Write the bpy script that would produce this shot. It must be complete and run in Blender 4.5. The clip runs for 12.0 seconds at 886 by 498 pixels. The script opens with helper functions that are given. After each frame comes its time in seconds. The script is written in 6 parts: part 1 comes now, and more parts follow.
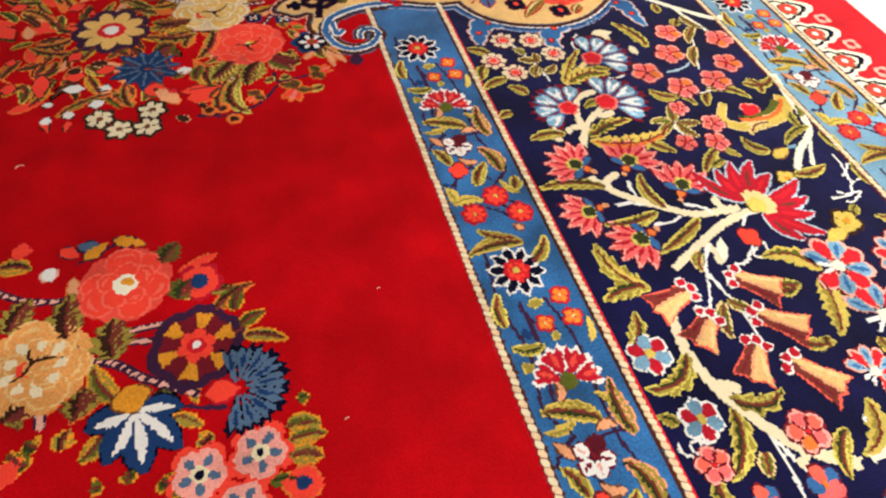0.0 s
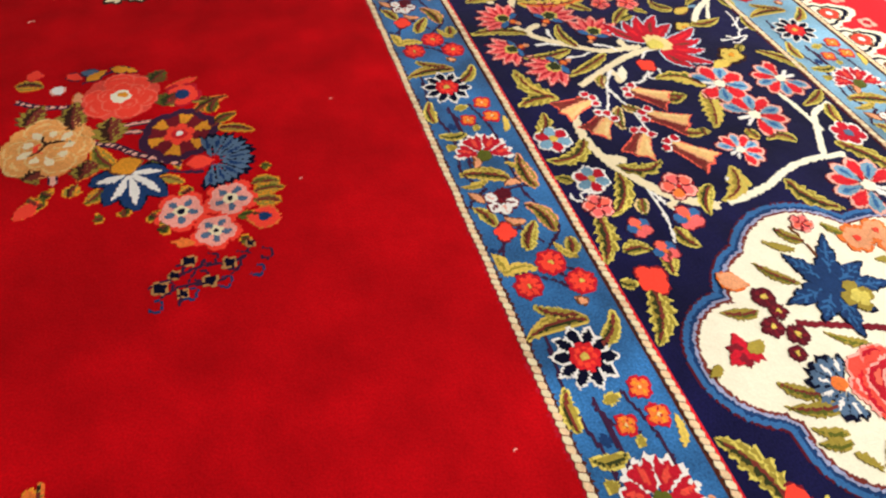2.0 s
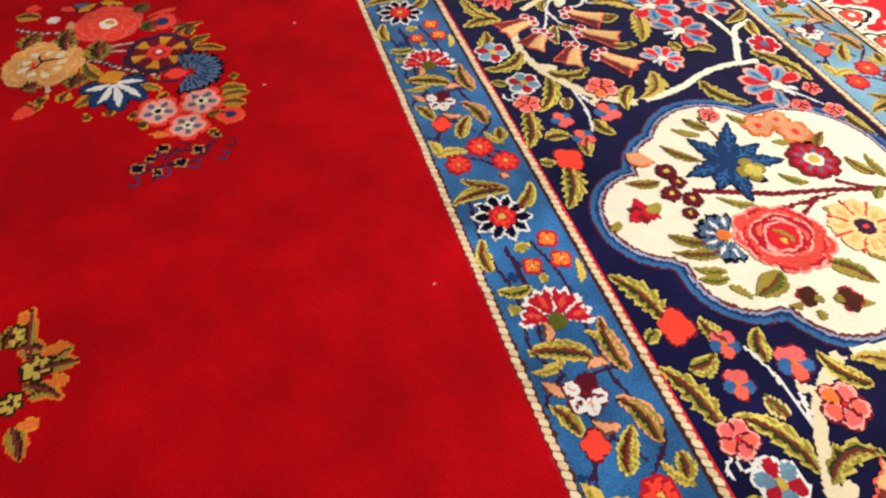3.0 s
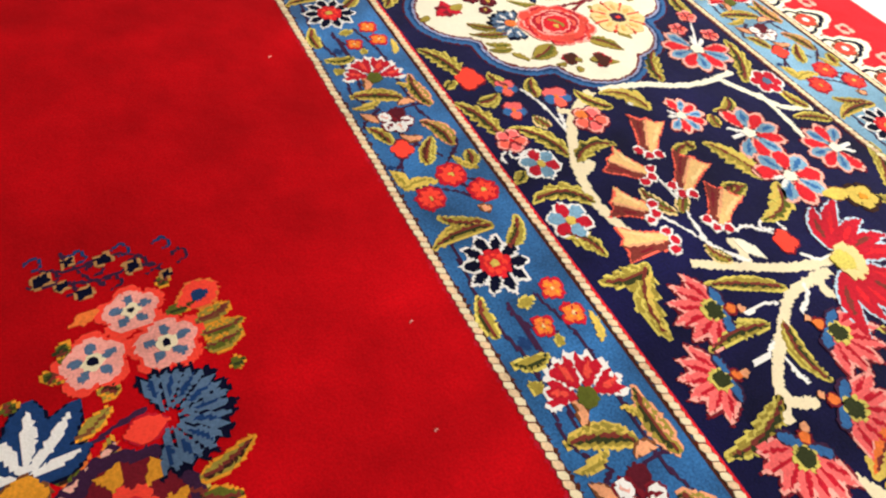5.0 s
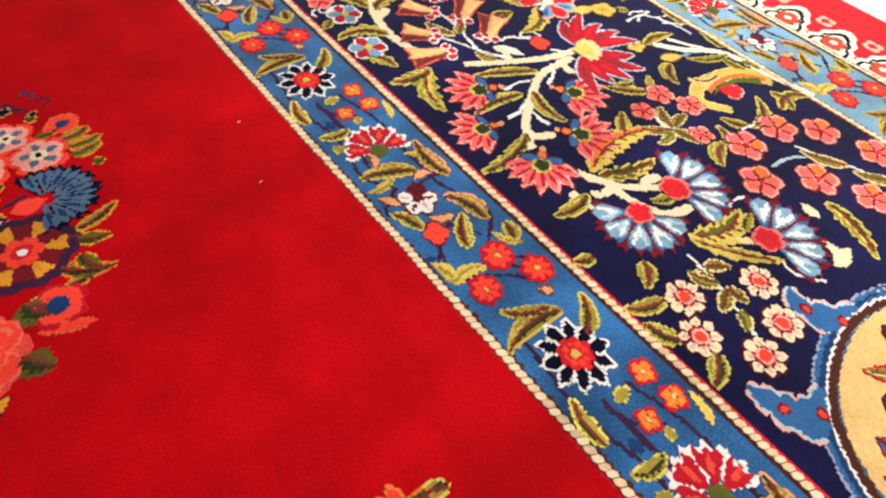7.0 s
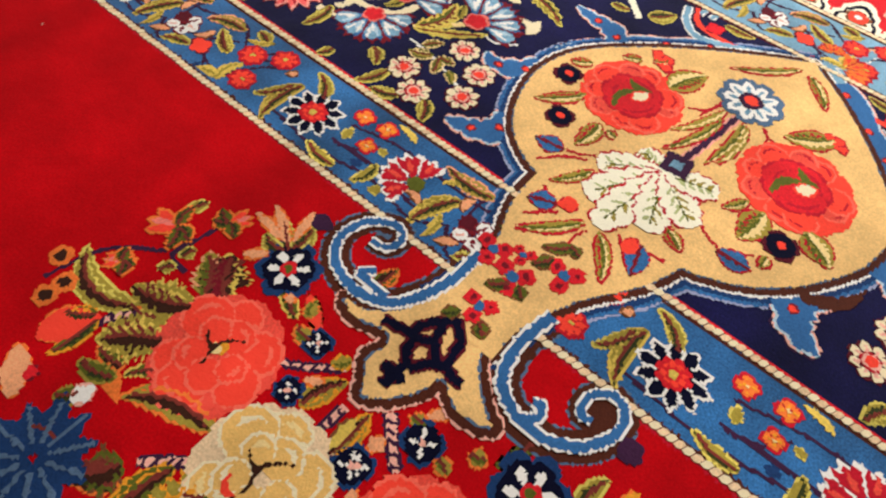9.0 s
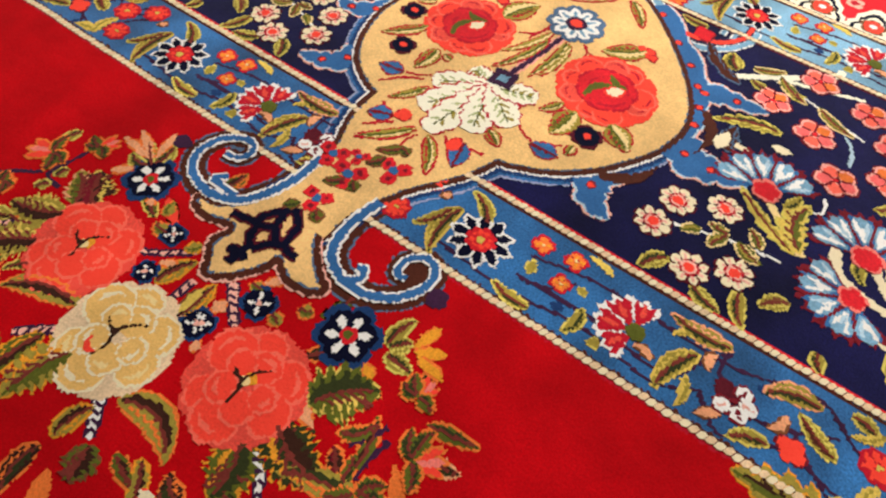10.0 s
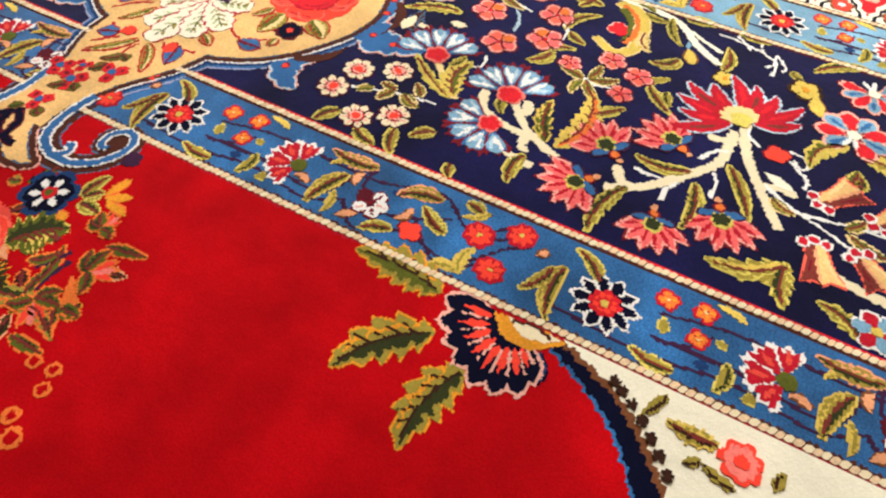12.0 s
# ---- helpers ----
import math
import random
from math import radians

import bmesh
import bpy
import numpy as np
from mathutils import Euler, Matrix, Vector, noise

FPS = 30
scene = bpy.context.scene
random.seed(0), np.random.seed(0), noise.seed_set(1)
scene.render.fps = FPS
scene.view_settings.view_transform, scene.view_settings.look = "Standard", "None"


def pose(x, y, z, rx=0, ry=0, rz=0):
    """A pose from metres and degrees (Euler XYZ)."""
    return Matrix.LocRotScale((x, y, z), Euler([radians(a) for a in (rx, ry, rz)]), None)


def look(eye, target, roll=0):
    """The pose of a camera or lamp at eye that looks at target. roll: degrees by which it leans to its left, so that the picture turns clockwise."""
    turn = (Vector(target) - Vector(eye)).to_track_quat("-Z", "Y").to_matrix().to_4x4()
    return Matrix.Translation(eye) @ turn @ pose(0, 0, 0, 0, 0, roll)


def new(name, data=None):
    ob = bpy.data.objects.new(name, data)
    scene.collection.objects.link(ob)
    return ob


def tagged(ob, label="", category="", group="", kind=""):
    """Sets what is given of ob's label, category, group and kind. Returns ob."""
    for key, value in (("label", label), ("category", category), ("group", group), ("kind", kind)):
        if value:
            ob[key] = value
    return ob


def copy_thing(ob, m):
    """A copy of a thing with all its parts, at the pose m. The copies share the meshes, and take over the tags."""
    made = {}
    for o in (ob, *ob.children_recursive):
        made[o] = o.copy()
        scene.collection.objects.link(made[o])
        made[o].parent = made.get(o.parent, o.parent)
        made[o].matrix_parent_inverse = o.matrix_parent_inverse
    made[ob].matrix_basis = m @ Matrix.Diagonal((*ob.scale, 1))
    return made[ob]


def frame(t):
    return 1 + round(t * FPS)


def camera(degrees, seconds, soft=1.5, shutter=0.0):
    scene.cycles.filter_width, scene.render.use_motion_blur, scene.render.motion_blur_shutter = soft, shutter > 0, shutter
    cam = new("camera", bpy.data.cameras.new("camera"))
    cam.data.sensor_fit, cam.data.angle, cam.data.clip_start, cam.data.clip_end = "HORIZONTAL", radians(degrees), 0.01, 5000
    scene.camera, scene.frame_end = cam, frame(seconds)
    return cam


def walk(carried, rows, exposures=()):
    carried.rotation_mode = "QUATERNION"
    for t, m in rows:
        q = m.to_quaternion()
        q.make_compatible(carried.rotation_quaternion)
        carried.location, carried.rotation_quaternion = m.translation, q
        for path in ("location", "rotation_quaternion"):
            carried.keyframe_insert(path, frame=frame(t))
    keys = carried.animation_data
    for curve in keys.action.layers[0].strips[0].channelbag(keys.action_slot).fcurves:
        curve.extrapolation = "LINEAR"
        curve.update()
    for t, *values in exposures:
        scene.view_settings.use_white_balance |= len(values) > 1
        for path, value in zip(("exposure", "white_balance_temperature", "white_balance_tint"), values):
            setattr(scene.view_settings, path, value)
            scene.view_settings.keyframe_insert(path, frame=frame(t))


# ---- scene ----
cam = camera(74.02, 12.0, soft=2.2)
PATH = [
    (0.0, -0.1663, 0.1021, 0.5432, 36.0330, -3.3598, -16.8675),
    (0.5, -0.1640, 0.0325, 0.5347, 36.0379, -2.9759, -16.8857),
    (1.0, -0.1692, -0.0419, 0.5205, 36.6147, -2.8431, -17.2969),
    (1.5, -0.1746, -0.1150, 0.5084, 36.9732, -2.7387, -17.6873),
    (2.0, -0.1762, -0.1921, 0.4977, 37.3326, -2.4232, -17.9681),
    (2.5, -0.1629, -0.2779, 0.4927, 37.2959, -1.5960, -17.7172),
    (3.0, -0.1462, -0.3692, 0.4872, 37.2399, -0.9877, -17.9039),
    (3.2, -0.1443, -0.4064, 0.4846, 37.2728, -1.2043, -18.2224),
    (4.8, -0.1765, -0.6325, 0.4383, 36.9236, -6.0156, -26.0354),
    (5.0, -0.1790, -0.6537, 0.4383, 36.5047, -6.1902, -27.4205),
    (5.5, -0.1813, -0.7197, 0.4383, 36.5179, -5.6928, -30.1621),
    (6.0, -0.1917, -0.7830, 0.4429, 36.3812, -5.6932, -33.2767),
    (6.5, -0.1999, -0.8612, 0.4442, 36.7660, -5.1106, -35.9414),
    (7.0, -0.2081, -0.9491, 0.4420, 37.1612, -4.4496, -38.4426),
    (7.2, -0.2114, -0.9853, 0.4424, 37.1631, -4.0895, -39.4834),
    (8.8, -0.2397, -1.2128, 0.4643, 33.3421, -4.6299, -48.6071),
    (9.0, -0.2443, -1.2458, 0.4709, 32.7448, -4.6238, -49.8458),
    (9.5, -0.2516, -1.3482, 0.4828, 32.9151, -3.6845, -51.9450),
    (10.0, -0.2629, -1.4492, 0.4990, 32.9432, -3.4554, -54.3597),
    (10.5, -0.2633, -1.5546, 0.5195, 32.1372, -2.6456, -56.5116),
    (11.0, -0.2704, -1.6594, 0.5167, 32.9936, -2.2473, -58.3622),
    (11.5, -0.2712, -1.7562, 0.5093, 33.7526, -1.5394, -59.8695),
    (12.0, -0.2792, -1.8360, 0.5075, 34.2313, -1.3000, -61.9456),
]
walk(cam, [(t, pose(*p)) for t, *p in PATH], exposures=[(0.0, 0.94), (1.2, 0.92), (2.0, 0.76), (3.0, 0.70), (6.0, 0.78), (7.2, 0.80), (8.6, 0.52), (9.5, 0.46), (10.5, 0.62), (12.0, 0.76)])

# ---------------------------------------------------------------- world and light
world = bpy.data.worlds.new("sky")
scene.world = world
world.use_nodes = True
wn = world.node_tree
sky = wn.nodes.new("ShaderNodeTexSky")
sky.sky_type = "NISHITA"
sky.sun_disc = False
sky.sun_elevation, sky.sun_rotation = radians(40), radians(70)
wn.links.new(sky.outputs[0], wn.nodes["Background"].inputs[0])
wn.nodes["Background"].inputs[1].default_value = 0.1


def area_lamp(name, m, sx, sy, watts, color):
    data = bpy.data.lights.new(name, "AREA")
    data.shape, data.size, data.size_y = "RECTANGLE", sx, sy
    data.energy, data.color = watts, color
    ob = new(name, data)
    ob.matrix_world = m
    return ob


# daylight of the unseen window; place and size set by the falloff
area_lamp("window_light", look((1.52, -0.95, 1.02), (0.0, -0.95, 0.0)), 4.6, 1.2, 54, (1.0, 0.95, 0.85))


# ---------------------------------------------------------------- materials
def lin(hexa):
    v = [int(hexa[i:i + 2], 16) / 255 for i in (0, 2, 4)]
    return [c / 12.92 if c <= 0.04045 else ((c + 0.055) / 1.055) ** 2.4 for c in v]


def wool(name, hexa, sheen=0.04, mottle=0.22):
    """Dyed wool pile: colour drifting in bands and flecks, tuft relief, soft sheen."""
    m = bpy.data.materials.new(name)
    m.use_nodes = True
    nt = m.node_tree
    bsdf = nt.nodes["Principled BSDF"]
    bsdf.inputs["Roughness"].default_value = 0.88
    bsdf.inputs["Specular IOR Level"].default_value = 0.05 if name in ("wool_red", "wool_navy", "wool_ink") else 0.12
    bsdf.inputs["Sheen Weight"].default_value = {"wool_red": 0.01, "wool_navy": 0.12, "wool_ink": 0.02, "wool_blue": 0.28, "wool_sky": 0.2}.get(name, sheen)
    bsdf.inputs["Sheen Roughness"].default_value = 0.45
    co = nt.nodes.new("ShaderNodeTexCoord")

    def tex(scale, detail, stretch=(1, 1, 1)):
        mp = nt.nodes.new("ShaderNodeMapping")
        mp.inputs["Scale"].default_value = stretch
        nz = nt.nodes.new("ShaderNodeTexNoise")
        nz.inputs["Scale"].default_value = scale
        nz.inputs["Detail"].default_value = detail
        nt.links.new(co.outputs["Object"], mp.inputs[0])
        nt.links.new(mp.outputs[0], nz.inputs["Vector"])
        return nz.outputs["Fac"]

    fine, patch, abrash = tex(420, 2), tex(14, 3), tex(5, 2, (0.4, 1.6, 1))

    def ramp(fac, lo, hi):
        r = nt.nodes.new("ShaderNodeMapRange")
        r.inputs["From Min"].default_value, r.inputs["From Max"].default_value = 0.3, 0.7
        r.inputs["To Min"].default_value, r.inputs["To Max"].default_value = lo, hi
        nt.links.new(fac, r.inputs["Value"])
        return r.outputs[0]

    def mul(a, b):
        n = nt.nodes.new("ShaderNodeMath")
        n.operation = "MULTIPLY"
        nt.links.new(a, n.inputs[0])
        nt.links.new(b, n.inputs[1])
        return n.outputs[0]

    k = mottle
    val = mul(mul(ramp(fine, 1 - k * 0.45, 1 + k * 0.45), ramp(patch, 1 - k * 0.6, 1 + k * 0.6)), ramp(abrash, 1 - k * 0.5, 1 + k * 0.5))
    hsv = nt.nodes.new("ShaderNodeHueSaturation")
    hsv.inputs["Color"].default_value = (*lin(hexa), 1)
    nt.links.new(val, hsv.inputs["Value"])
    nt.links.new(hsv.outputs[0], bsdf.inputs["Base Color"])
    bump = nt.nodes.new("ShaderNodeBump")
    bump.inputs["Strength"].default_value, bump.inputs["Distance"].default_value = 0.4, 0.0010
    nt.links.new(tex(520, 3), bump.inputs["Height"])
    soft = nt.nodes.new("ShaderNodeBump")
    soft.inputs["Strength"].default_value, soft.inputs["Distance"].default_value = 0.35, 0.006
    nt.links.new(tex(22, 3), soft.inputs["Height"])
    nt.links.new(bump.outputs[0], soft.inputs["Normal"])
    nt.links.new(soft.outputs[0], bsdf.inputs["Normal"])
    return m


def plain(name, hexa, rough=0.6, grain=30):
    m = bpy.data.materials.new(name)
    m.use_nodes = True
    nt = m.node_tree
    bsdf = nt.nodes["Principled BSDF"]
    bsdf.inputs["Roughness"].default_value = rough
    nz = nt.nodes.new("ShaderNodeTexNoise")
    nz.inputs["Scale"].default_value, nz.inputs["Detail"].default_value = grain, 5
    r = nt.nodes.new("ShaderNodeMapRange")
    r.inputs["To Min"].default_value, r.inputs["To Max"].default_value = 0.93, 1.05
    nt.links.new(nz.outputs["Fac"], r.inputs["Value"])
    hsv = nt.nodes.new("ShaderNodeHueSaturation")
    hsv.inputs["Color"].default_value = (*lin(hexa), 1)
    nt.links.new(r.outputs[0], hsv.inputs["Value"])
    nt.links.new(hsv.outputs[0], bsdf.inputs["Base Color"])
    return m


DYES = {
    "red": "bd0611", "crimson": "c2152b", "scarlet": "e0202c", "coral": "ff4735", "salmon": "ff6b57", "rosered": "ee4f41", "honey": "f3c270", "russet": "7c322a", "pink": "f67f74", "blush": "f7b6a4",
    # sky is lightened beyond its own blue: the outer guard's sheen is in it
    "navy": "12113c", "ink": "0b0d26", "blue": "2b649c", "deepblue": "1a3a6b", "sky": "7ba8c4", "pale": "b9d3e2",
    "cream": "f3e3bd", "ivory": "fbf5dc", "white": "f4f1ec", "butter": "f5d795", "gold": "e0c25a", "amber": "ec9d2c",
    "sand": "f3c580", "olive": "a3903a", "moss": "5f6420", "green": "33391a", "brown": "4f2417", "umber": "3a1f14",
    "maroon": "5a1020", "plum": "3c1c3c", "orange": "f07a35", "peach": "f0a678", "wine": "7a1524", "bark": "7c4a2c", "steel": "56708f", "tan": "efcfa6", "ochre": "c28d55", "apricot": "f0a65c", "blossom": "fb6c6a", "petalrose": "ffab9e", "slate": "356aa3", "lilac": "9fa6c8", "lime": "dccb62",
    "pistachio": "b9bf83",
}
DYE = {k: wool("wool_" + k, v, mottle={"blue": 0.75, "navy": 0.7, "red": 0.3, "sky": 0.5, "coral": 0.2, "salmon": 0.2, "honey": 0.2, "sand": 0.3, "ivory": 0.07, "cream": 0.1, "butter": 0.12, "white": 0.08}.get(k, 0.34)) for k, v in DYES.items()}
# plaster of the unseen walls, greyed to cut their bounce light
PLASTER = plain("greyed_plaster", "b0a498", 0.9, 8)
FLOOR_STONE = plain("polished_white_stone", "f4f2ee", 0.25, 3)
PAINT = plain("white_paint", "f0f0ee", 0.5, 20)


from mathutils.geometry import delaunay_2d_cdt

# ---------------------------------------------------------------- building helpers
def mesh_from(name, verts, faces, mats, index=None):
    me = bpy.data.meshes.new(name)
    me.from_pydata(verts, [], faces)
    for m in mats:
        me.materials.append(m)
    if index:
        me.polygons.foreach_set("material_index", index)
    me.update()
    return me


def box_data(x0, x1, y0, y1, z0, z1):
    v = [(x, y, z) for z in (z0, z1) for y in (y0, y1) for x in (x0, x1)]
    f = [(0, 2, 3, 1), (4, 5, 7, 6), (0, 1, 5, 4), (2, 6, 7, 3), (0, 4, 6, 2), (1, 3, 7, 5)]
    return v, f


def slab(name, x0, x1, y0, y1, z0, z1, mat, parent=None):
    ob = new(name, mesh_from(name, *box_data(x0, x1, y0, y1, z0, z1), [mat]))
    ob.parent = parent
    return ob


carpet = tagged(new("carpet"), "large hand-knotted red floral wool carpet lying on a white floor", "carpet")
PILE = 0.012
KNOT = 0.0027
RNG = random.Random(7)
STEP = 0.00016
CUR, MADE = [], []


def weave(pts):
    """The outline as knots make it: it steps from knot to knot."""
    out = []
    n = len(pts)
    for i in range(n):
        a, b = pts[i], pts[(i + 1) % n]
        d = math.hypot(b[0] - a[0], b[1] - a[1])
        k = max(1, int(d / 0.0017))
        for j in range(k):
            s = j / k
            q = (round((a[0] + (b[0] - a[0]) * s + RNG.uniform(-0.0007, 0.0007)) / KNOT), round((a[1] + (b[1] - a[1]) * s + RNG.uniform(-0.0007, 0.0007)) / KNOT))
            if len(out) > 1 and q == out[-2]:
                out.pop()
            elif not out or q != out[-1]:
                out.append(q)
    while len(out) > 2 and out[0] == out[-1]:
        out.pop()
    slim = [out[i] for i in range(len(out)) if (out[i][0] - out[i - 1][0]) * (out[(i + 1) % len(out)][1] - out[i][1])
            != (out[i][1] - out[i - 1][1]) * (out[(i + 1) % len(out)][0] - out[i][0])]
    return [(x * KNOT, y * KNOT) for x, y in slim]


def poly(pts, dye, level, sub=""):
    """A patch of pile in one dye, a little higher the higher its level; sub names the part of the motif that it belongs to."""
    p = weave(pts)
    if len(p) >= 3:
        CUR.append((p, dye, level, sub))


def gathered(name, patches, lift):
    verts, faces, index, mats = [], [], [], []
    for num, (pts, dye, level, sub) in patches:
        if dye not in mats:
            mats.append(dye)
        k, n, b = mats.index(dye), len(pts), len(verts)
        area = sum(pts[i - 1][0] * pts[i][1] - pts[i][0] * pts[i - 1][1] for i in range(n))
        if area < 0:
            pts = pts[::-1]
        z = level * STEP + num * 4e-6 + lift
        verts += [(x, y, z) for x, y in pts] + [(x, y, -0.0008) for x, y in pts]
        flat, _, tris, *_ = delaunay_2d_cdt([Vector(q) for q in pts], [], [list(range(n))], 1, 1e-6)
        t0 = len(verts)
        verts += [(q.x, q.y, z) for q in flat]
        for t in tris:
            p, q, r = (flat[i] for i in t)
            turn = (q.x - p.x) * (r.y - p.y) - (q.y - p.y) * (r.x - p.x)
            faces.append(tuple(t0 + i for i in (t if turn > 0 else t[::-1])))
        faces += [(b + i, b + n + i, b + n + (i + 1) % n, b + (i + 1) % n) for i in range(n)]
        index += [k] * (n + len(tris))
    return new(name, mesh_from(name, verts, faces, [DYE[d] for d in mats], index))


def finish(name, label="", parent=None):
    """Closes the motif that poly() has gathered as one part of the carpet, with its named sub-parts under it."""
    patches = list(enumerate(CUR))
    CUR.clear()
    main = [q for q in patches if not q[1][3]]
    if not main:
        return None
    lift = (len(MADE) % 13) * 1.1e-5
    ob = gathered(name, main, lift)
    ob.parent = parent or carpet
    tagged(ob, label)
    for sub in dict.fromkeys(q[1][3] for q in patches if q[1][3]):
        gathered(sub, [q for q in patches if q[1][3] == sub], lift).parent = ob
    MADE.append(ob)
    return ob


def again(objects, a, b, dx=0.0, sx=1.0):
    """The same motifs again, woven along the length at a + b * y (mirrored where b is negative)."""
    for o in objects:
        long = o.name.split(".")[0] in ("vine", "stem", "twig", "branch", "palmette", "scroll", "tendril")
        ys = [v.co.y for v in o.data.vertices]
        mid = (min(ys) + max(ys)) / 2
        k = b if long else math.copysign(min(abs(b), 1.06), b)
        copy_thing(o, Matrix.Translation((dx, a + b * mid - k * mid, o.location.z)) @ Matrix.Diagonal((sx, k, 1, 1)))


# ---------------------------------------------------------------- shapes of the design
def V(a, b):
    return b[0] - a[0], b[1] - a[1]


def at(c, ang, r):
    return c[0] + math.cos(ang) * r, c[1] + math.sin(ang) * r


def polar(c, p):
    x, y = V(c, p)
    return math.atan2(y, x), math.hypot(x, y)


def curve(pts, k=8):
    """A smooth line through the points."""
    if len(pts) < 3:
        return list(pts)
    q = [pts[0], *pts, pts[-1]]
    out = []
    for i in range(1, len(q) - 2):
        for j in range(k):
            t = j / k
            out.append(tuple(0.5 * (2 * q[i][d] + (q[i + 1][d] - q[i - 1][d]) * t
                       + (2 * q[i - 1][d] - 5 * q[i][d] + 4 * q[i + 1][d] - q[i + 2][d]) * t * t
                       + (3 * q[i][d] - q[i - 1][d] - 3 * q[i + 1][d] + q[i + 2][d]) * t ** 3) for d in (0, 1)))
    out.append(pts[-1])
    return out


def ribbon(line, half):
    """Outline of a strip along the line; half(s) is its half width."""
    n = len(line)
    left, right = [], []
    for i, p in enumerate(line):
        a, b = line[max(0, i - 1)], line[min(n - 1, i + 1)]
        dx, dy = V(a, b)
        d = math.hypot(dx, dy) or 1
        h = half(i / (n - 1))
        left.append((p[0] - dy / d * h, p[1] + dx / d * h))
        right.append((p[0] + dy / d * h, p[1] - dx / d * h))
    return left + right[::-1]


def arc(a, b, bend, n=14):
    """A bowed line from a to b; bend is the bow's height over its length."""
    dx, dy = V(a, b)
    m = ((a[0] + b[0]) / 2 - dy * bend, (a[1] + b[1]) / 2 + dx * bend)
    return [((1 - t) ** 2 * a[0] + 2 * t * (1 - t) * (2 * m[0] - (a[0] + b[0]) / 2) + t * t * b[0],
             (1 - t) ** 2 * a[1] + 2 * t * (1 - t) * (2 * m[1] - (a[1] + b[1]) / 2) + t * t * b[1]) for t in (i / n for i in range(n + 1))]


def leaf(a, b, w, bend=0.0, body="olive", dark="green", edge="lime", teeth=0, vein="russet", name="leaf", done=True, lv=2):
    """Leaf from its foot a to its tip b, w wide: pale rim, two-toned blade with a ragged dark half, red-brown rib."""
    line = arc(a, b, bend, 30)

    def half(s, grow=0.0, side=0):
        h = w * 0.46 * (math.sin(math.pi * s ** 0.8) ** 0.8 if 0 < s < 1 else 0)
        if teeth:
            h *= 0.62 + 0.56 * ((s * teeth + 0.35 * side) % 1)
        return max(h + grow, 0.0004)

    def blade(grow):
        n = len(line)
        left, right = [], []
        for i, p in enumerate(line):
            dx, dy = V(line[max(0, i - 1)], line[min(n - 1, i + 1)])
            d = math.hypot(dx, dy) or 1
            hl, hr = half(i / (n - 1), grow), half(i / (n - 1), grow, 1)
            left.append((p[0] - dy / d * hl, p[1] + dx / d * hl))
            right.append((p[0] + dy / d * hr, p[1] - dx / d * hr))
        return left + right[::-1]
    if edge:
        poly(blade(0.0018), edge, lv)
    poly(blade(-0.0006 if edge and w > 0.013 else 0.0), body, lv + 1)
    n = len(line)
    side = []
    for i in range(1, n - 1):
        dx, dy = V(line[i - 1], line[i + 1])
        d = math.hypot(dx, dy) or 1
        h = half(i / (n - 1)) * (0.70 if i % 4 < 2 else 0.52)
        side.append((line[i][0] - dy / d * h, line[i][1] + dx / d * h))
    if w > 0.010:
        poly(line[1:-1] + side[::-1], dark, lv + 2)
    if w > 0.016 and edge:
        far = [(2 * line[i + 1][0] - side[i][0], 2 * line[i + 1][1] - side[i][1]) for i in range(len(side))]
        rim = [(p[0] * 0.4 + q[0] * 0.6, p[1] * 0.4 + q[1] * 0.6) for p, q in zip(line[1:-1], far)]
        poly(far[3:-4] + rim[3:-4][::-1], edge, lv + 2)
    if vein and w > 0.012:
        poly(ribbon(line[2:-3], lambda s: 0.0015), vein, lv + 3)
    if w > 0.030:
        for i in range(5, n - 6, 4):
            d, _ = polar(line[i], line[i + 2])
            poly(ribbon([line[i], at(line[i], d - 0.8, half(i / (n - 1)) * 0.85)], lambda s: 0.0012), vein or dark, lv + 3)
    if done:
        finish(name)


def stem(pts, w, dye="cream", edge="", taper=0.7, name="stem", lv=1, label="", done=True):
    line = curve(pts, 9)
    if edge:
        poly(ribbon(line, lambda s: w * 0.5 * (1 - (1 - taper) * s) + 0.0022), edge, lv)
    poly(ribbon(line, lambda s: w * 0.5 * (1 - (1 - taper) * s)), dye, lv + 1)
    if name == "stem" and w > 0.0075:
        disc(line[-1], w * 0.62, dye, lv + 1, n=12)
    if name == "twig" and edge:
        run = 0.0
        for a, b in zip(line, line[1:]):
            d, n = polar(a, b)
            run += n
            if run > 0.0075:
                run = 0.0
                poly(ribbon([at(a, d + 1.2, -w * 0.55), at(a, d + 1.2, w * 0.55)], lambda s: 0.0016), edge, lv + 2)
    if done:
        finish(name, label)


def disc(c, r, dye, lv, n=18, wob=0.0, lobes=0, ang=0.0, sq=1.0, sub=""):
    """Round patch; lobes scallop its rim by wob, sq flattens it across ang."""
    pts = []
    for i in range(max(n, lobes * 8)):
        t = 2 * math.pi * i / max(n, lobes * 8)
        rr = r * (1 - wob + wob * 2 * abs(math.cos(t * lobes / 2)) ** 0.6) if lobes else r
        x, y = math.cos(t) * rr, math.sin(t) * rr * sq
        pts.append((c[0] + x * math.cos(ang) - y * math.sin(ang), c[1] + x * math.sin(ang) + y * math.cos(ang)))
    poly(pts, dye, lv, sub)


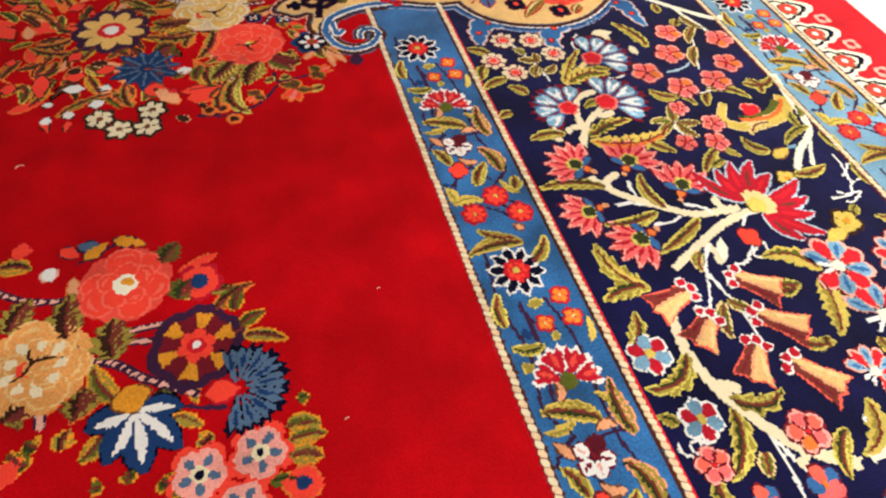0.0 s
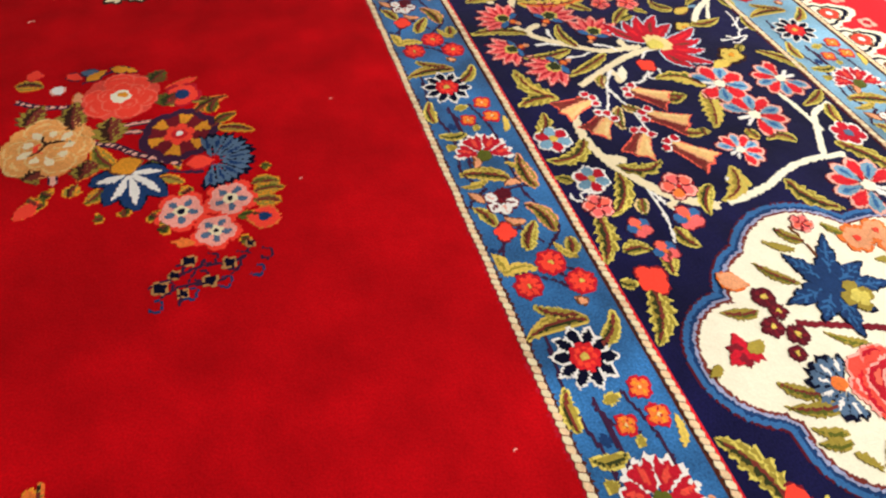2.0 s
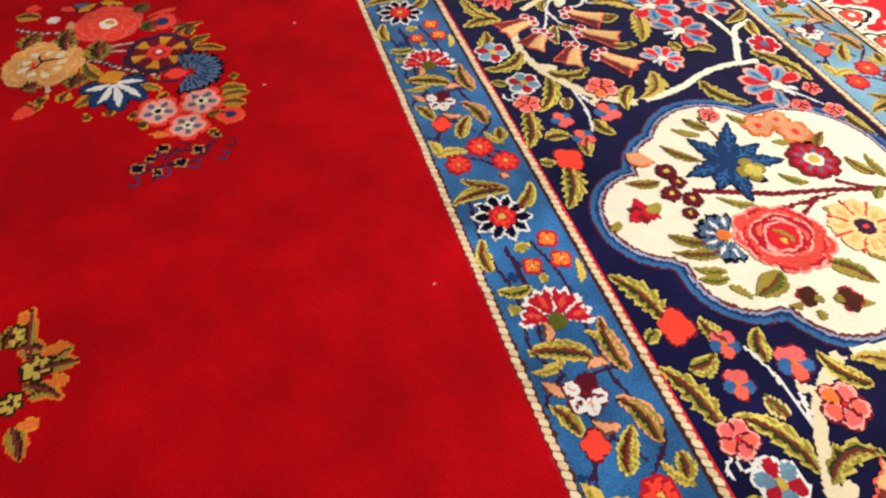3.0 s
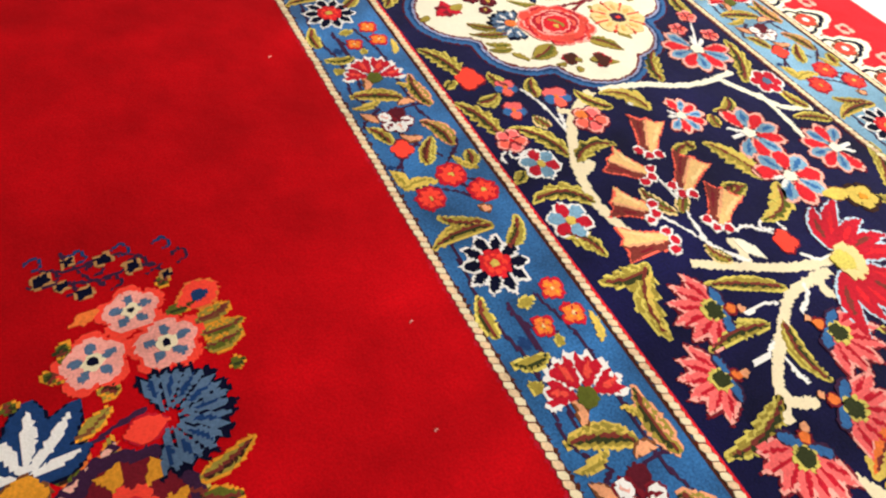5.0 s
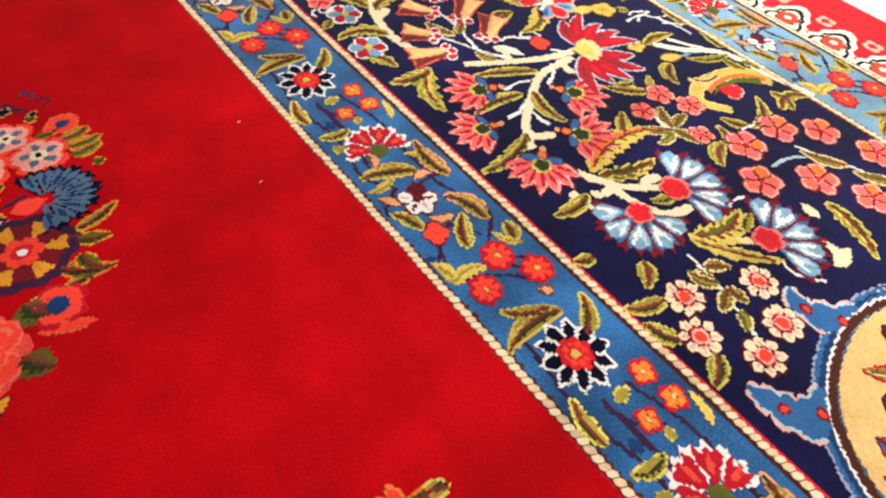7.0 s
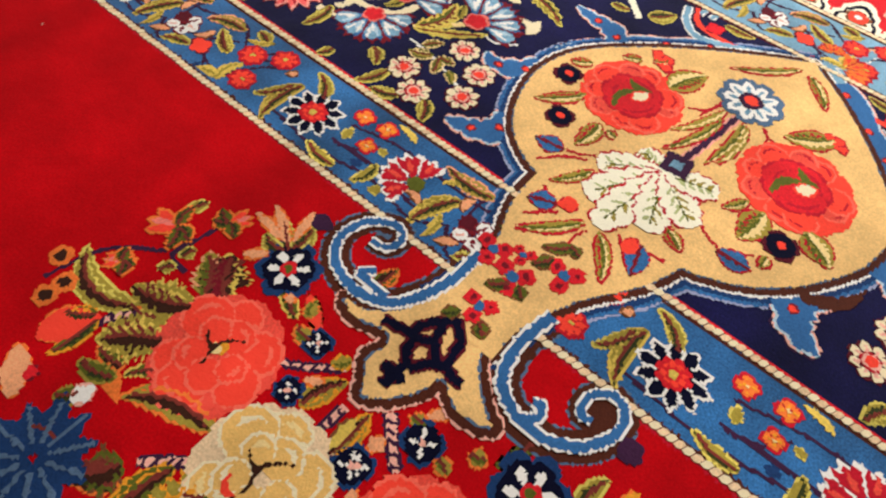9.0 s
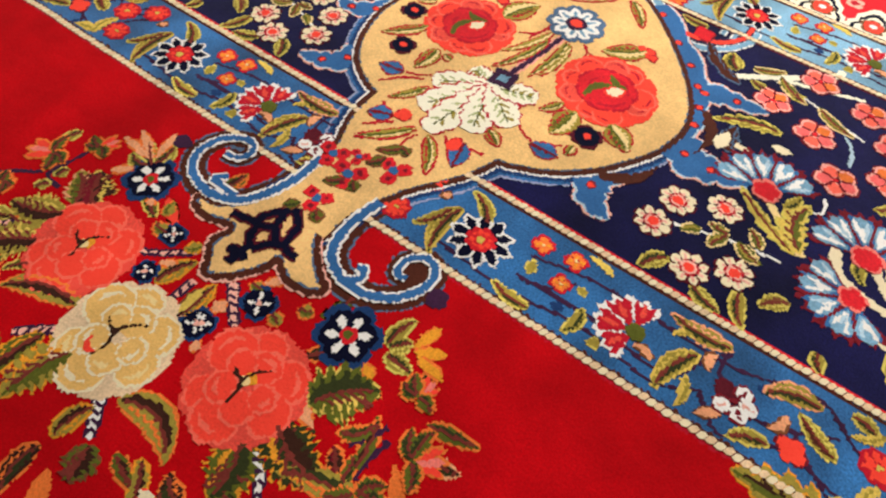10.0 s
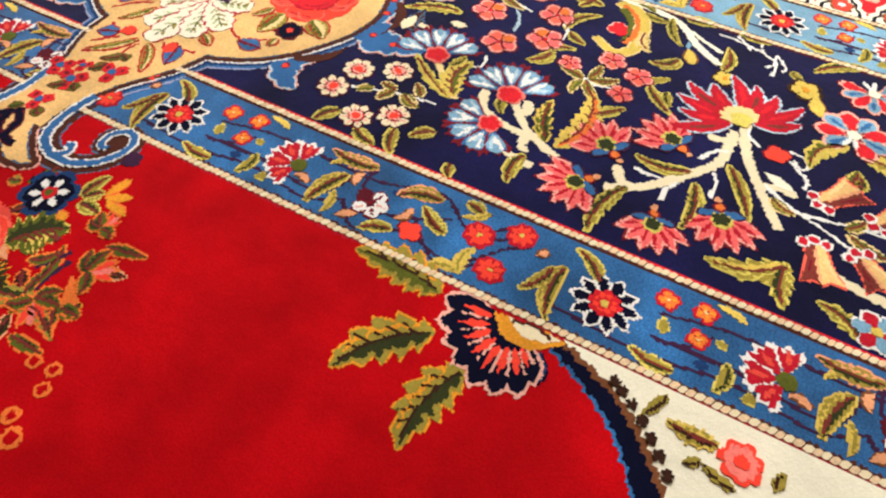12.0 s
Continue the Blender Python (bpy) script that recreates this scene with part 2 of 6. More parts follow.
def petal(a, b, w, kind="round"):
    """Outline of one petal from a to b."""
    prof = {"round": lambda s: math.sin(math.pi * min(1, s) ** 1.4) ** 0.55 if 0 < s < 1 else 0.0,
            "point": lambda s: math.sin(math.pi * s ** 0.8) ** 0.9 if 0 < s < 1 else 0.0,
            "fan": lambda s: 0.18 + 0.82 * s ** 0.8,
            "drop": lambda s: math.sin(math.pi * s ** 1.7) ** 0.7 if 0 < s < 1 else 0.0}[kind]
    line = [(a[0] + (b[0] - a[0]) * i / 12, a[1] + (b[1] - a[1]) * i / 12) for i in range(13)]
    return ribbon(line, lambda s: max(w * 0.5 * prof(s), 0.0005))


def rosette(c, p, n, dye, edge="", heart="gold", core=0.3, ring="", name="flower", label="", lv=3, turn=0.0, streak="", done=True, fat=1.0, alt=""):
    """Round flower about c, out to p: n petals, a rim, a heart."""
    ang, r = polar(c, p)
    ang += turn
    w = 2 * math.pi * r / n * 0.62 * fat
    if edge == "white" and n == 6:
        r *= 0.90
        w *= 0.90
        for i in range(n):
            t = ang + 2 * math.pi * i / n
            poly(petal(at(c, t, r * 0.08), at(c, t, r * 1.03), w * 1.06), edge, lv)
        w *= 0.80
    elif edge:
        disc(c, r * (0.99 if n < 8 else 1.0) + 0.0008, edge, lv, n=24, lobes=n, wob=0.15 if n < 8 else 0.08, ang=ang)
    for i in range(n):
        t = ang + 2 * math.pi * i / n
        poly(petal(at(c, t, r * 0.12), at(c, t, r * 0.93), w), alt if alt and i % 2 else dye, lv + 1)
        if streak:
            poly(petal(at(c, t, r * 0.2), at(c, t, r * 0.74), w * (0.34 if n > 4 else 0.22)), streak, lv + 2)
    if ring:
        disc(c, r * (core + 0.16), ring, lv + 3, sub="heart")
    disc(c, r * core, heart, lv + 4, n=10, sub="heart")
    if done:
        finish(name, label)


def spiked(c, p, n=10, rim="white", dye="ink", mid="scarlet", heart="gold"):
    """Star flower: spiked dark petals inside a pale jagged rim, a red rosette at its heart."""
    ang, r = polar(c, p)
    for k, (d, rr, lv) in enumerate(((rim, 1.04, 3), (dye, 0.92, 4))):
        pts = []
        for i in range(n * 4):
            t = ang + 2 * math.pi * i / (n * 4)
            pts.append(at(c, t, r * rr * (1.0, 0.86, 0.60 if k else 0.68, 0.86)[i % 4]))
        poly(pts, d, lv)
    for i in range(n):
        t = ang + 2 * math.pi * (i + 0.5) / n
        poly(petal(at(c, t, r * 0.42), at(c, t, r * 0.78), r * 0.09, "point"), rim, 5)
    disc(c, r * 0.42, mid, 6, lobes=8, wob=0.12, sub="heart")
    for i in range(8):
        t = ang + 2 * math.pi * i / 8
        disc(at(c, t, r * 0.27), r * 0.08, "coral", 7, n=8, sub="heart")
    disc(c, r * 0.12, heart, 8, n=8, sub="heart")
    finish("star_flower", "dark star flower with white jagged rim and red heart")


def fan(a, b, spread, n, dye, rim="white", streak="pink", calyx="moss", teeth=3, lv=3, name="carnation", label="", heart="", done=True, base=0.25):
    """Half-open flower: n toothed petals that spread from a towards b."""
    ang, r = polar(a, b)
    for d, k, l in ((rim, 1.0, lv), (dye, 0.9, lv + 1)):
        for i in range(n):
            t = ang + spread * (i / (n - 1) - 0.5)
            half = spread / (n - 1) * (0.60 if l == lv else 0.47)
            rr = r * (0.92 + 0.08 * math.cos((i / (n - 1) - 0.5) * 3))
            pts = [at(a, t - half * 0.3, r * base * 0.6), at(a, t + half * 0.3, r * base * 0.6)]
            for j in range(teeth * 2 + 1):
                u = t + half - 2 * half * j / (teeth * 2)
                pts.append(at(a, u, rr * k * (1.0 if j % 2 else 0.84)))
            poly(pts, d, l)
    if streak:
        for i in range(n):
            t = ang + spread * (i / (n - 1) - 0.5)
            poly(petal(at(a, t, r * 0.38), at(a, t, r * 0.76), r * spread / n * 0.22, "point"), streak, lv + 2)
    if calyx:
        disc(at(a, ang, r * 0.0), r * 0.22, calyx, lv + 3, n=12, sub="calyx")
        if heart:
            disc(at(a, ang, r * 0.06), r * 0.12, heart, lv + 4, n=8)
    if done:
        finish(name, label)


def lily(a, b, w=1.0, n=6, spread=2.15):
    """Pink lily: broad pointed petals edged pale fanning from a green eye, blue sepals, an orange bud at its foot."""
    ang, r = polar(a, b)
    r *= 0.86
    for i in sorted(range(n), key=lambda i: -abs(i - (n - 1) / 2)):
        t = ang + spread * (i / (n - 1) - 0.5)
        k = r * (1.0 - 0.12 * abs(i / (n - 1) - 0.5))
        wd = r * spread / n * 1.05 * w
        foot = at(a, t, r * 0.08)
        poly(petal(foot, at(a, t, k + 0.0022), wd + 0.0044, "point"), "wine", 3)
        poly(petal(foot, at(a, t, k + 0.0004), wd + 0.0008, "point"), "petalrose", 3.4)
        poly(petal(foot, at(a, t - 0.04, k - 0.003), wd * 0.74, "point"), "blossom", 3.8)
        poly(petal(at(a, t, r * 0.3), at(a, t + 0.07, k * 0.84), wd * 0.24, "point"), "crimson", 4.2)
    for sgn in (-1, 1):
        t = ang + sgn * (spread * 0.5 + 0.5)
        poly(petal(at(a, ang + math.pi, r * 0.10), at(a, t, r * 0.52), r * 0.26), "plum", 5)
        poly(petal(at(a, ang + math.pi, r * 0.08), at(a, t, r * 0.47), r * 0.18), "slate", 6)
    disc(at(a, ang, r * 0.15), r * 0.21, "lime", 6.4, lobes=7, wob=0.15, sub="eye")
    disc(at(a, ang, r * 0.12), r * 0.17, "green", 7, lobes=5, wob=0.1, sub="eye")
    disc(at(a, ang + math.pi, r * 0.22), r * 0.14, "wine", 6, n=10, sub="foot")
    disc(at(a, ang + math.pi, r * 0.22), r * 0.10, "orange", 7, n=10, sub="foot")
    disc(at(a, ang + math.pi, r * 0.42), r * 0.08, "peach", 7, n=10, sub="foot")
    finish("lily", "pink lily with green eye and blue sepals")


def cornflower(a, b, spread=2.2):
    """Blue fan flower: toothed petals clouded white, plum lines between them, a red calyx."""
    ang, r = polar(a, b)
    r *= 0.90
    b = at(a, ang, r)
    fan(a, b, spread, 5, "slate", rim="wine", streak="", calyx="", teeth=3, done=False)
    for i in range(5):
        t = ang + spread * (i / 4 - 0.5)
        poly(petal(at(a, t, r * 0.25), at(a, t, r * 0.86), r * spread / 5 * 0.74, "drop"), "sky", 5)
        for q, k in ((-0.12, 0.80), (0.0, 0.62), (0.12, 0.76)):
            poly(petal(at(a, t + q * 0.3, r * 0.34), at(a, t + q * spread * 0.5, r * k), r * 0.075, "drop"), "white" if (i + k * 10) % 2 < 1.2 else "pale", 5.5)
        if i < 4:
            u = t + spread / 8
            poly(ribbon([at(a, u, r * 0.25), at(a, u, r * 0.86)], lambda s: 0.0014), "wine", 6)
    disc(at(a, ang, r * 0.02), r * 0.235, "pink", 6.4, lobes=5, wob=0.12, sub="calyx")
    disc(at(a, ang, r * 0.01), r * 0.19, "scarlet", 7, lobes=5, wob=0.12, sub="calyx")
    finish("cornflower", "pale blue cornflower with a red calyx")


def bell(a, b, w):
    """Bellflower: a flaring cup, half yellow and half brown, on a red and white foot at a."""
    ang, r = polar(a, b)
    r *= 0.88
    w *= 0.88
    nx, ny = -math.sin(ang), math.cos(ang)

    def q(s, t):
        return a[0] + math.cos(ang) * r * s + nx * w * t, a[1] + math.sin(ang) * r * s + ny * w * t
    poly([q(0, -0.24), q(0.5, -0.33), q(1.01, -0.53), q(0.94, -0.2), q(1.03, 0), q(0.94, 0.2), q(1.01, 0.53), q(0.5, 0.33), q(0, 0.24)], "salmon", 3)
    poly([q(0, -0.20), q(0.5, -0.28), q(0.97, -0.49), q(0.9, -0.2), q(0.98, 0.02), q(0, 0.0)], "sand", 4)
    poly([q(0, 0.20), q(0.5, 0.28), q(0.97, 0.49), q(0.9, 0.2), q(0.98, 0.04), q(0, 0.0)], "russet", 4)
    poly(ribbon([q(0.15, 0.02), q(0.92, 0.05)], lambda s: 0.0016), "peach", 5)
    poly(petal(q(0.25, -0.14), q(0.88, -0.34), w * 0.12, "point"), "butter", 5.2)
    poly(petal(q(0.35, 0.16), q(0.88, 0.28), w * 0.07, "point"), "wine", 5)
    for t in (-0.26, 0.0, 0.26):
        disc(q(-0.02 - 0.1 * (t == 0), t), w * 0.16, "white", 6, n=12, sub="foot")
        disc(q(-0.02 - 0.1 * (t == 0), t), w * 0.115, "crimson", 7, n=10, sub="foot")
    finish("bellflower", "yellow and brown bellflower with red foot")


def pinwheel(a, b, spread=4.0, n=8):
    """Striped flower: red and blue petals by turns, edged white, about a white foot."""
    ang, r = polar(a, b)
    r *= 0.80
    for i in range(n):
        t = ang + spread * (i / (n - 1) - 0.5)
        w = r * spread / n * 0.80
        poly(petal(at(a, t, r * 0.1), at(a, t, r + 0.0012), w + 0.0040, "drop"), "wine", 3)
        poly(petal(at(a, t, r * 0.1), at(a, t, r), w + 0.0018, "drop"), "blush", 3.4)
        poly(petal(at(a, t, r * 0.15), at(a, t, r * 0.90), w - 0.0024, "drop"), ("sky", "scarlet")[i % 2], 4)
        if i % 2 == 0:
            poly(petal(at(a, t, r * 0.3), at(a, t, r * 0.8), w * 0.30, "drop"), "slate", 4.5)
    disc(a, r * 0.17, "ivory", 6, lobes=5, wob=0.1, sub="foot")
    for q in (-0.3, 0.3):
        poly(petal(a, at(a, ang + math.pi + q, r * 0.58), r * 0.13), "white", 5, "foot")
    finish("pinwheel_flower", "red and blue striped flower with white foot")


def cartouche_rose(c, p):
    """Open rose: nested ragged rings, crimson and scarlet by turns, each with a pale broken rim, a dark slit at its heart."""
    ang, r = polar(c, p)
    for k, (rr, dye, off) in enumerate(((1.0, "petalrose", 0.0), (0.955, "rosered", 0.0), (0.66, "petalrose", 0.07), (0.61, "crimson", 0.07), (0.44, "petalrose", 0.03), (0.38, "scarlet", 0.03))):
        disc(at(c, ang + 2.0, r * off), r * rr, dye, 3 + 0.4 * k, n=60, lobes=(9, 9, 5, 5, 4, 4)[k], wob=0.06, ang=ang + 0.5 * (k // 2), sq=0.82)
    for k in range(8):
        t = ang + k * 0.785 + 0.15 * math.sin(k * 2.1)
        q = at(c, t, r * 0.70)
        poly(ribbon(arc(at(q, t + 1.5, r * 0.24), at(q, t - 1.4, r * 0.20), 0.30, 10), lambda u: r * 0.040 * math.sin(math.pi * u) + 0.0006), "petalrose" if k % 3 else "pink", 4.0)
        poly(ribbon(arc(at(q, t + 1.2, r * 0.20), at(q, t - 1.6, r * 0.26), 0.16, 10), lambda u: r * 0.030 * math.sin(math.pi * u) + 0.0006), "crimson" if k % 2 else "scarlet", 4.1)
    for k in range(5):
        t = ang + k * 1.257 + 0.4
        q = at(c, t, r * 0.40)
        poly(ribbon(arc(at(q, t + 1.6, r * 0.20), at(q, t - 1.5, r * 0.18), 0.26, 8), lambda u: r * 0.040 * math.sin(math.pi * u) + 0.0006), "petalrose" if k % 2 else "salmon", 5.6, "heart")
    poly(ribbon(arc(at(c, ang + 2.6, r * 0.26), at(c, ang - 0.4, r * 0.20), 0.2, 8), lambda u: 0.0022), "olive", 6.2, "heart")
    disc(at(c, ang + 4.6, r * 0.10), r * 0.08, "gold", 6.4, n=10, sub="heart")
    finish("rose", "full red rose with pale pink folds")


def sunburst(a, b, spread=3.3, n=10):
    """Great red flower: long curved petals edged pale blue over a yellow calyx."""
    ang, r = polar(a, b)
    for i in sorted(range(n), key=lambda i: -abs(i - (n - 1) / 2)):
        t = ang + spread * (i / (n - 1) - 0.5)
        k = r * (0.86 + 0.10 * math.cos(i * 2.4))
        w = r * 0.20
        line = arc(at(a, t, r * 0.12), at(a, t, k), 0.10 * (1 if i > (n - 1) / 2 else -1), 14)

        def prof(g):
            return lambda s: max(w * 0.5 * (math.sin(math.pi * s ** 0.9) ** 0.8 if 0 < s < 1 else 0) + g, 0.0006)
        poly(ribbon(line, prof(0.0040)), "plum", 3)
        poly(ribbon(line, prof(0.0026)), "pale", 3.5)
        poly(ribbon(line, prof(0.0002)), "crimson", 4)
        poly(ribbon(line[4:11], lambda s: w * 0.14 * math.sin(math.pi * s) + 0.0006), "scarlet" if i % 3 else "russet", 4.5)
    disc(at(a, ang, r * 0.10), r * 0.24, "butter", 8, lobes=9, wob=0.10, ang=ang + math.pi / 2, sq=0.7, sub="calyx")
    disc(at(a, ang, r * 0.02), r * 0.13, "lime", 9, lobes=5, wob=0.1, sub="calyx")
    finish("sunburst_flower", "large crimson flower with pale edges and yellow calyx")


def phlox(c, p, heart=-1):
    """Small pink flower of five round petals, one part orange."""
    ang, r = polar(c, p)
    r *= 0.88
    for i in range(5):
        disc(at(c, ang + 2 * math.pi * i / 5, r * 0.55), r * 0.47, "wine", 3, n=12)
    for i in range(5):
        t = ang + 2 * math.pi * i / 5
        disc(at(c, t, r * 0.55), r * 0.40, "petalrose", 4 + i % 2, n=12)
        disc(at(c, t, r * 0.50), r * 0.31, "orange" if i == heart else "blossom" if i % 3 else "salmon", 5.4 + 0.4 * (i % 2), n=12)
    disc(c, r * 0.13, "scarlet", 7, n=8)
    for i in range(5):
        u = ang + 2 * math.pi * (i + 0.5) / 5
        poly(ribbon([at(c, u, r * 0.2), at(c, u, r * 0.66)], lambda s: 0.0012), "wine", 7)
    finish("phlox_flower")


def rose(c, p, outer="coral", mid="scarlet", inner="coral", heart="butter", ribs="green", lobes=11, name="rose", label="", core=""):
    """Full-blown rose: rings of overlapping petals with paler edges, a small heart and dark forked veins."""
    ang, r = polar(c, p)
    rim, fill, deep = {"coral": ("salmon", "coral", "coral" if not core else mid), "butter": ("cream", "honey", "butter"), "sand": ("sand", "apricot", "apricot")}[outer]
    base = {"butter": "tan", "sand": "apricot"}.get(outer, "rosered" if not core else "coral")
    disc(c, r, base, 3, n=60, lobes=lobes, wob=0.03, ang=ang)
    rings = ((0.64, 6, 0.37), (0.38, 5, 0.27)) if not core else ((0.70, 9, 0.27),)
    for j, (k, m, w) in enumerate(rings):
        for i in range(m):
            t = ang + 2 * math.pi * (i + 0.5 * j) / m + 0.16 * math.sin(i * 2.7 + j)
            ww = w * (1 + 0.14 * math.sin(i * 3.7 + 2 * j))
            disc(at(c, t, r * k), r * ww, rim, 3.2 + 0.7 * j, n=22, lobes=5, wob=0.05, ang=t)
            if core:
                disc(at(c, t, r * (k - 0.02)), r * (ww - 0.03), "coral" if i % 3 else "rosered", 3.2 + 0.7 * j, n=18)
                poly(arcband(at(c, t, r * (k - 0.05)), r * ww * 0.7, t - 1.1, t + 0.8, r * 0.022), "crimson", 3.2)
                continue
            disc(at(c, t, r * (k - 0.015)), r * (ww - 0.030), fill, 3.2 + 0.7 * j, n=20)
            poly(arcband(at(c, t, r * (k - 0.10)), r * ww * 0.75, t - 1.0, t + 0.7, r * 0.045), deep if i % 2 else rim, 3.2 + 0.7 * j)
    if core:
        disc(c, r * 0.60, "crimson", 4.4, n=40, lobes=7, wob=0.05, ang=ang, sub="heart")
        disc(c, r * 0.55, core, 4.6, n=40, lobes=7, wob=0.06, ang=ang + 0.2, sub="heart")
        for k, t0, t1 in ((0.46, 0.4, 2.2), (0.42, 2.6, 4.4), (0.36, 4.6, 6.4)):
            poly(arcband(c, r * k, ang + t0, ang + t1, r * 0.035), "crimson", 4.8, "heart")
        hub = at(c, ang + 2.6, r * 0.16)
        poly(ribbon(arc(at(c, ang + 0.2, r * 0.52), at(c, ang + 2.9, r * 0.34), 0.28, 14), lambda s: r * 0.075 * math.sin(math.pi * min(s + 0.1, 1)) + 0.0006), ribs, 5, "heart")
        poly(ribbon(arc(at(c, ang + 4.2, r * 0.48), at(c, ang + 3.0, r * 0.44), -0.2, 10), lambda s: r * 0.075 * math.sin(math.pi * s) + 0.0006), ribs, 5, "heart")
        disc(hub, r * 0.20, "coral", 5.2, n=18, lobes=4, wob=0.1, ang=ang, sq=0.75, sub="heart")
        disc(hub, r * 0.16, heart, 5.5, n=16, lobes=4, wob=0.12, ang=ang, sq=0.7, sub="heart")
    elif outer == "coral":
        if inner != outer:
            disc(c, r * 0.26, inner, 4.6, lobes=4, wob=0.10, ang=ang, sub="heart")
        disc(at(c, ang + 1.0, r * 0.10), r * 0.12, "amber", 5, n=12, sub="heart")
        disc(at(c, ang + 2.0, r * 0.08), r * 0.09, heart, 5.4, n=10, sub="heart")
    elif outer == "sand":
        for i in range(9):
            t = ang + i * 0.698
            poly(petal(at(c, t, r * 0.34), at(c, t + 0.25, r * (0.66 if i % 2 else 0.56)), r * 0.20, "round"), "cream", 4.6, "heart")
        poly(arcband(at(c, ang + 3.4, r * 0.10), r * 0.16, ang + 2.2, ang + 5.0, r * 0.06), heart, 5.2, "heart")
    else:
        poly(arcband(at(c, ang + 3.4, r * 0.30), r * 0.16, ang + 2.2, ang + 5.0, r * 0.055), heart, 5.2, "heart")
    if ribs and not core:
        fork = at(c, ang + 2.2, r * 0.12)
        for t, n in ((0.15, 0.52), (2.0, 0.30), (4.1, 0.46)):
            poly(ribbon(arc(fork, at(fork, ang + t, r * n), 0.12, 8), lambda s: r * 0.034 * (1.2 - s)), ribs, 6, "heart")
    finish(name, label)


def feather(a, b, w):
    """One lobe of a white leaf: saw-toothed, outlined red, with pale green barbs off a green rib."""
    line = arc(a, b, 0.0, 24)

    def half(g):
        return lambda s: max(w * 0.5 * (0.30 + 0.70 * math.sin(math.pi * min(1, s * 0.92)) ** 0.8) * (0.82 + 0.30 * ((s * 5) % 1)) * (1 if s < 0.97 else 0.4) + g, 0.0005)
    poly(ribbon(line, half(0.0018)), "crimson", 3)
    poly(ribbon(line, half(-0.0004)), "ivory", 3)
    d, _ = polar(a, b)
    for i in range(6, 22, 4):
        for q in (-0.75, 0.75):
            poly(petal(line[i], at(line[i], d + q, w * 0.36), 0.0042, "point"), "pistachio" if q < 0 else "olive", 3)
    poly(ribbon(line[4:22], lambda s: 0.0011), "moss", 3)


def frond(spine, w, spots=3):
    """Blue scalloped frond edged pink and white, with ringed coral spots along it."""
    line = curve(spine, 10)

    def half(g):
        return lambda s: max(w * 0.5 * (1 - s ** 1.6) ** 0.7 * (0.74 + 0.36 * abs(math.sin(4.5 * math.pi * s))) + g, 0.0008)
    poly(ribbon(line, half(0.0050)), "plum", 1.2)
    poly(ribbon(line, half(0.0036)), "blush", 1.5)
    poly(ribbon(line, half(0.0016)), "pale", 1.8)
    poly(ribbon(line, half(-0.0008)), "slate", 2.4)
    for k in range(spots):
        c = line[int((k + 0.6) / (spots + 0.8) * (len(line) - 1))]
        disc(c, 0.0058, "wine", 3, n=10)
        disc(c, 0.0038, "coral", 3.6, n=8)
    finish("frond", "blue frond with coral spots and pale rim")


def daisy(c, p):
    """Cream daisy: eight round petals, dark gaps between them, a coral heart ringed cream and red."""
    ang, r = polar(c, p)
    for dye, k, lv in (("maroon", 0.315, 3), ("cream", 0.245, 4)):
        for i in range(8):
            disc(at(c, ang + math.pi * i / 4, r * 0.68), r * k, dye, lv, n=12)
    for i in range(8):
        poly(petal(at(c, ang + math.pi * i / 4, r * 0.35), at(c, ang + math.pi * i / 4, r * 0.76), r * 0.13, "point"), "blush", 5)
    for k, dye in ((0.46, "crimson"), (0.38, "blush"), (0.28, "coral")):
        disc(c, r * k, dye, 6, n=14, sub="heart")
    finish("daisy", "cream daisy with coral heart")


def arcband(c, r, t0, t1, w):
    line = [at(c, t0 + (t1 - t0) * i / 12, r) for i in range(13)]
    return ribbon(line, lambda s: max(w * math.sin(math.pi * max(min(s, 1), 0)), 0.0006))


def bud(c, p, dye="coral", edge="wine", leafdye=""):
    """Small three-lobed bud."""
    ang, r = polar(c, p)
    for i in (-1, 0, 1):
        disc(at(c, ang + i * 1.5, r * 0.42), r * 0.52, edge, 3, n=12)
        disc(at(c, ang + i * 1.5, r * 0.42), r * 0.43, dye, 4, n=12)
    disc(at(c, ang + math.pi, r * 0.3), r * 0.4, dye, 4, n=10)
    if leafdye:
        disc(at(c, ang + math.pi, r * 0.6), r * 0.3, leafdye, 5, n=10)
    finish("bud")


def drop(a, b, w, dye, edge="", bend=0.0, lv=3, name="petal", done=True):
    """A single comma-shaped patch from a to b."""
    line = arc(a, b, bend, 10)
    if edge:
        poly(ribbon(line, lambda s: max(0.0018 + w * 0.5 * math.sin(math.pi * s ** 1.2) ** 0.8 if 0 < s < 1 else 0, 0.0006)), edge, lv)
    poly(ribbon(line, lambda s: max(w * 0.5 * math.sin(math.pi * s ** 1.2) ** 0.8 if 0 < s < 1 else 0, 0.0006)), dye, lv + 1)
    if done:
        finish(name)


def butterfly(c, p):
    """White butterfly flower with a maroon back petal."""
    ang, r = polar(c, p)
    disc(at(c, ang + 0.9, r * 0.55), r * 0.45, "maroon", 3, n=12)
    for k, t in enumerate((ang - 2.6, ang - 1.6, ang - 0.5, ang + 2.4)):
        q = at(c, t, r * 0.55)
        disc(q, r * 0.42, "wine", 4, n=12)
        disc(q, r * 0.34, "white", 5, n=12)
        poly(ribbon([at(q, t, -r * 0.22), at(q, t, r * 0.2)], lambda s: r * 0.06), "blush" if k % 2 else "wine", 6)
    disc(c, r * 0.15, "wine", 7, n=8)
    finish("butterfly_flower", "white butterfly flower with a maroon petal")


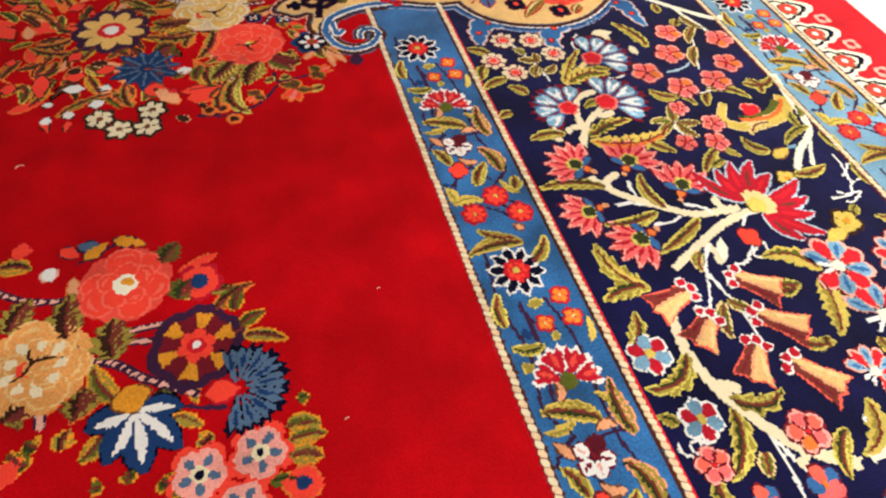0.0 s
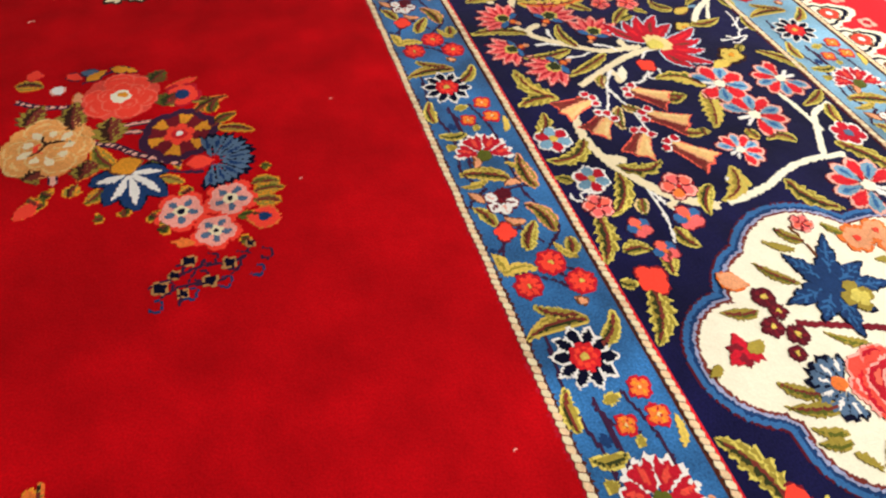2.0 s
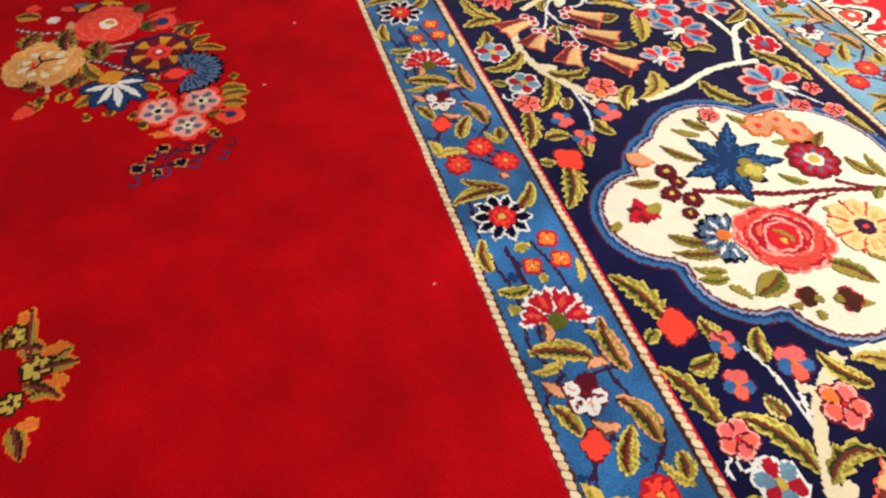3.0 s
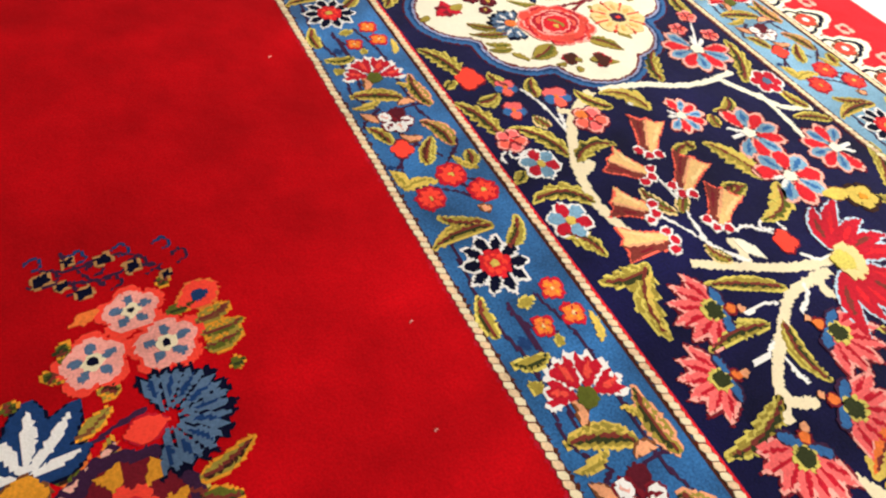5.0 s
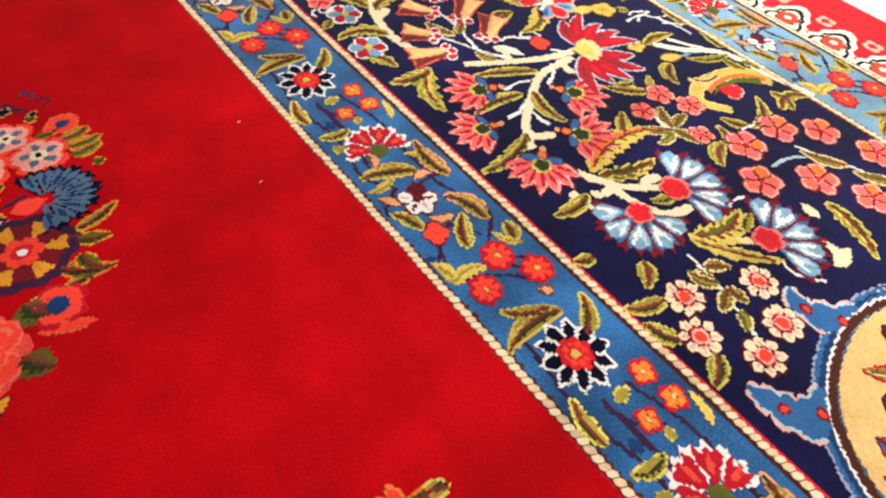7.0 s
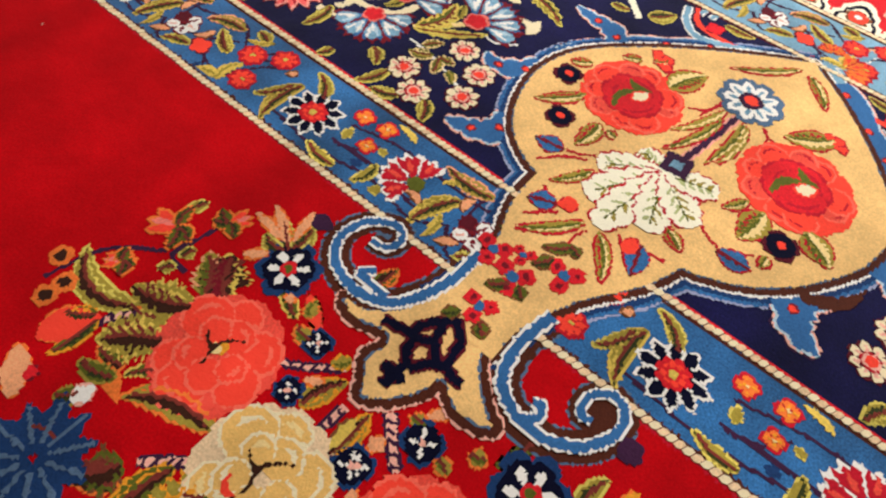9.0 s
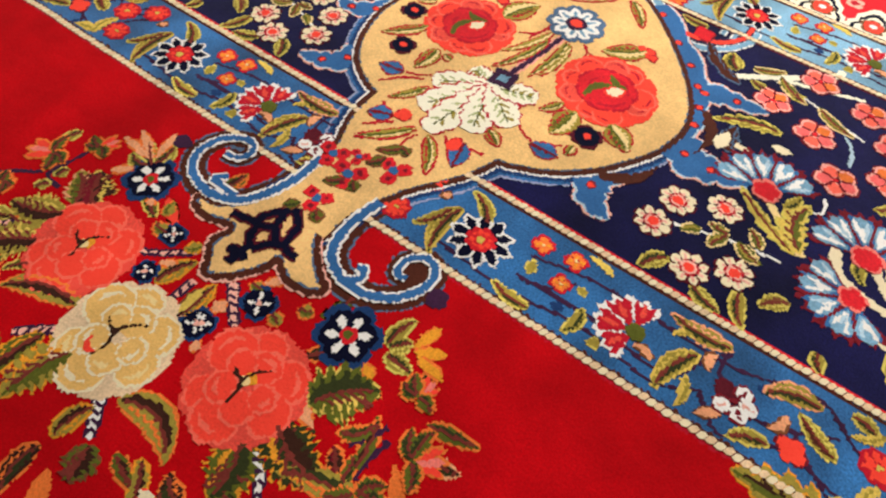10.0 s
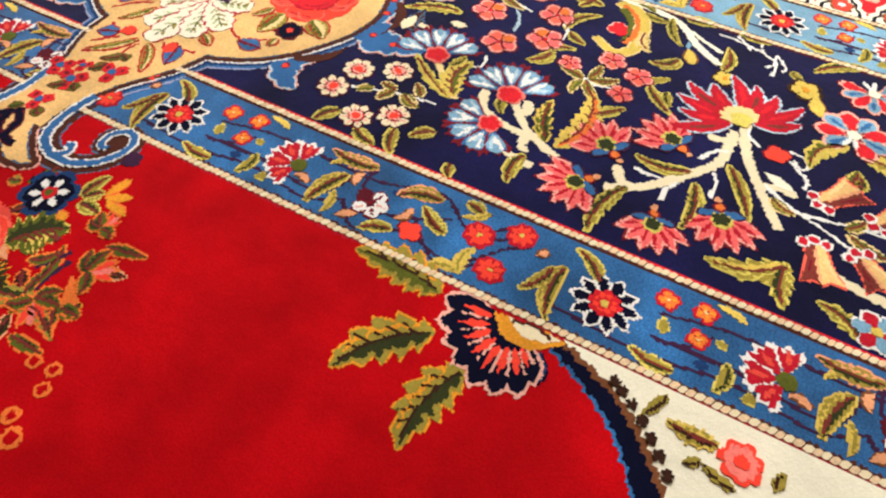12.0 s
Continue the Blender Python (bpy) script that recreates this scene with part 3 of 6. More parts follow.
def filler(c, r0, r1, count, seed, dyes):
    """Small leaves and buds crowding a bouquet's rim, foot towards its middle."""
    rng = random.Random(seed)
    for i in range(count):
        t = 2 * math.pi * (i + rng.uniform(-0.3, 0.3)) / count
        d = rng.uniform(r0, r1)
        a = at(c, t, d)
        b = at(a, t + rng.uniform(-0.9, 0.9), rng.uniform(0.028, 0.052))
        if i % 4 == 3:
            drop(a, b, rng.uniform(0.010, 0.018), rng.choice(("coral", "orange", "peach")), "orange", lv=0, name="bud")
        else:
            leaf(a, b, rng.uniform(0.011, 0.020), rng.uniform(-0.15, 0.15), *rng.choice(dyes), lv=0)


# ---------------------------------------------------------------- the room: white floor, with unseen walls and ceiling added round it
RX0, RX1, RY0, RY1, RZ = -3.6, 1.66, -5.2, 4.4, 2.7
tagged(slab("floor", RX0, RX1, RY0, RY1, -0.16, -PILE, FLOOR_STONE), "polished white stone floor", "floor", kind="structure")
tagged(slab("ceiling", RX0, RX1, RY0, RY1, RZ, RZ + 0.15, PLASTER), "added grey plaster ceiling, out of view", "ceiling", kind="structure")
tagged(slab("wall_west", RX0 - 0.2, RX0, RY0, RY1, -0.16, RZ, PLASTER), "added grey plaster wall, out of view", "wall", kind="structure")
tagged(slab("wall_north", RX0, RX1, RY1, RY1 + 0.2, -0.16, RZ, PLASTER), "added grey plaster wall, out of view", "wall", kind="structure")
tagged(slab("wall_south", RX0, RX1, RY0 - 0.2, RY0, -0.16, RZ, PLASTER), "added grey plaster wall, out of view", "wall", kind="structure")
wv, wf = [], []
for args in ((RX1, RX1 + 0.2, RY0, -3.3, -0.16, RZ), (RX1, RX1 + 0.2, 1.5, RY1, -0.16, RZ),
             (RX1, RX1 + 0.2, -3.3, 1.5, -0.16, 0.6), (RX1, RX1 + 0.2, -3.3, 1.5, 2.45, RZ)):
    v, f = box_data(*args)
    wf += [tuple(i + len(wv) for i in q) for q in f]
    wv += v
tagged(new("wall_east", mesh_from("wall_east", wv, wf, [PLASTER])), "added grey plaster wall with a wide window, out of view", "wall", kind="structure")
# window out of view, added on the side the light comes from
window = tagged(new("window_1"), "added wide window with white painted frame, out of view", "window", kind="structure")
for y in (-3.27, -0.9, 1.47):
    slab("window_frame", RX1 + 0.08, RX1 + 0.13, y - 0.03, y + 0.03, 0.66, 2.39, PAINT, window)
for z in (0.63, 2.42):
    slab("window_frame", RX1 + 0.08, RX1 + 0.13, -3.3, 1.5, z - 0.03, z + 0.03, PAINT, window)

# ---------------------------------------------------------------- the carpet's ground
CX0, CX1, CY0, CY1 = -1.7, 0.835, -2.5, 1.5
LINE_A, LINE_B, LINE_C, LINE_D, LINE_E = 0.0, 0.115, 0.563, 0.682, 0.768


def ground(name, x0, x1, dye, label):
    tagged(slab(name, x0, x1, CY0, CY1, -PILE + 0.001, 0.0, DYE[dye], carpet), label)


slab("backing", CX0, CX1, CY0, CY1, -PILE, -PILE + 0.001, DYE["sand"], carpet)
ground("field", CX0, LINE_A, "red", "plain deep red field")
ground("inner_guard", LINE_A, LINE_B, "blue", "narrow blue guard band")
ground("main_border", LINE_B, LINE_C, "navy", "wide navy border")
# light blue band; the pile's sheen towards the window is put into its dye
ground("outer_guard", LINE_C, LINE_D, "sky", "narrow light blue guard band, pile sheen paled into its dye")
ground("edge_band", LINE_D, CX1, "scarlet", "plain red edge")


def beaded_line(x, w, under, label):
    """Barber-pole line: short slanted cream beads between dark threads."""
    for s, d in ((-1, under[0]), (1, under[1])):
        poly([(x + s * w * 0.5, CY0), (x + s * (w * 0.5 + 0.0032), CY0), (x + s * (w * 0.5 + 0.0032), CY1), (x + s * w * 0.5, CY1)], d, 1)
    poly([(x - w * 0.5, CY0), (x + w * 0.5, CY0), (x + w * 0.5, CY1), (x - w * 0.5, CY1)], "russet", 2)
    finish("thread_line")
    rng = random.Random(int(x * 1000) + 5)
    verts, faces, index = [], [], []
    y, k = CY0 + 0.01, 0
    while y < CY1 - 0.02:
        n = 0.0078 + rng.uniform(-0.001, 0.001)
        j = rng.uniform(-0.0007, 0.0007)
        b = len(verts)
        q = [(x - w * 0.42 + j, y), (x + w * 0.42 + j, y - 0.0025), (x + w * 0.66 + j, y + n * 0.44 - 0.0025), (x + w * 0.42 + j, y + n * 0.9 - 0.0025),
             (x - w * 0.42 + j, y + n * 0.9), (x - w * 0.66 + j, y + n * 0.44)]
        verts += [(a, c, 0.0011) for a, c in q] + [(a, c, -0.0008) for a, c in q]
        faces.append(tuple(range(b, b + 6)))
        faces += [(b + i, b + 6 + i, b + 6 + (i + 1) % 6, b + (i + 1) % 6) for i in range(6)]
        index += [k % 2] * 7
        y += n
        k += 1
    ob = new("beaded_line", mesh_from("beaded_line", verts, faces, [DYE["cream"], DYE["tan"]], index))
    ob.parent = carpet
    tagged(ob, label, kind="stuff")


beaded_line(LINE_A, 0.0064, ("crimson", "brown"), "cream and peach beaded line")
beaded_line(LINE_B, 0.0064, ("brown", "scarlet"), "cream and peach beaded line")
beaded_line(LINE_C, 0.0064, ("maroon", "brown"), "cream and peach beaded line")
beaded_line(LINE_D, 0.0064, ("brown", "maroon"), "cream and peach beaded line")

# ---------------------------------------------------------------- guard band, one repeat
MADE.clear()
stem([(0.0384, -0.0362), (0.0407, -0.0998), (0.0308, -0.1595), (0.0580, -0.1778), (0.0911, -0.1946)], 0.0040, "plum", name="vine")
stem([(0.0911, -0.1946), (0.0616, -0.1947), (0.0417, -0.2244), (0.0514, -0.2499), (0.0699, -0.2773)], 0.0040, "plum", name="vine")
stem([(0.0514, -0.2499), (0.0239, -0.2729), (0.0248, -0.3028), (0.0621, -0.3289), (0.0769, -0.3473)], 0.0040, "plum", name="vine")
stem([(0.0373, -0.0442), (0.0460, -0.0631), (0.0659, -0.0772)], 0.0040, "plum", name="vine")
stem([(0.0647, -0.3060), (0.0711, -0.3224), (0.0861, -0.3366)], 0.0040, "plum", name="vine")
stem([(0.0240, 0.0391), (0.0170, -0.0379), (0.0269, -0.0955), (0.0179, -0.1554), (0.0364, -0.1867)], 0.0040, "plum", name="vine")
stem([(0.0666, -0.0366), (0.0799, -0.0893), (0.0783, -0.1474), (0.0768, -0.1995), (0.0882, -0.2333)], 0.0040, "plum", name="vine")
stem([(0.0364, -0.1867), (0.0099, -0.2085), (0.0277, -0.2424), (0.0282, -0.2640), (0.0111, -0.2887), (0.0294, -0.3137)], 0.0040, "plum", name="vine")
stem([(0.0882, -0.2333), (0.0942, -0.2636), (0.0673, -0.2919), (0.0802, -0.3158), (0.0997, -0.3317)], 0.0040, "plum", name="vine")
for c, p in (((0.0320, -0.0744), (0.0371, -0.0760)), ((0.0736, -0.2228), (0.0776, -0.2241)), ((0.0105, -0.2737), (0.0141, -0.2748)), ((0.0849, -0.2551), (0.0887, -0.2563))):
    disc(c, polar(c, p)[1], "deepblue", 1, lobes=4, wob=0.2)
    finish("fleck", "darker blue fleck")
spiked((0.0507, 0.0033), (0.0836, -0.0051))
for c, p in (((0.0855, -0.0390), (0.0980, -0.0429)), ((0.0884, -0.0674), (0.1012, -0.0713)), ((0.0566, -0.0671), (0.0680, -0.0707))):
    rosette(c, at(c, 0.4, polar(c, p)[1] * 0.78), 4, "orange", "crimson", "butter", 0.2, name="small_flower", label="small orange flower", fat=0.95, streak="amber")
fan((0.0538, -0.1342), (0.0623, -0.0931), 2.5, 4, "crimson", streak="rosered", label="crimson carnation with white edge")
drop((0.0396, -0.1318), (0.0346, -0.1507), 0.008, "peach", "bark", 0.25)
leaf((0.0144, -0.0627), (0.0189, -0.0201), 0.014, 0.1)
leaf((0.0447, -0.0898), (0.0113, -0.0847), 0.012, 0.15)
leaf((0.0607, -0.0895), (0.0625, -0.0777), 0.007)
leaf((0.0955, -0.1003), (0.1025, -0.0685), 0.009, -0.1, "gold", "olive", "")
leaf((0.0220, -0.1157), (0.0158, -0.1052), 0.010)
leaf((0.0474, -0.0432), (0.0638, -0.0399), 0.009)
leaf((0.0953, -0.2004), (0.0945, -0.1420), 0.020, 0.08, edge="peach")
leaf((0.0931, -0.1791), (0.0717, -0.1509), 0.012, -0.1, "gold", "olive", "")
leaf((0.0696, -0.1782), (0.0129, -0.1577), 0.020, -0.1, edge="gold")
leaf((0.0426, -0.1729), (0.0091, -0.1769), 0.012, 0.1, "gold", "olive", "")
drop((0.0591, -0.1877), (0.0797, -0.1878), 0.009, "peach", "bark", 0.2)
butterfly((0.0460, -0.2093), (0.0680, -0.2078))
drop((0.0128, -0.1885), (0.0269, -0.2080), 0.008, "peach", "bark", 0.1)
drop((0.0406, -0.2326), (0.0615, -0.2432), 0.009, "peach", "bark", -0.2)
leaf((0.0872, -0.2679), (0.0702, -0.2194), 0.021, -0.15, edge="peach")
leaf((0.0268, -0.2421), (0.0115, -0.2101), 0.014, -0.1)
bud((0.0328, -0.2522), (0.0472, -0.2584))
leaf((0.0484, -0.2833), (0.0721, -0.2465), 0.017, 0.05, "olive", "brown")
leaf((0.0981, -0.3058), (0.0796, -0.2815), 0.012, 0.1, "gold", "olive", "")
leaf((0.0923, -0.2999), (0.0987, -0.2770), 0.016, -0.1)
for c, p in (((0.0656, -0.3043), (0.0800, -0.3089)), ((0.0861, -0.3357), (0.1001, -0.3402)), ((0.0310, -0.3261), (0.0448, -0.3306))):
    rosette(c, p, 8, "coral", "crimson", "gold", 0.18, "", name="red_rosette", label="round red rosette with yellow heart", fat=0.86)
leaf((0.0133, -0.3075), (0.0084, -0.2780), 0.012, -0.15, "gold", "olive", "gold")
leaf((0.0124, -0.3073), (0.0471, -0.3076), 0.012, 0.15, "gold", "olive", "gold")
leaf((0.0668, -0.3709), (0.0261, -0.3499), 0.013, 0.1)
leaf((0.0733, -0.3793), (0.0044, -0.3838), 0.018, -0.12, edge="gold")
leaf((0.0693, -0.4093), (0.0997, -0.3749), 0.015, -0.15)
drop((0.0708, -0.3525), (0.0815, -0.3619), 0.008, "peach", "bark")
GUARD = list(MADE)
for a, b in ((0.4187, 1.0), (0.8374, 1.0), (-0.4235, 1.05), (-0.8638, 1.075), (-1.3135, 1.30), (-1.8587, 1.30)):
    again(GUARD, a, b)
for a, b in ((-0.010, 1.02), (0.4146, 1.01), (0.85, 1.0), (-0.438, 1.16), (-0.926, 1.16), (-1.4137, 1.23), (-1.93, 1.23)):
    again(GUARD, a, b, 0.568, 1.03)

# ---------------------------------------------------------------- main border, half a repeat
MADE.clear()
stem([(0.2289, -0.4961), (0.2829, -0.5229), (0.3340, -0.5445), (0.3878, -0.5533)], 0.0095, taper=1.2)
stem([(0.3584, -0.5605), (0.3001, -0.5636), (0.2564, -0.5899), (0.2175, -0.6214), (0.1974, -0.6497)], 0.0105, taper=1.0)
stem([(0.2106, -0.6289), (0.2141, -0.6435), (0.2293, -0.6515)], 0.009, taper=1.3)
stem([(0.3501, -0.5550), (0.3338, -0.5743), (0.3428, -0.5861)], 0.008, taper=1.3)
stem([(0.2829, -0.5229), (0.2920, -0.5017), (0.2878, -0.4928)], 0.009, taper=1.5)
stem([(0.2087, -0.7086), (0.2249, -0.7364), (0.2405, -0.7560), (0.2746, -0.7801)], 0.010, taper=0.9)
stem([(0.2260, -0.7371), (0.2303, -0.7770), (0.2471, -0.8063), (0.2717, -0.8138)], 0.009, taper=1.2)
stem([(0.2556, -0.7635), (0.2695, -0.7624), (0.2780, -0.7652)], 0.010, taper=1.3)
stem([(0.2261, -0.7479), (0.2081, -0.7477), (0.2042, -0.7429)], 0.008, taper=1.3)
stem([(0.1824, -0.7274), (0.1912, -0.7592), (0.2056, -0.7865)], 0.010, taper=1.0)
stem([(0.3032, -0.8899), (0.2795, -0.8709), (0.2413, -0.8374)], 0.007, "butter", taper=1.4)
stem([(0.3521, -0.9177), (0.3524, -0.9343), (0.3516, -0.9479)], 0.008, taper=1.6)
drop((0.3677, -0.9454), (0.3334, -0.9484), 0.018, "cream")
drop((0.3810, -0.8793), (0.3800, -0.9047), 0.014, "cream")
lily((0.2180, -0.5479), (0.1623, -0.5290))
lily((0.3036, -0.6081), (0.3367, -0.6576))
lily((0.1746, -0.6017), (0.1234, -0.5925))
lily((0.2548, -0.6655), (0.2940, -0.7108))
lily((0.1898, -0.6765), (0.1493, -0.7161), 1.0, 7, 2.5)
stem([(0.2385, -0.5616), (0.2635, -0.5604), (0.2780, -0.5659)], 0.005, "white")
stem([(0.2072, -0.6019), (0.2256, -0.6017), (0.2424, -0.5937)], 0.005, "white")
stem([(0.2912, -0.5832), (0.3125, -0.5718), (0.3198, -0.5591)], 0.005, "white")
stem([(0.2394, -0.6364), (0.2382, -0.6231), (0.2387, -0.6107)], 0.005, "white")
sunburst((0.3809, -0.5567), (0.4616, -0.6014))
leaf((0.2992, -0.5571), (0.2244, -0.5217), 0.016, -0.05)
leaf((0.2520, -0.5802), (0.1775, -0.5778), 0.017, -0.1)
leaf((0.2681, -0.5815), (0.2618, -0.6455), 0.018, -0.15)
leaf((0.2082, -0.6334), (0.1235, -0.6518), 0.020, 0.1, teeth=7)
leaf((0.1966, -0.7375), (0.1452, -0.7391), 0.018, 0.1)
leaf((0.3921, -0.6634), (0.3475, -0.6237), 0.014, 0.05)
leaf((0.3930, -0.6682), (0.4153, -0.6401), 0.010)
leaf((0.2995, -0.7024), (0.3307, -0.6694), 0.017, body="olive", dark="bark")
leaf((0.1884, -0.4779), (0.1544, -0.5532), 0.028, -0.15, teeth=4, dark="gold")
leaf((0.1874, -0.4816), (0.1310, -0.4760), 0.026, 0.1, teeth=5)
leaf((0.2258, -0.7184), (0.3426, -0.7135), 0.034, 0.14, "gold", "orange", "gold", 8)
leaf((0.2277, -0.7253), (0.3006, -0.7448), 0.022, -0.1, "moss", "green", "gold", 5)
leaf((0.4071, -0.8958), (0.3789, -0.9697), 0.022, 0.1, teeth=6)
leaf((0.2387, -0.8394), (0.2953, -0.9142), 0.017, -0.05, "gold", "olive", teeth=5)
leaf((0.2440, -0.8375), (0.3159, -0.8454), 0.034, -0.2, "gold", "moss", teeth=5)
leaf((0.1767, -0.8292), (0.1553, -0.8524), 0.018, 0.1, dark="bark")
leaf((0.1413, -0.7980), (0.1210, -0.7902), 0.014, 0.1)
leaf((0.3915, -0.7747), (0.3579, -0.7988), 0.020, -0.2, dark="bark")
leaf((0.1598, -0.8699), (0.1189, -0.8541), 0.016, 0.1)
leaf((0.1383, -0.9073), (0.1242, -0.8753), 0.018, 0.1)
leaf((0.1528, -0.9317), (0.1231, -0.9518), 0.018, 0.1)
stem([(0.1974, -0.9441), (0.2060, -0.9190), (0.2164, -0.8847), (0.2202, -0.8501)], 0.004, "white")
leaf((0.2181, -0.8903), (0.2041, -0.8626), 0.018, 0.1, "moss", "olive", "butter")
leaf((0.2212, -0.8707), (0.2426, -0.8864), 0.014, 0.1, "moss", "olive", "butter")
leaf((0.2169, -0.8980), (0.1915, -0.9097), 0.014, 0.1, "moss", "olive", "butter")
leaf((0.2169, -0.8980), (0.2206, -0.9199), 0.013, 0.1, "moss", "olive", "butter")
leaf((0.2074, -0.9200), (0.1944, -0.9380), 0.012, 0.1, "moss", "olive", "butter")
for c, p in (((0.1766, -0.8807), (0.1937, -0.8934)), ((0.2518, -0.9125), (0.2683, -0.9248)), ((0.1541, -0.9147), (0.1714, -0.9276)), ((0.2293, -0.9524), (0.2464, -0.9652)), ((0.1853, -0.9614), (0.2025, -0.9743))):
    daisy(c, p)
cornflower((0.2232, -0.7871), (0.1741, -0.8291), 2.6)
cornflower((0.2811, -0.7869), (0.3517, -0.8126))
cornflower((0.3049, -0.8874), (0.3736, -0.9154))
for c, p, h in (((0.4105, -0.7915), (0.4331, -0.8109), 0), ((0.4705, -0.7963), (0.4924, -0.8165), 1), ((0.5128, -0.8305), (0.5325, -0.8506), 1), ((0.5355, -0.8906), (0.5560, -0.9110), 2), ((0.3737, -0.8360), (0.3962, -0.8553), 1),
                ((0.4329, -0.8721), (0.4562, -0.8908), 1), ((0.4595, -0.9244), (0.4795, -0.9431), 1)):
    phlox(c, p, h)
stem([(0.4608, -0.8264), (0.4717, -0.8584), (0.4869, -0.8870), (0.4994, -0.9305)], 0.004, "white")
stem([(0.4059, -0.8301), (0.4393, -0.8358), (0.4717, -0.8584)], 0.004, "pale")
leaf((0.4849, -0.8808), (0.4590, -0.8338), 0.016, 0.1, "moss", "olive", "butter")
leaf((0.5128, -0.9308), (0.4801, -0.8892), 0.016, 0.1, "moss", "olive", "butter")
leaf((0.5046, -0.9621), (0.5264, -0.9241), 0.014, 0.1, "moss", "olive", "butter")
leaf((0.3573, -0.7261), (0.3657, -0.7605), 0.016, 0.1, "moss", "olive", "butter")
leaf((0.3590, -0.7248), (0.3256, -0.6994), 0.013, 0.1, "moss", "olive", "butter")
leaf((0.3607, -0.7234), (0.3790, -0.6890), 0.013, 0.1, "moss", "olive", "butter")
leaf((0.3618, -0.7242), (0.3958, -0.7177), 0.013, 0.1, "moss", "olive", "butter")
leaf((0.3547, -0.7282), (0.3239, -0.7315), 0.011, 0.1, "moss", "olive", "butter")
stem([(0.3664, -0.7362), (0.3544, -0.7153), (0.3597, -0.6931)], 0.004, "white")
for c, p in (((0.3974, -0.6744), (0.4132, -0.6902)), ((0.3540, -0.6834), (0.3693, -0.6956)), ((0.4130, -0.7093), (0.4286, -0.7249)), ((0.3798, -0.7507), (0.3932, -0.7637))):
    phlox(c, p)
leaf((0.3889, -0.7920), (0.4104, -0.7507), 0.013, -0.1)
leaf((0.4441, -0.7731), (0.4267, -0.7444), 0.014, 0.1)
leaf((0.4447, -0.7785), (0.5001, -0.7461), 0.016, -0.2)
leaf((0.5079, -0.7808), (0.5662, -0.7886), 0.016, 0.25)
stem([(0.5517, -0.7381), (0.5265, -0.7047), (0.4857, -0.6927), (0.4488, -0.6937), (0.4313, -0.7138), (0.4514, -0.7448)], 0.024, "gold", "butter", taper=0.35, name="crescent_leaf", done=False)
poly(ribbon(curve([(0.5438, -0.7335), (0.5207, -0.7084), (0.4835, -0.7006), (0.4563, -0.7069)], 8), lambda s: 0.0035), "orange", 4)
poly(ribbon(curve([(0.5333, -0.7320), (0.5111, -0.7144), (0.4777, -0.7084), (0.4581, -0.7136)], 8), lambda s: 0.006 * (1.1 - s)), "moss", 5)
finish("crescent_leaf", "golden crescent leaf with green lining")
leaf((0.4974, -0.6913), (0.4556, -0.6751), 0.022, 0.2, "gold", "butter", "butter", 4)
bud((0.4831, -0.7206), (0.5008, -0.7288), "scarlet", "blush")
stem([(0.4761, -0.5995), (0.5017, -0.6293), (0.5462, -0.6673), (0.5583, -0.7327), (0.5678, -0.7840)], 0.010, "ivory", taper=1.0)
stem([(0.5029, -0.6017), (0.5223, -0.6321), (0.5414, -0.6620)], 0.006, "ivory")
leaf((0.5465, -0.6713), (0.4910, -0.6457), 0.012, 0.1)
leaf((0.5551, -0.6571), (0.5606, -0.6140), 0.020, -0.1)
leaf((0.5483, -0.6908), (0.5550, -0.7189), 0.012, 0.2, "moss", "olive", "")
drop((0.4891, -0.6384), (0.4580, -0.6267), 0.016, "gold", "bark")
leaf((0.4619, -0.6411), (0.4379, -0.6738), 0.020, -0.25)
drop((0.4891, -0.6384), (0.5040, -0.6407), 0.008, "sky")
leaf((0.4659, -0.5938), (0.5200, -0.5981), 0.016, 0.1)
for a, b in (((0.2908, -0.3558), (0.3296, -0.3034)), ((0.2651, -0.3844), (0.2335, -0.3423)), ((0.2889, -0.4164), (0.3401, -0.3763)), ((0.2918, -0.4679), (0.3406, -0.4282)), ((0.2340, -0.4280), (0.1987, -0.3957)), ((0.2278, -0.4653), (0.1713, -0.4486))):
    bell(a, b, 0.050)
stem([(0.2884, -0.5178), (0.2655, -0.4867), (0.2682, -0.4572), (0.2747, -0.4220), (0.2738, -0.3946)], 0.0045, "white")
stem([(0.2655, -0.4867), (0.2530, -0.4587), (0.2406, -0.4355)], 0.004, "white")
leaf((0.2598, -0.4398), (0.2447, -0.3962), 0.015, 0.1, "moss", "olive", "butter")
leaf((0.2661, -0.4433), (0.2896, -0.4235), 0.014, 0.1, "moss", "olive", "butter")
leaf((0.2717, -0.5106), (0.2594, -0.4832), 0.018, 0.1, "moss", "olive", "butter")
leaf((0.3184, -0.3735), (0.3440, -0.3635), 0.014, 0.1)
leaf((0.3321, -0.4374), (0.3555, -0.4363), 0.016, 0.1)
drop((0.3076, -0.5227), (0.2915, -0.4891), 0.014, "ivory")
stem([(0.3023, -0.4826), (0.3173, -0.4821), (0.3286, -0.4910), (0.3399, -0.4999)], 0.0045, "white")
bud((0.3427, -0.5142), (0.3582, -0.5229), "coral")
for c, p in (((0.1630, -0.3262), (0.1856, -0.3384)), ((0.1478, -0.4045), (0.1714, -0.4178))):
    rosette(c, p, 6, "crimson", "white", "gold", 0.22, name="six_petal_flower", label="crimson and blue flower edged white", alt="sky", fat=1.15)
stem([(0.1530, -0.3154), (0.1451, -0.2947), (0.1282, -0.3019), (0.1295, -0.3133)], 0.004, "white")
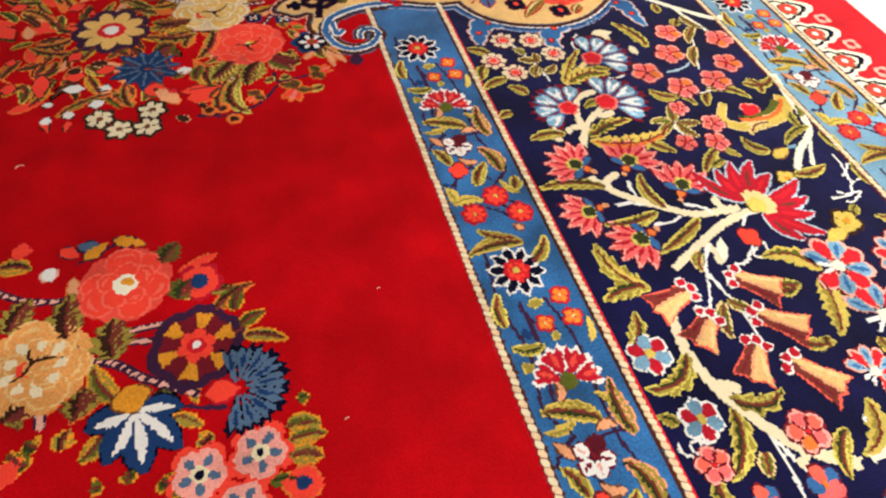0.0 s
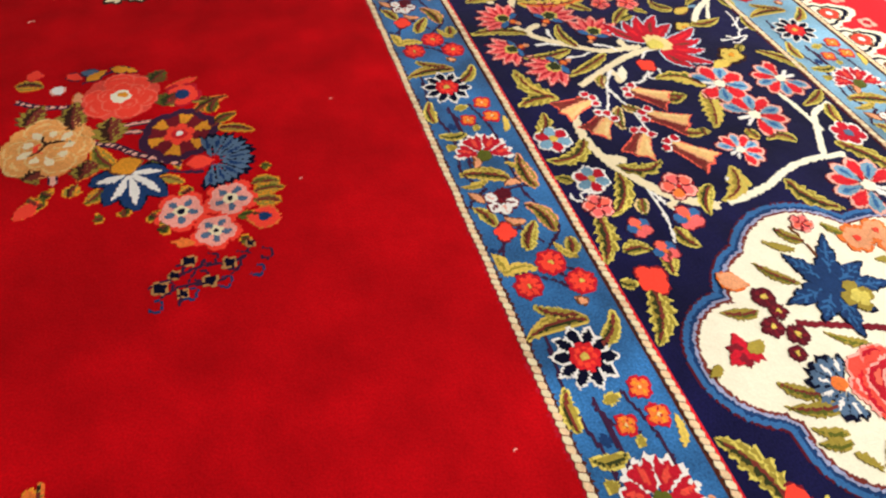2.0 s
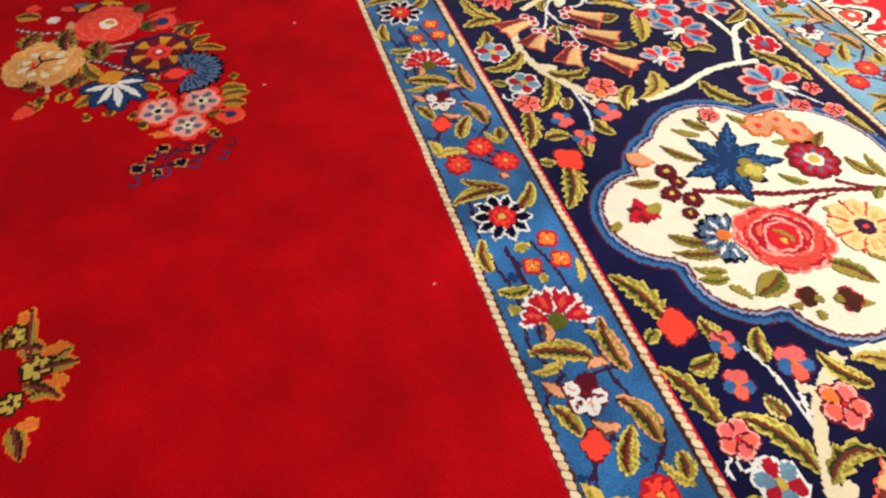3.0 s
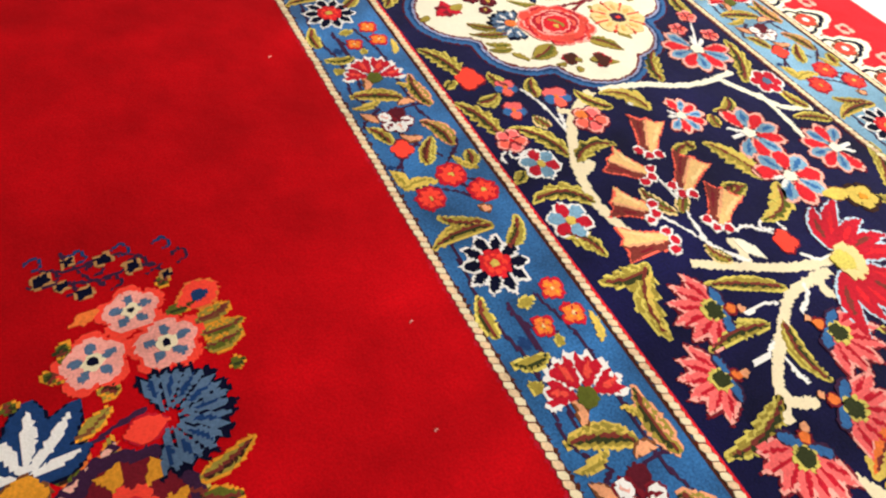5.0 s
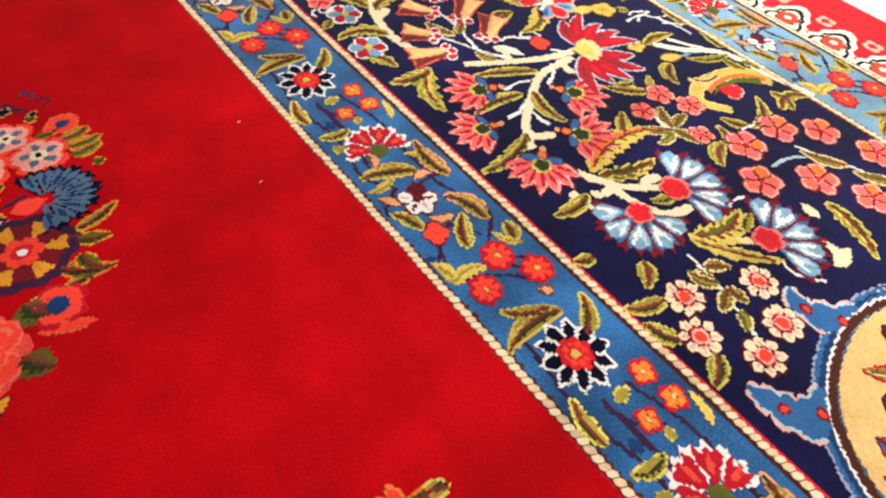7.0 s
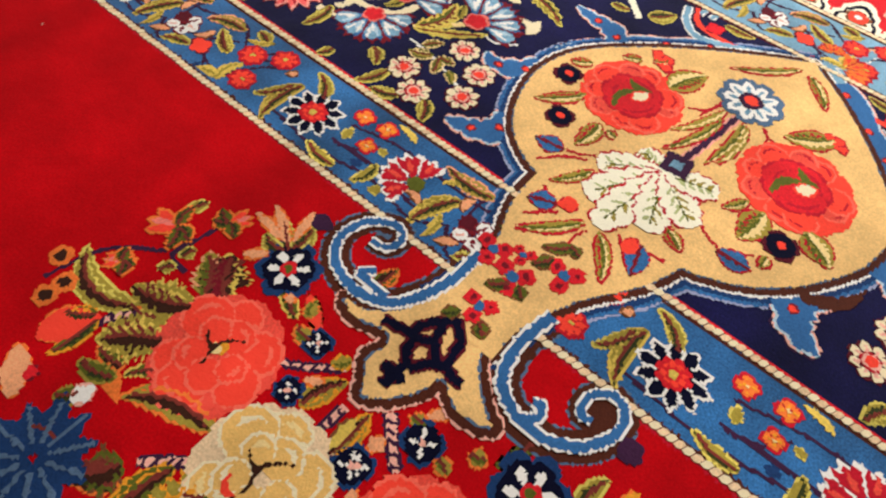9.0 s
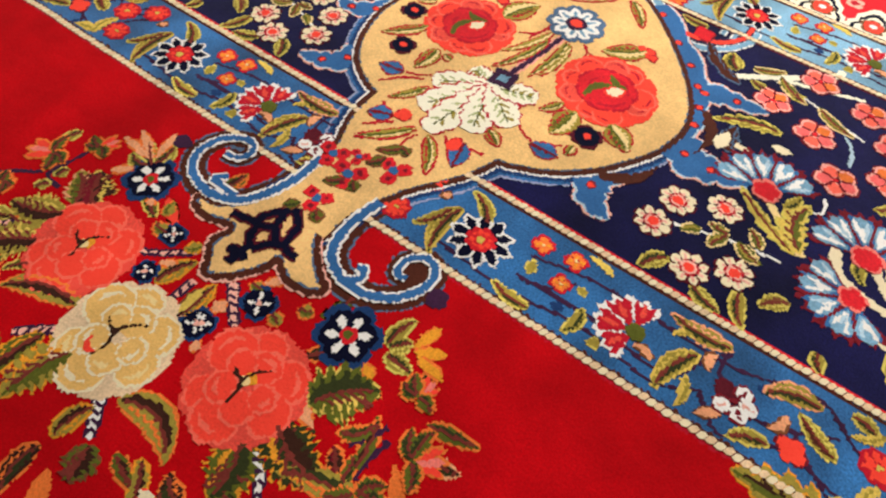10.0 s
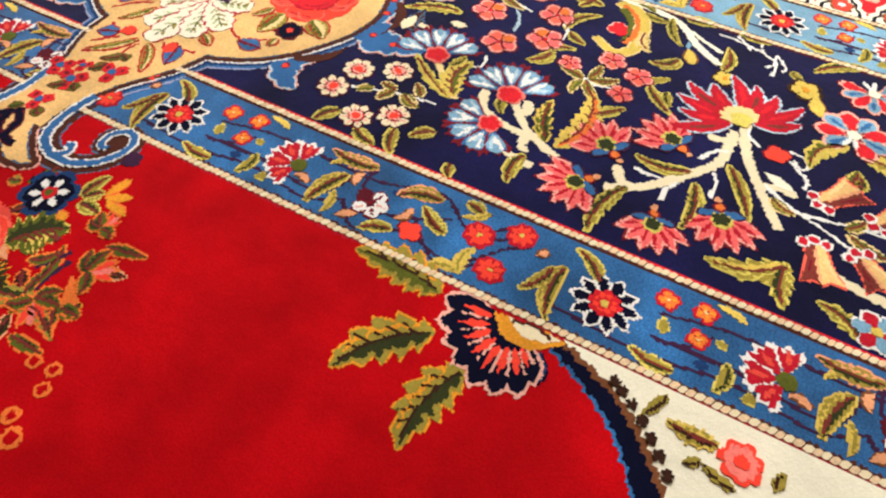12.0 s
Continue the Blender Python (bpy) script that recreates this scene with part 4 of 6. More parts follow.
stem([(0.2149, -0.3139), (0.1954, -0.3519), (0.1872, -0.4019), (0.1949, -0.4431)], 0.012, taper=0.9)
stem([(0.1966, -0.3552), (0.2077, -0.3518), (0.2152, -0.3463)], 0.010, taper=1.2)
leaf((0.1996, -0.3296), (0.1602, -0.2661), 0.024, -0.15, teeth=5)
leaf((0.2024, -0.3394), (0.2618, -0.3317), 0.022, 0.2, teeth=4)
leaf((0.1868, -0.3967), (0.1242, -0.3706), 0.024, -0.25, teeth=5)
leaf((0.1308, -0.4139), (0.1559, -0.4560), 0.020, 0.12, teeth=4)
leaf((0.1386, -0.3276), (0.1223, -0.3406), 0.012, 0.1)
leaf((0.1537, -0.1659), (0.1248, -0.1010), 0.028, -0.1, teeth=6)
bud((0.1577, -0.1729), (0.1789, -0.1827), "coral")
leaf((0.1255, -0.1814), (0.1421, -0.1730), 0.012, 0.1)
leaf((0.2001, -0.2047), (0.1854, -0.1713), 0.018, 0.1)
leaf((0.1473, -0.2149), (0.1783, -0.2079), 0.018, -0.2)
for c, p in (((0.1929, -0.2033), (0.2085, -0.2132)), ((0.1812, -0.2419), (0.1969, -0.2518)), ((0.2432, -0.2389), (0.2634, -0.2494))):
    t0, r0 = polar(c, p)
    for k, d0 in enumerate(("slate", "blossom", "blossom", "slate", "salmon")):
        disc(at(c, t0 + k * 1.257, r0 * 0.45), r0 * 0.44, "plum" if d0 == "slate" else "wine", 3, n=12)
        disc(at(c, t0 + k * 1.257, r0 * 0.45), r0 * 0.36, d0, 4, n=12)
    disc(c, r0 * 0.18, "orange", 6, n=8)
    finish("small_flower", "pink and blue flower")
leaf((0.2214, -0.2310), (0.2333, -0.1973), 0.018, 0.1)
stem([(0.2203, -0.2959), (0.2205, -0.2605), (0.2147, -0.2264), (0.2083, -0.2109)], 0.004, "white")
stem([(0.2203, -0.2959), (0.2302, -0.2640), (0.2356, -0.2502)], 0.004, "white")
leaf((0.2069, -0.2809), (0.1986, -0.2576), 0.014, 0.1, "moss", "olive", "butter")
phlox((0.2589, -0.2871), (0.2832, -0.2992), 2)
leaf((0.1435, -0.2718), (0.1213, -0.2064), 0.026, -0.1, teeth=5)
phlox((0.1514, -0.2843), (0.1725, -0.2924))
stem([(0.2900, -0.2446), (0.2435, -0.2742), (0.2172, -0.3094), (0.2006, -0.3405)], 0.013, taper=0.9)
stem([(0.2445, -0.2693), (0.2384, -0.2639), (0.2345, -0.2625)], 0.009)
leaf((0.2990, -0.2787), (0.2708, -0.2355), 0.018, 0.12)
leaf((0.3398, -0.2990), (0.2983, -0.2509), 0.026, -0.22, "gold", "olive", teeth=4)
stem([(0.3016, -0.2465), (0.3578, -0.2550), (0.4069, -0.2748), (0.4496, -0.2816), (0.4932, -0.2787)], 0.010, "ivory", taper=0.9)
stem([(0.4690, -0.2824), (0.4957, -0.3276), (0.5156, -0.3578), (0.5457, -0.3688)], 0.009, "ivory", taper=1.0)
stem([(0.5001, -0.3234), (0.4994, -0.3631), (0.4945, -0.4046)], 0.008, "ivory", taper=0.9)
pinwheel((0.3707, -0.3211), (0.4051, -0.3414))
pinwheel((0.4308, -0.3763), (0.4850, -0.3968))
pinwheel((0.4238, -0.4485), (0.4790, -0.4443), 5.0)
pinwheel((0.5174, -0.4361), (0.4682, -0.4172))
pinwheel((0.4868, -0.2227), (0.4463, -0.2699))
rosette((0.5314, -0.3102), (0.5557, -0.3208), 6, "crimson", "white", "steel", 0.28, name="six_petal_flower", label="crimson flower edged white", fat=1.2)
phlox((0.5281, -0.1553), (0.5451, -0.1604))
phlox((0.4927, -0.1762), (0.5081, -0.1823))
phlox((0.5296, -0.2025), (0.5442, -0.2097))
stem([(0.4886, -0.2207), (0.5077, -0.1943), (0.5253, -0.1656)], 0.004, "white")
leaf((0.5009, -0.2999), (0.5430, -0.2186), 0.026, -0.1, teeth=5)
leaf((0.3939, -0.2615), (0.4318, -0.2000), 0.026, 0.15, teeth=5)
leaf((0.5378, -0.1554), (0.5472, -0.0992), 0.020, 0.1)
leaf((0.5471, -0.3695), (0.5372, -0.3271), 0.016, 0.1)
leaf((0.3917, -0.4413), (0.3635, -0.3671), 0.030, -0.08, "gold", "olive", teeth=7)
leaf((0.3999, -0.4482), (0.3413, -0.4835), 0.028, 0.2, "gold", "moss", teeth=4)
leaf((0.3395, -0.4447), (0.3628, -0.4389), 0.016, 0.1, "moss", "olive")
leaf((0.4044, -0.3549), (0.4091, -0.3332), 0.014, 0.1, "moss", "olive", "gold")
leaf((0.4531, -0.3146), (0.4180, -0.3277), 0.016, 0.3)
leaf((0.5562, -0.3986), (0.5109, -0.3763), 0.014, -0.1)
leaf((0.3482, -0.3712), (0.3443, -0.3578), 0.018, 0.1)
drop((0.4769, -0.4954), (0.4373, -0.4840), 0.018, "gold", "bark")
leaf((0.5690, -0.4434), (0.5236, -0.5049), 0.018, 0.1)
rosette((0.4811, -0.5046), (0.4963, -0.5158), 5, "gold", "umber", "amber", 0.25, name="small_flower", label="small golden flower")
rosette((0.4520, -0.5885), (0.4635, -0.5975), 5, "gold", "umber", "amber", 0.25, name="small_flower", label="small golden flower")
leaf((0.5115, -0.5240), (0.4996, -0.5089), 0.012, 0.1)
stem([(0.4887, -0.5427), (0.5190, -0.5425), (0.5343, -0.5593), (0.5664, -0.5655)], 0.0036, "white", name="twig")
stem([(0.5531, -0.5921), (0.5380, -0.5754), (0.5328, -0.5557)], 0.0036, "white", name="twig")
stem([(0.5446, -0.6118), (0.5409, -0.5825), (0.5287, -0.5730)], 0.0036, "white", name="twig")
leaf((0.5661, -0.5965), (0.5591, -0.5500), 0.013, 0.1)
leaf((0.5400, -0.7042), (0.5347, -0.6707), 0.012, 0.1)
leaf((0.3874, -0.6387), (0.3620, -0.6294), 0.012, 0.1)
leaf((0.5243, -0.7527), (0.5203, -0.7882), 0.014, 0.2)
stem([(0.3469, -0.5328), (0.3588, -0.5457), (0.3726, -0.5473)], 0.0036, "white", name="twig")
stem([(0.4583, -0.7917), (0.4488, -0.7760), (0.4221, -0.7745), (0.4162, -0.7854)], 0.0036, "white", name="twig")
leaf((0.2740, -0.7925), (0.2464, -0.7833), 0.012, 0.1)
stem([(0.3376, -0.8378), (0.3131, -0.8362), (0.3075, -0.8476)], 0.0036, "white", name="twig")
leaf((0.2951, -0.8686), (0.3231, -0.8588), 0.012, 0.1)
stem([(0.3089, -0.9529), (0.2914, -0.9312), (0.2934, -0.9100)], 0.0036, "white", name="twig")
stem([(0.3565, -0.5042), (0.3539, -0.4905), (0.3393, -0.4835), (0.3334, -0.4905), (0.3443, -0.4985)], 0.0034, "white", taper=0.8, name="tendril")
stem([(0.3373, -0.2979), (0.338, -0.2857), (0.3289, -0.2766), (0.3223, -0.2808), (0.3308, -0.2862)], 0.0034, "white", taper=0.8, name="tendril")
stem([(0.1577, -0.3029), (0.1506, -0.3085), (0.1402, -0.3079), (0.1405, -0.2983), (0.1503, -0.2992)], 0.0034, "white", taper=0.8, name="tendril")
stem([(0.5027, -0.5524), (0.515, -0.5429), (0.5352, -0.5441), (0.5152, -0.5303), (0.5032, -0.5334)], 0.0034, "white", taper=0.8, name="tendril")
BORDER = list(MADE)
again(BORDER, -0.1056, -0.9754)
again(BORDER, -2.5755, -1.1786)

# ---------------------------------------------------------------- white cartouche in the border
MADE.clear()
LOBES = (((0.2162, -0.0431), (0.1595, -0.0284)), ((0.2833, 0.0071), (0.2318, 0.0353)), ((0.3436, 0.0206), (0.3863, 0.0911)), ((0.4374, -0.0272), (0.4941, 0.0490)), ((0.4637, -0.0860), (0.5100, -0.1002)), ((0.3993, -0.1522), (0.4474, -0.1713)),
         ((0.3403, -0.1744), (0.3047, -0.2255)), ((0.2624, -0.1303), (0.2295, -0.1721)), ((0.2334, -0.0813), (0.2046, -0.1059)), ((0.3286, -0.0823), (0.2149, -0.0518)))
for g, dye, lv in ((0.0175, "maroon", 1), (0.0155, "slate", 2), (0.0100, "deepblue", 2.5), (0.0062, "lilac", 3), (0.0030, "russet", 4), (0.0, "ivory", 5)):
    for c, p in LOBES:
        disc(c, polar(c, p)[1] + g, dye, lv, n=40, sub="rim" if g else "")
finish("cartouche", "white lobed cartouche with blue rim")
T0 = 8


def raised(first):
    """Lifts what was woven since above the cartouche's ground."""
    for o in MADE[first:]:
        o.location.z = T0 * STEP + 0.0002


first = len(MADE)
stem([(0.2713, -0.0252), (0.3184, -0.0415), (0.3622, -0.0569), (0.4241, -0.0700), (0.5123, -0.0940)], 0.007, "wine", taper=0.8, name="branch")
stem([(0.3402, -0.0767), (0.3786, -0.0772), (0.4268, -0.0767)], 0.006, "wine", name="branch")
stem([(0.4409, -0.0592), (0.4671, -0.0772), (0.5110, -0.0936)], 0.005, "wine", name="branch")
stem([(0.3660, -0.0938), (0.3913, -0.0811), (0.4055, -0.0731)], 0.005, "wine", name="branch")
stem([(0.3470, 0.0846), (0.3487, 0.0605), (0.3504, 0.0373)], 0.003, "bark", name="branch")
cartouche_rose((0.3275, -0.1130), (0.3730, -0.1390))
c0 = (0.338, 0.002)
TIPS = ((0.375, 0.061), (0.390, 0.018), (0.402, -0.012), (0.362, -0.036), (0.328, -0.056), (0.302, -0.032), (0.280, -0.003), (0.314, 0.050))
for g, dye, lv in ((1.06, "ink", 3), (1.0, "deepblue", 3.5)):
    for q in TIPS:
        poly(ribbon([(c0[0] + (q[0] - c0[0]) * k * g / 20, c0[1] + (q[1] - c0[1]) * k * g / 20) for k in range(21)], lambda u: 0.0150 * g * (1 - u ** 2.2) * (0.74 + 0.36 * (u * 4 % 1)) + 0.0006), dye, lv)
for q in TIPS:
    u0, n0 = polar(c0, q)
    poly(ribbon([at(c0, u0, n0 * 0.25), at(c0, u0, n0 * 0.88)], lambda u: 0.0012), "slate", 5)
    for k in (0.4, 0.6):
        for v in (-0.7, 0.7):
            poly(ribbon([at(c0, u0, n0 * k), at(at(c0, u0, n0 * k), u0 + v, 0.011)], lambda u: 0.0011), "slate", 5)
disc((0.355, -0.016), 0.015, "olive", 6, lobes=4, wob=0.25)
disc((0.357, -0.018), 0.009, "lime", 7, lobes=4, wob=0.25)
finish("blue_leaf", "large dark blue serrated leaf flower")
rosette((0.4387, -0.0233), (0.4660, -0.0343), 9, "crimson", "wine", "gold", 0.24, "ivory", label="crimson rosette streaked blue", fat=1.0, streak="steel")
rosette((0.4230, -0.1270), (0.4640, -0.1420), 8, "butter", "", "coral", 0.10, "plum", label="pale yellow flower with plum heart", fat=1.25, done=False)
for k in range(8):
    u0, n0 = polar((0.4230, -0.1270), (0.4640, -0.1420))
    u0 += k * math.pi / 4
    poly(ribbon([at((0.4230, -0.1270), u0 + math.pi / 8, n0 * 0.4), at((0.4230, -0.1270), u0 + math.pi / 8, n0 * 0.9)], lambda u: 0.0011), "coral", 6)
    poly(petal(at((0.4230, -0.1270), u0, n0 * 0.4), at((0.4230, -0.1270), u0, n0 * 0.75), 0.006, "point"), "honey", 6)
finish("flower", "pale yellow flower with plum heart")
for c, p in (((0.2582, 0.0107), (0.2742, 0.0038)), ((0.2627, -0.0078), (0.2757, -0.0118)), ((0.2453, -0.0221), (0.2596, -0.0284)), ((0.2644, -0.0365), (0.2792, -0.0430)), ((0.2503, -0.0536), (0.2612, -0.0597))):
    rosette(c, at(c, polar(c, p)[0], polar(c, p)[1] * 0.8), 5, "maroon", "", "gold", 0.24, name="small_flower", label="small maroon flower", fat=1.2, streak="wine")
for k in range(6):
    poly(petal((0.2000, -0.0370), at((0.2000, -0.0370), 0.4 + k * 1.05, 0.021 if k % 2 else 0.016), 0.014, "point"), "crimson" if k % 2 else "wine", 3 + 0.1 * k)
poly(petal((0.2050, -0.0390), (0.2270, -0.0330), 0.014, "point"), "olive", 5)
finish("star_bud", "dark crimson pointed bud")
drop((0.2530, 0.0288), (0.2269, 0.0495), 0.020, "peach", "orange", 0.1, name="bud")
fan((0.2712, -0.0956), (0.2353, -0.0853), 3.2, 6, "steel", "ink", "white", "", 2, name="blue_fan_flower", label="blue and white fan flower")
disc((0.2672, -0.0917), 0.008, "orange", 5)
finish("flower_heart")
for c, p in (((0.4120, 0.0473), (0.4284, 0.0400)), ((0.4404, 0.0506), (0.4547, 0.0439)), ((0.4490, 0.0245), (0.4666, 0.0158))):
    rosette(c, p, 6, "peach", "orange", "coral", 0.25, name="small_flower", label="small peach flower", fat=1.2)
phlox((0.3639, 0.0831), (0.3784, 0.0764))
for a, b, w in (((0.3074, 0.0144), (0.2743, 0.0525), 0.014), ((0.3487, 0.0605), (0.3273, 0.0869), 0.016), ((0.3321, 0.0540), (0.3031, 0.0743), 0.010), ((0.2433, -0.0019), (0.2037, 0.0082), 0.014), ((0.3288, -0.0657), (0.2918, -0.0411), 0.011),
                ((0.2435, -0.1324), (0.2138, -0.1192), 0.012), ((0.2412, -0.1411), (0.2098, -0.1313), 0.012), ((0.2357, -0.1495), (0.2486, -0.1708), 0.010), ((0.3498, -0.1534), (0.3838, -0.1918), 0.024), ((0.4081, -0.0542), (0.3824, -0.0292), 0.011),
                ((0.2590, -0.1087), (0.2037, -0.0958), 0.016), ((0.2456, -0.0962), (0.2102, -0.0724), 0.016), ((0.2956, -0.1486), (0.2548, -0.1667), 0.030), ((0.4942, -0.0653), (0.4783, -0.0289), 0.016), ((0.5040, -0.0734), (0.5059, -0.0319), 0.012),
                ((0.4579, -0.0064), (0.4829, 0.0143), 0.014), ((0.4668, -0.0967), (0.4868, -0.0833), 0.012), ((0.4336, 0.0121), (0.4093, 0.0195), 0.010), ((0.4095, -0.0980), (0.3967, -0.0894), 0.009), ((0.1700, -0.0424), (0.1533, -0.0505), 0.010),
                ((0.3994, -0.1565), (0.4118, -0.1727), 0.008), ((0.3024, -0.2000), (0.3002, -0.2115), 0.010), ((0.3405, -0.2047), (0.3611, -0.2097), 0.010), ((0.2930, -0.1898), (0.2782, -0.1866), 0.009), ((0.4011, 0.0564), (0.3861, 0.0789), 0.011)):
    leaf(a, b, w, 0.08, "olive", "moss", "")
bud((0.3045, -0.1838), (0.2936, -0.1751), "brown", "crimson", "olive")
bud((0.3404, -0.1980), (0.3562, -0.2029), "brown", "crimson", "olive")
raised(first)

# ---------------------------------------------------------------- palmette that crosses from border to field
def axis(x):
    return -1.150 - 0.175 * x


def both(half):
    """Closed outline from one half, given as distance along the axis and distance off it."""
    line = curve(half, 7)
    up = [(x, axis(x) + v) for x, v in line]
    down = [(x, axis(x) - v) for x, v in line]
    return up + down[::-1]


def grown(pts, g):
    n = len(pts)
    out = []
    turn = 1 if sum(pts[i - 1][0] * pts[i][1] - pts[i][0] * pts[i - 1][1] for i in range(n)) > 0 else -1
    for i, p in enumerate(pts):
        dx, dy = V(pts[i - 2], pts[(i + 2) % n])
        d = math.hypot(dx, dy) or 1
        out.append((p[0] + dy / d * g * turn, p[1] - dx / d * g * turn))
    return out


MADE.clear()
ONION = [(0.562, 0.0), (0.50, 0.078), (0.424, 0.153), (0.354, 0.198), (0.290, 0.203), (0.229, 0.180), (0.187, 0.148), (0.163, 0.112), (0.154, 0.087)]
NECK = [(0.158, 0.087), (0.108, 0.075), (0.065, 0.053), (0.030, 0.041), (-0.012, 0.035), (-0.045, 0.040)]
FOOT = [(0.005, -1.119), (-0.049, -1.101), (-0.070, -1.087), (-0.085, -1.068), (-0.088, -1.049), (-0.094, -1.067), (-0.089, -1.087), (-0.087, -1.102), (-0.098, -1.108), (-0.111, -1.103), (-0.120, -1.106),
        (-0.131, -1.116), (-0.141, -1.122), (-0.131, -1.137), (-0.115, -1.150), (-0.101, -1.157), (-0.091, -1.158), (-0.087, -1.165), (-0.093, -1.175), (-0.099, -1.189), (-0.097, -1.208), (-0.091, -1.218),
        (-0.086, -1.208), (-0.072, -1.190), (-0.054, -1.175), (-0.040, -1.169), (-0.021, -1.167), (-0.003, -1.169)]
body, neck, foot = both(ONION), both(NECK), curve(FOOT, 5)
for g, dye, lv in ((0.0225, "lilac", 1), (0.0200, "blue", 2), (0.0165, "deepblue", 2.5), (0.0110, "white", 3), (0.0085, "brown", 4), (0.0012, "steel", 6)):
    poly(grown(body, g), dye, lv)
    poly(grown(neck, g), dye, lv)
for g, dye, lv in ((0.0108, "blush", 4.5), (0.0088, "brown", 5), (0.0014, "steel", 6), (0.0, "sand", 7)):
    poly(grown(foot, g), dye, lv)
poly(neck, "sand", 8)
poly(body, "sand", 8)
finish("palmette", "large sand-coloured palmette with blue and white rim")
first = len(MADE)
for pts in (((-0.080, -1.088), (-0.076, -1.106), (-0.074, -1.118), (-0.090, -1.124), (-0.100, -1.135)), ((-0.074, -1.118), (-0.065, -1.116), (-0.049, -1.126), (-0.037, -1.138)),
            ((-0.037, -1.136), (-0.050, -1.152), (-0.065, -1.155), (-0.078, -1.157)), ((-0.048, -1.131), (-0.064, -1.135), (-0.083, -1.151)), ((-0.074, -1.118), (-0.071, -1.129), (-0.065, -1.136)),
            ((-0.100, -1.135), (-0.087, -1.143), (-0.078, -1.157), (-0.081, -1.169), (-0.080, -1.178)), ((-0.111, -1.116), (-0.110, -1.130), (-0.124, -1.128))):
    stem(list(pts), 0.0078, "ink", "maroon", taper=1.0, done=False, name="emblem")
disc((-0.110, -1.130), 0.0085, "ink", 3, lobes=4, wob=0.25)
finish("emblem", "dark maroon knotted emblem")
rose((0.3313, -1.1048), (0.2760, -1.0790), "coral", "coral", "scarlet", "cream", "moss", 12, core="scarlet", label="red rose with coral rim and green leaves")
rose((0.3368, -1.3095), (0.2920, -1.2640), "coral", "coral", "scarlet", "cream", "moss", 12, core="scarlet", label="red rose with coral rim and green leaves")
for tip, w0 in (((0.263, -1.157), 0.034), ((0.213, -1.129), 0.040), ((0.166, -1.142), 0.042), ((0.138, -1.173), 0.042), ((0.168, -1.216), 0.042), ((0.204, -1.248), 0.042), ((0.267, -1.250), 0.036)):
    feather((0.249, -1.194), tip, w0)
finish("white_leaf_fan", "white leaf fan with green veins and red outline")
for r0, d0 in ((0.022, "plum"), (0.009, "sky")):
    c0 = (0.2704, -1.1972)
    poly([(c0[0] + r0 * math.cos(k * math.pi / 2 + 0.9), c0[1] + r0 * math.sin(k * math.pi / 2 + 0.9)) for k in range(4)], d0, 6 if d0 == "plum" else 7)
finish("flower_base")
stem([(0.274, -1.197), (0.332, -1.207), (0.391, -1.215)], 0.0075, "plum", "petalrose", taper=1.0, name="flower_stalk")
rosette((0.4290, -1.2160), (0.4540, -1.2440), 9, "white", "steel", "coral", 0.24, "plum", label="white daisy with blue streaks and coral heart", streak="sky", fat=0.95)
for c, p in (((0.3082, -1.0283), (0.3182, -1.0404)), ((0.2414, -1.0609), (0.2511, -1.0728)), ((0.2487, -1.3276), (0.2591, -1.3410))):
    rosette(c, p, 4, "ink", "maroon", "coral", 0.3, name="small_flower", label="small dark square flower", fat=1.3)
for a, b in (((0.1950, -1.0597), (0.2004, -1.0929)), ((0.1200, -1.1011), (0.1336, -1.1296)), ((0.1115, -1.2293), (0.1494, -1.2206)), ((0.1970, -1.2787), (0.1987, -1.3159))):
    drop(a, b, 0.024, "blue", "crimson", name="blue_bud", done=False)
    poly(ribbon([a, b], lambda s: 0.0018), "wine", 6)
    finish("blue_bud")
drop((0.1336, -1.1296), (0.1487, -1.1469), 0.018, "coral", "crimson", name="bud")
drop((0.1390, -1.2232), (0.1413, -1.2032), 0.022, "coral", "crimson", name="bud")
for a, b, w in (((0.2937, -1.0635), (0.2447, -1.0215), 0.020), ((0.2639, -1.1006), (0.2161, -1.0973), 0.024), ((0.2572, -1.1265), (0.2613, -1.1132), 0.014), ((0.3473, -1.0383), (0.3310, -1.0161), 0.018), ((0.3992, -1.0803), (0.3852, -1.0602), 0.018),
                ((0.3754, -1.1316), (0.4319, -1.1565), 0.040), ((0.4213, -1.1080), (0.4052, -1.0929), 0.016), ((0.3753, -1.2044), (0.2815, -1.1731), 0.014), ((0.3916, -1.2006), (0.3153, -1.1661), 0.012), ((0.3890, -1.2263), (0.2935, -1.2181), 0.014),
                ((0.3829, -1.2323), (0.3049, -1.2295), 0.012), ((0.5345, -1.2402), (0.4690, -1.1698), 0.014), ((0.5302, -1.2527), (0.4809, -1.2910), 0.018), ((0.4401, -1.3181), (0.4020, -1.2688), 0.034), ((0.1336, -1.1630), (0.0809, -1.1138), 0.015),
                ((0.1329, -1.1809), (0.0838, -1.2128), 0.018), ((0.1979, -1.1335), (0.1543, -1.1055), 0.013), ((0.1850, -1.2297), (0.1683, -1.2535), 0.018), ((0.2776, -1.2953), (0.2256, -1.2899), 0.036), ((0.2807, -1.2786), (0.2523, -1.2597), 0.014),
                ((0.2820, -1.3385), (0.2564, -1.3759), 0.036), ((0.2259, -1.3220), (0.2076, -1.3208), 0.014)):
    leaf(a, b, w, 0.06, "olive", "butter", "crimson", 0, "moss")
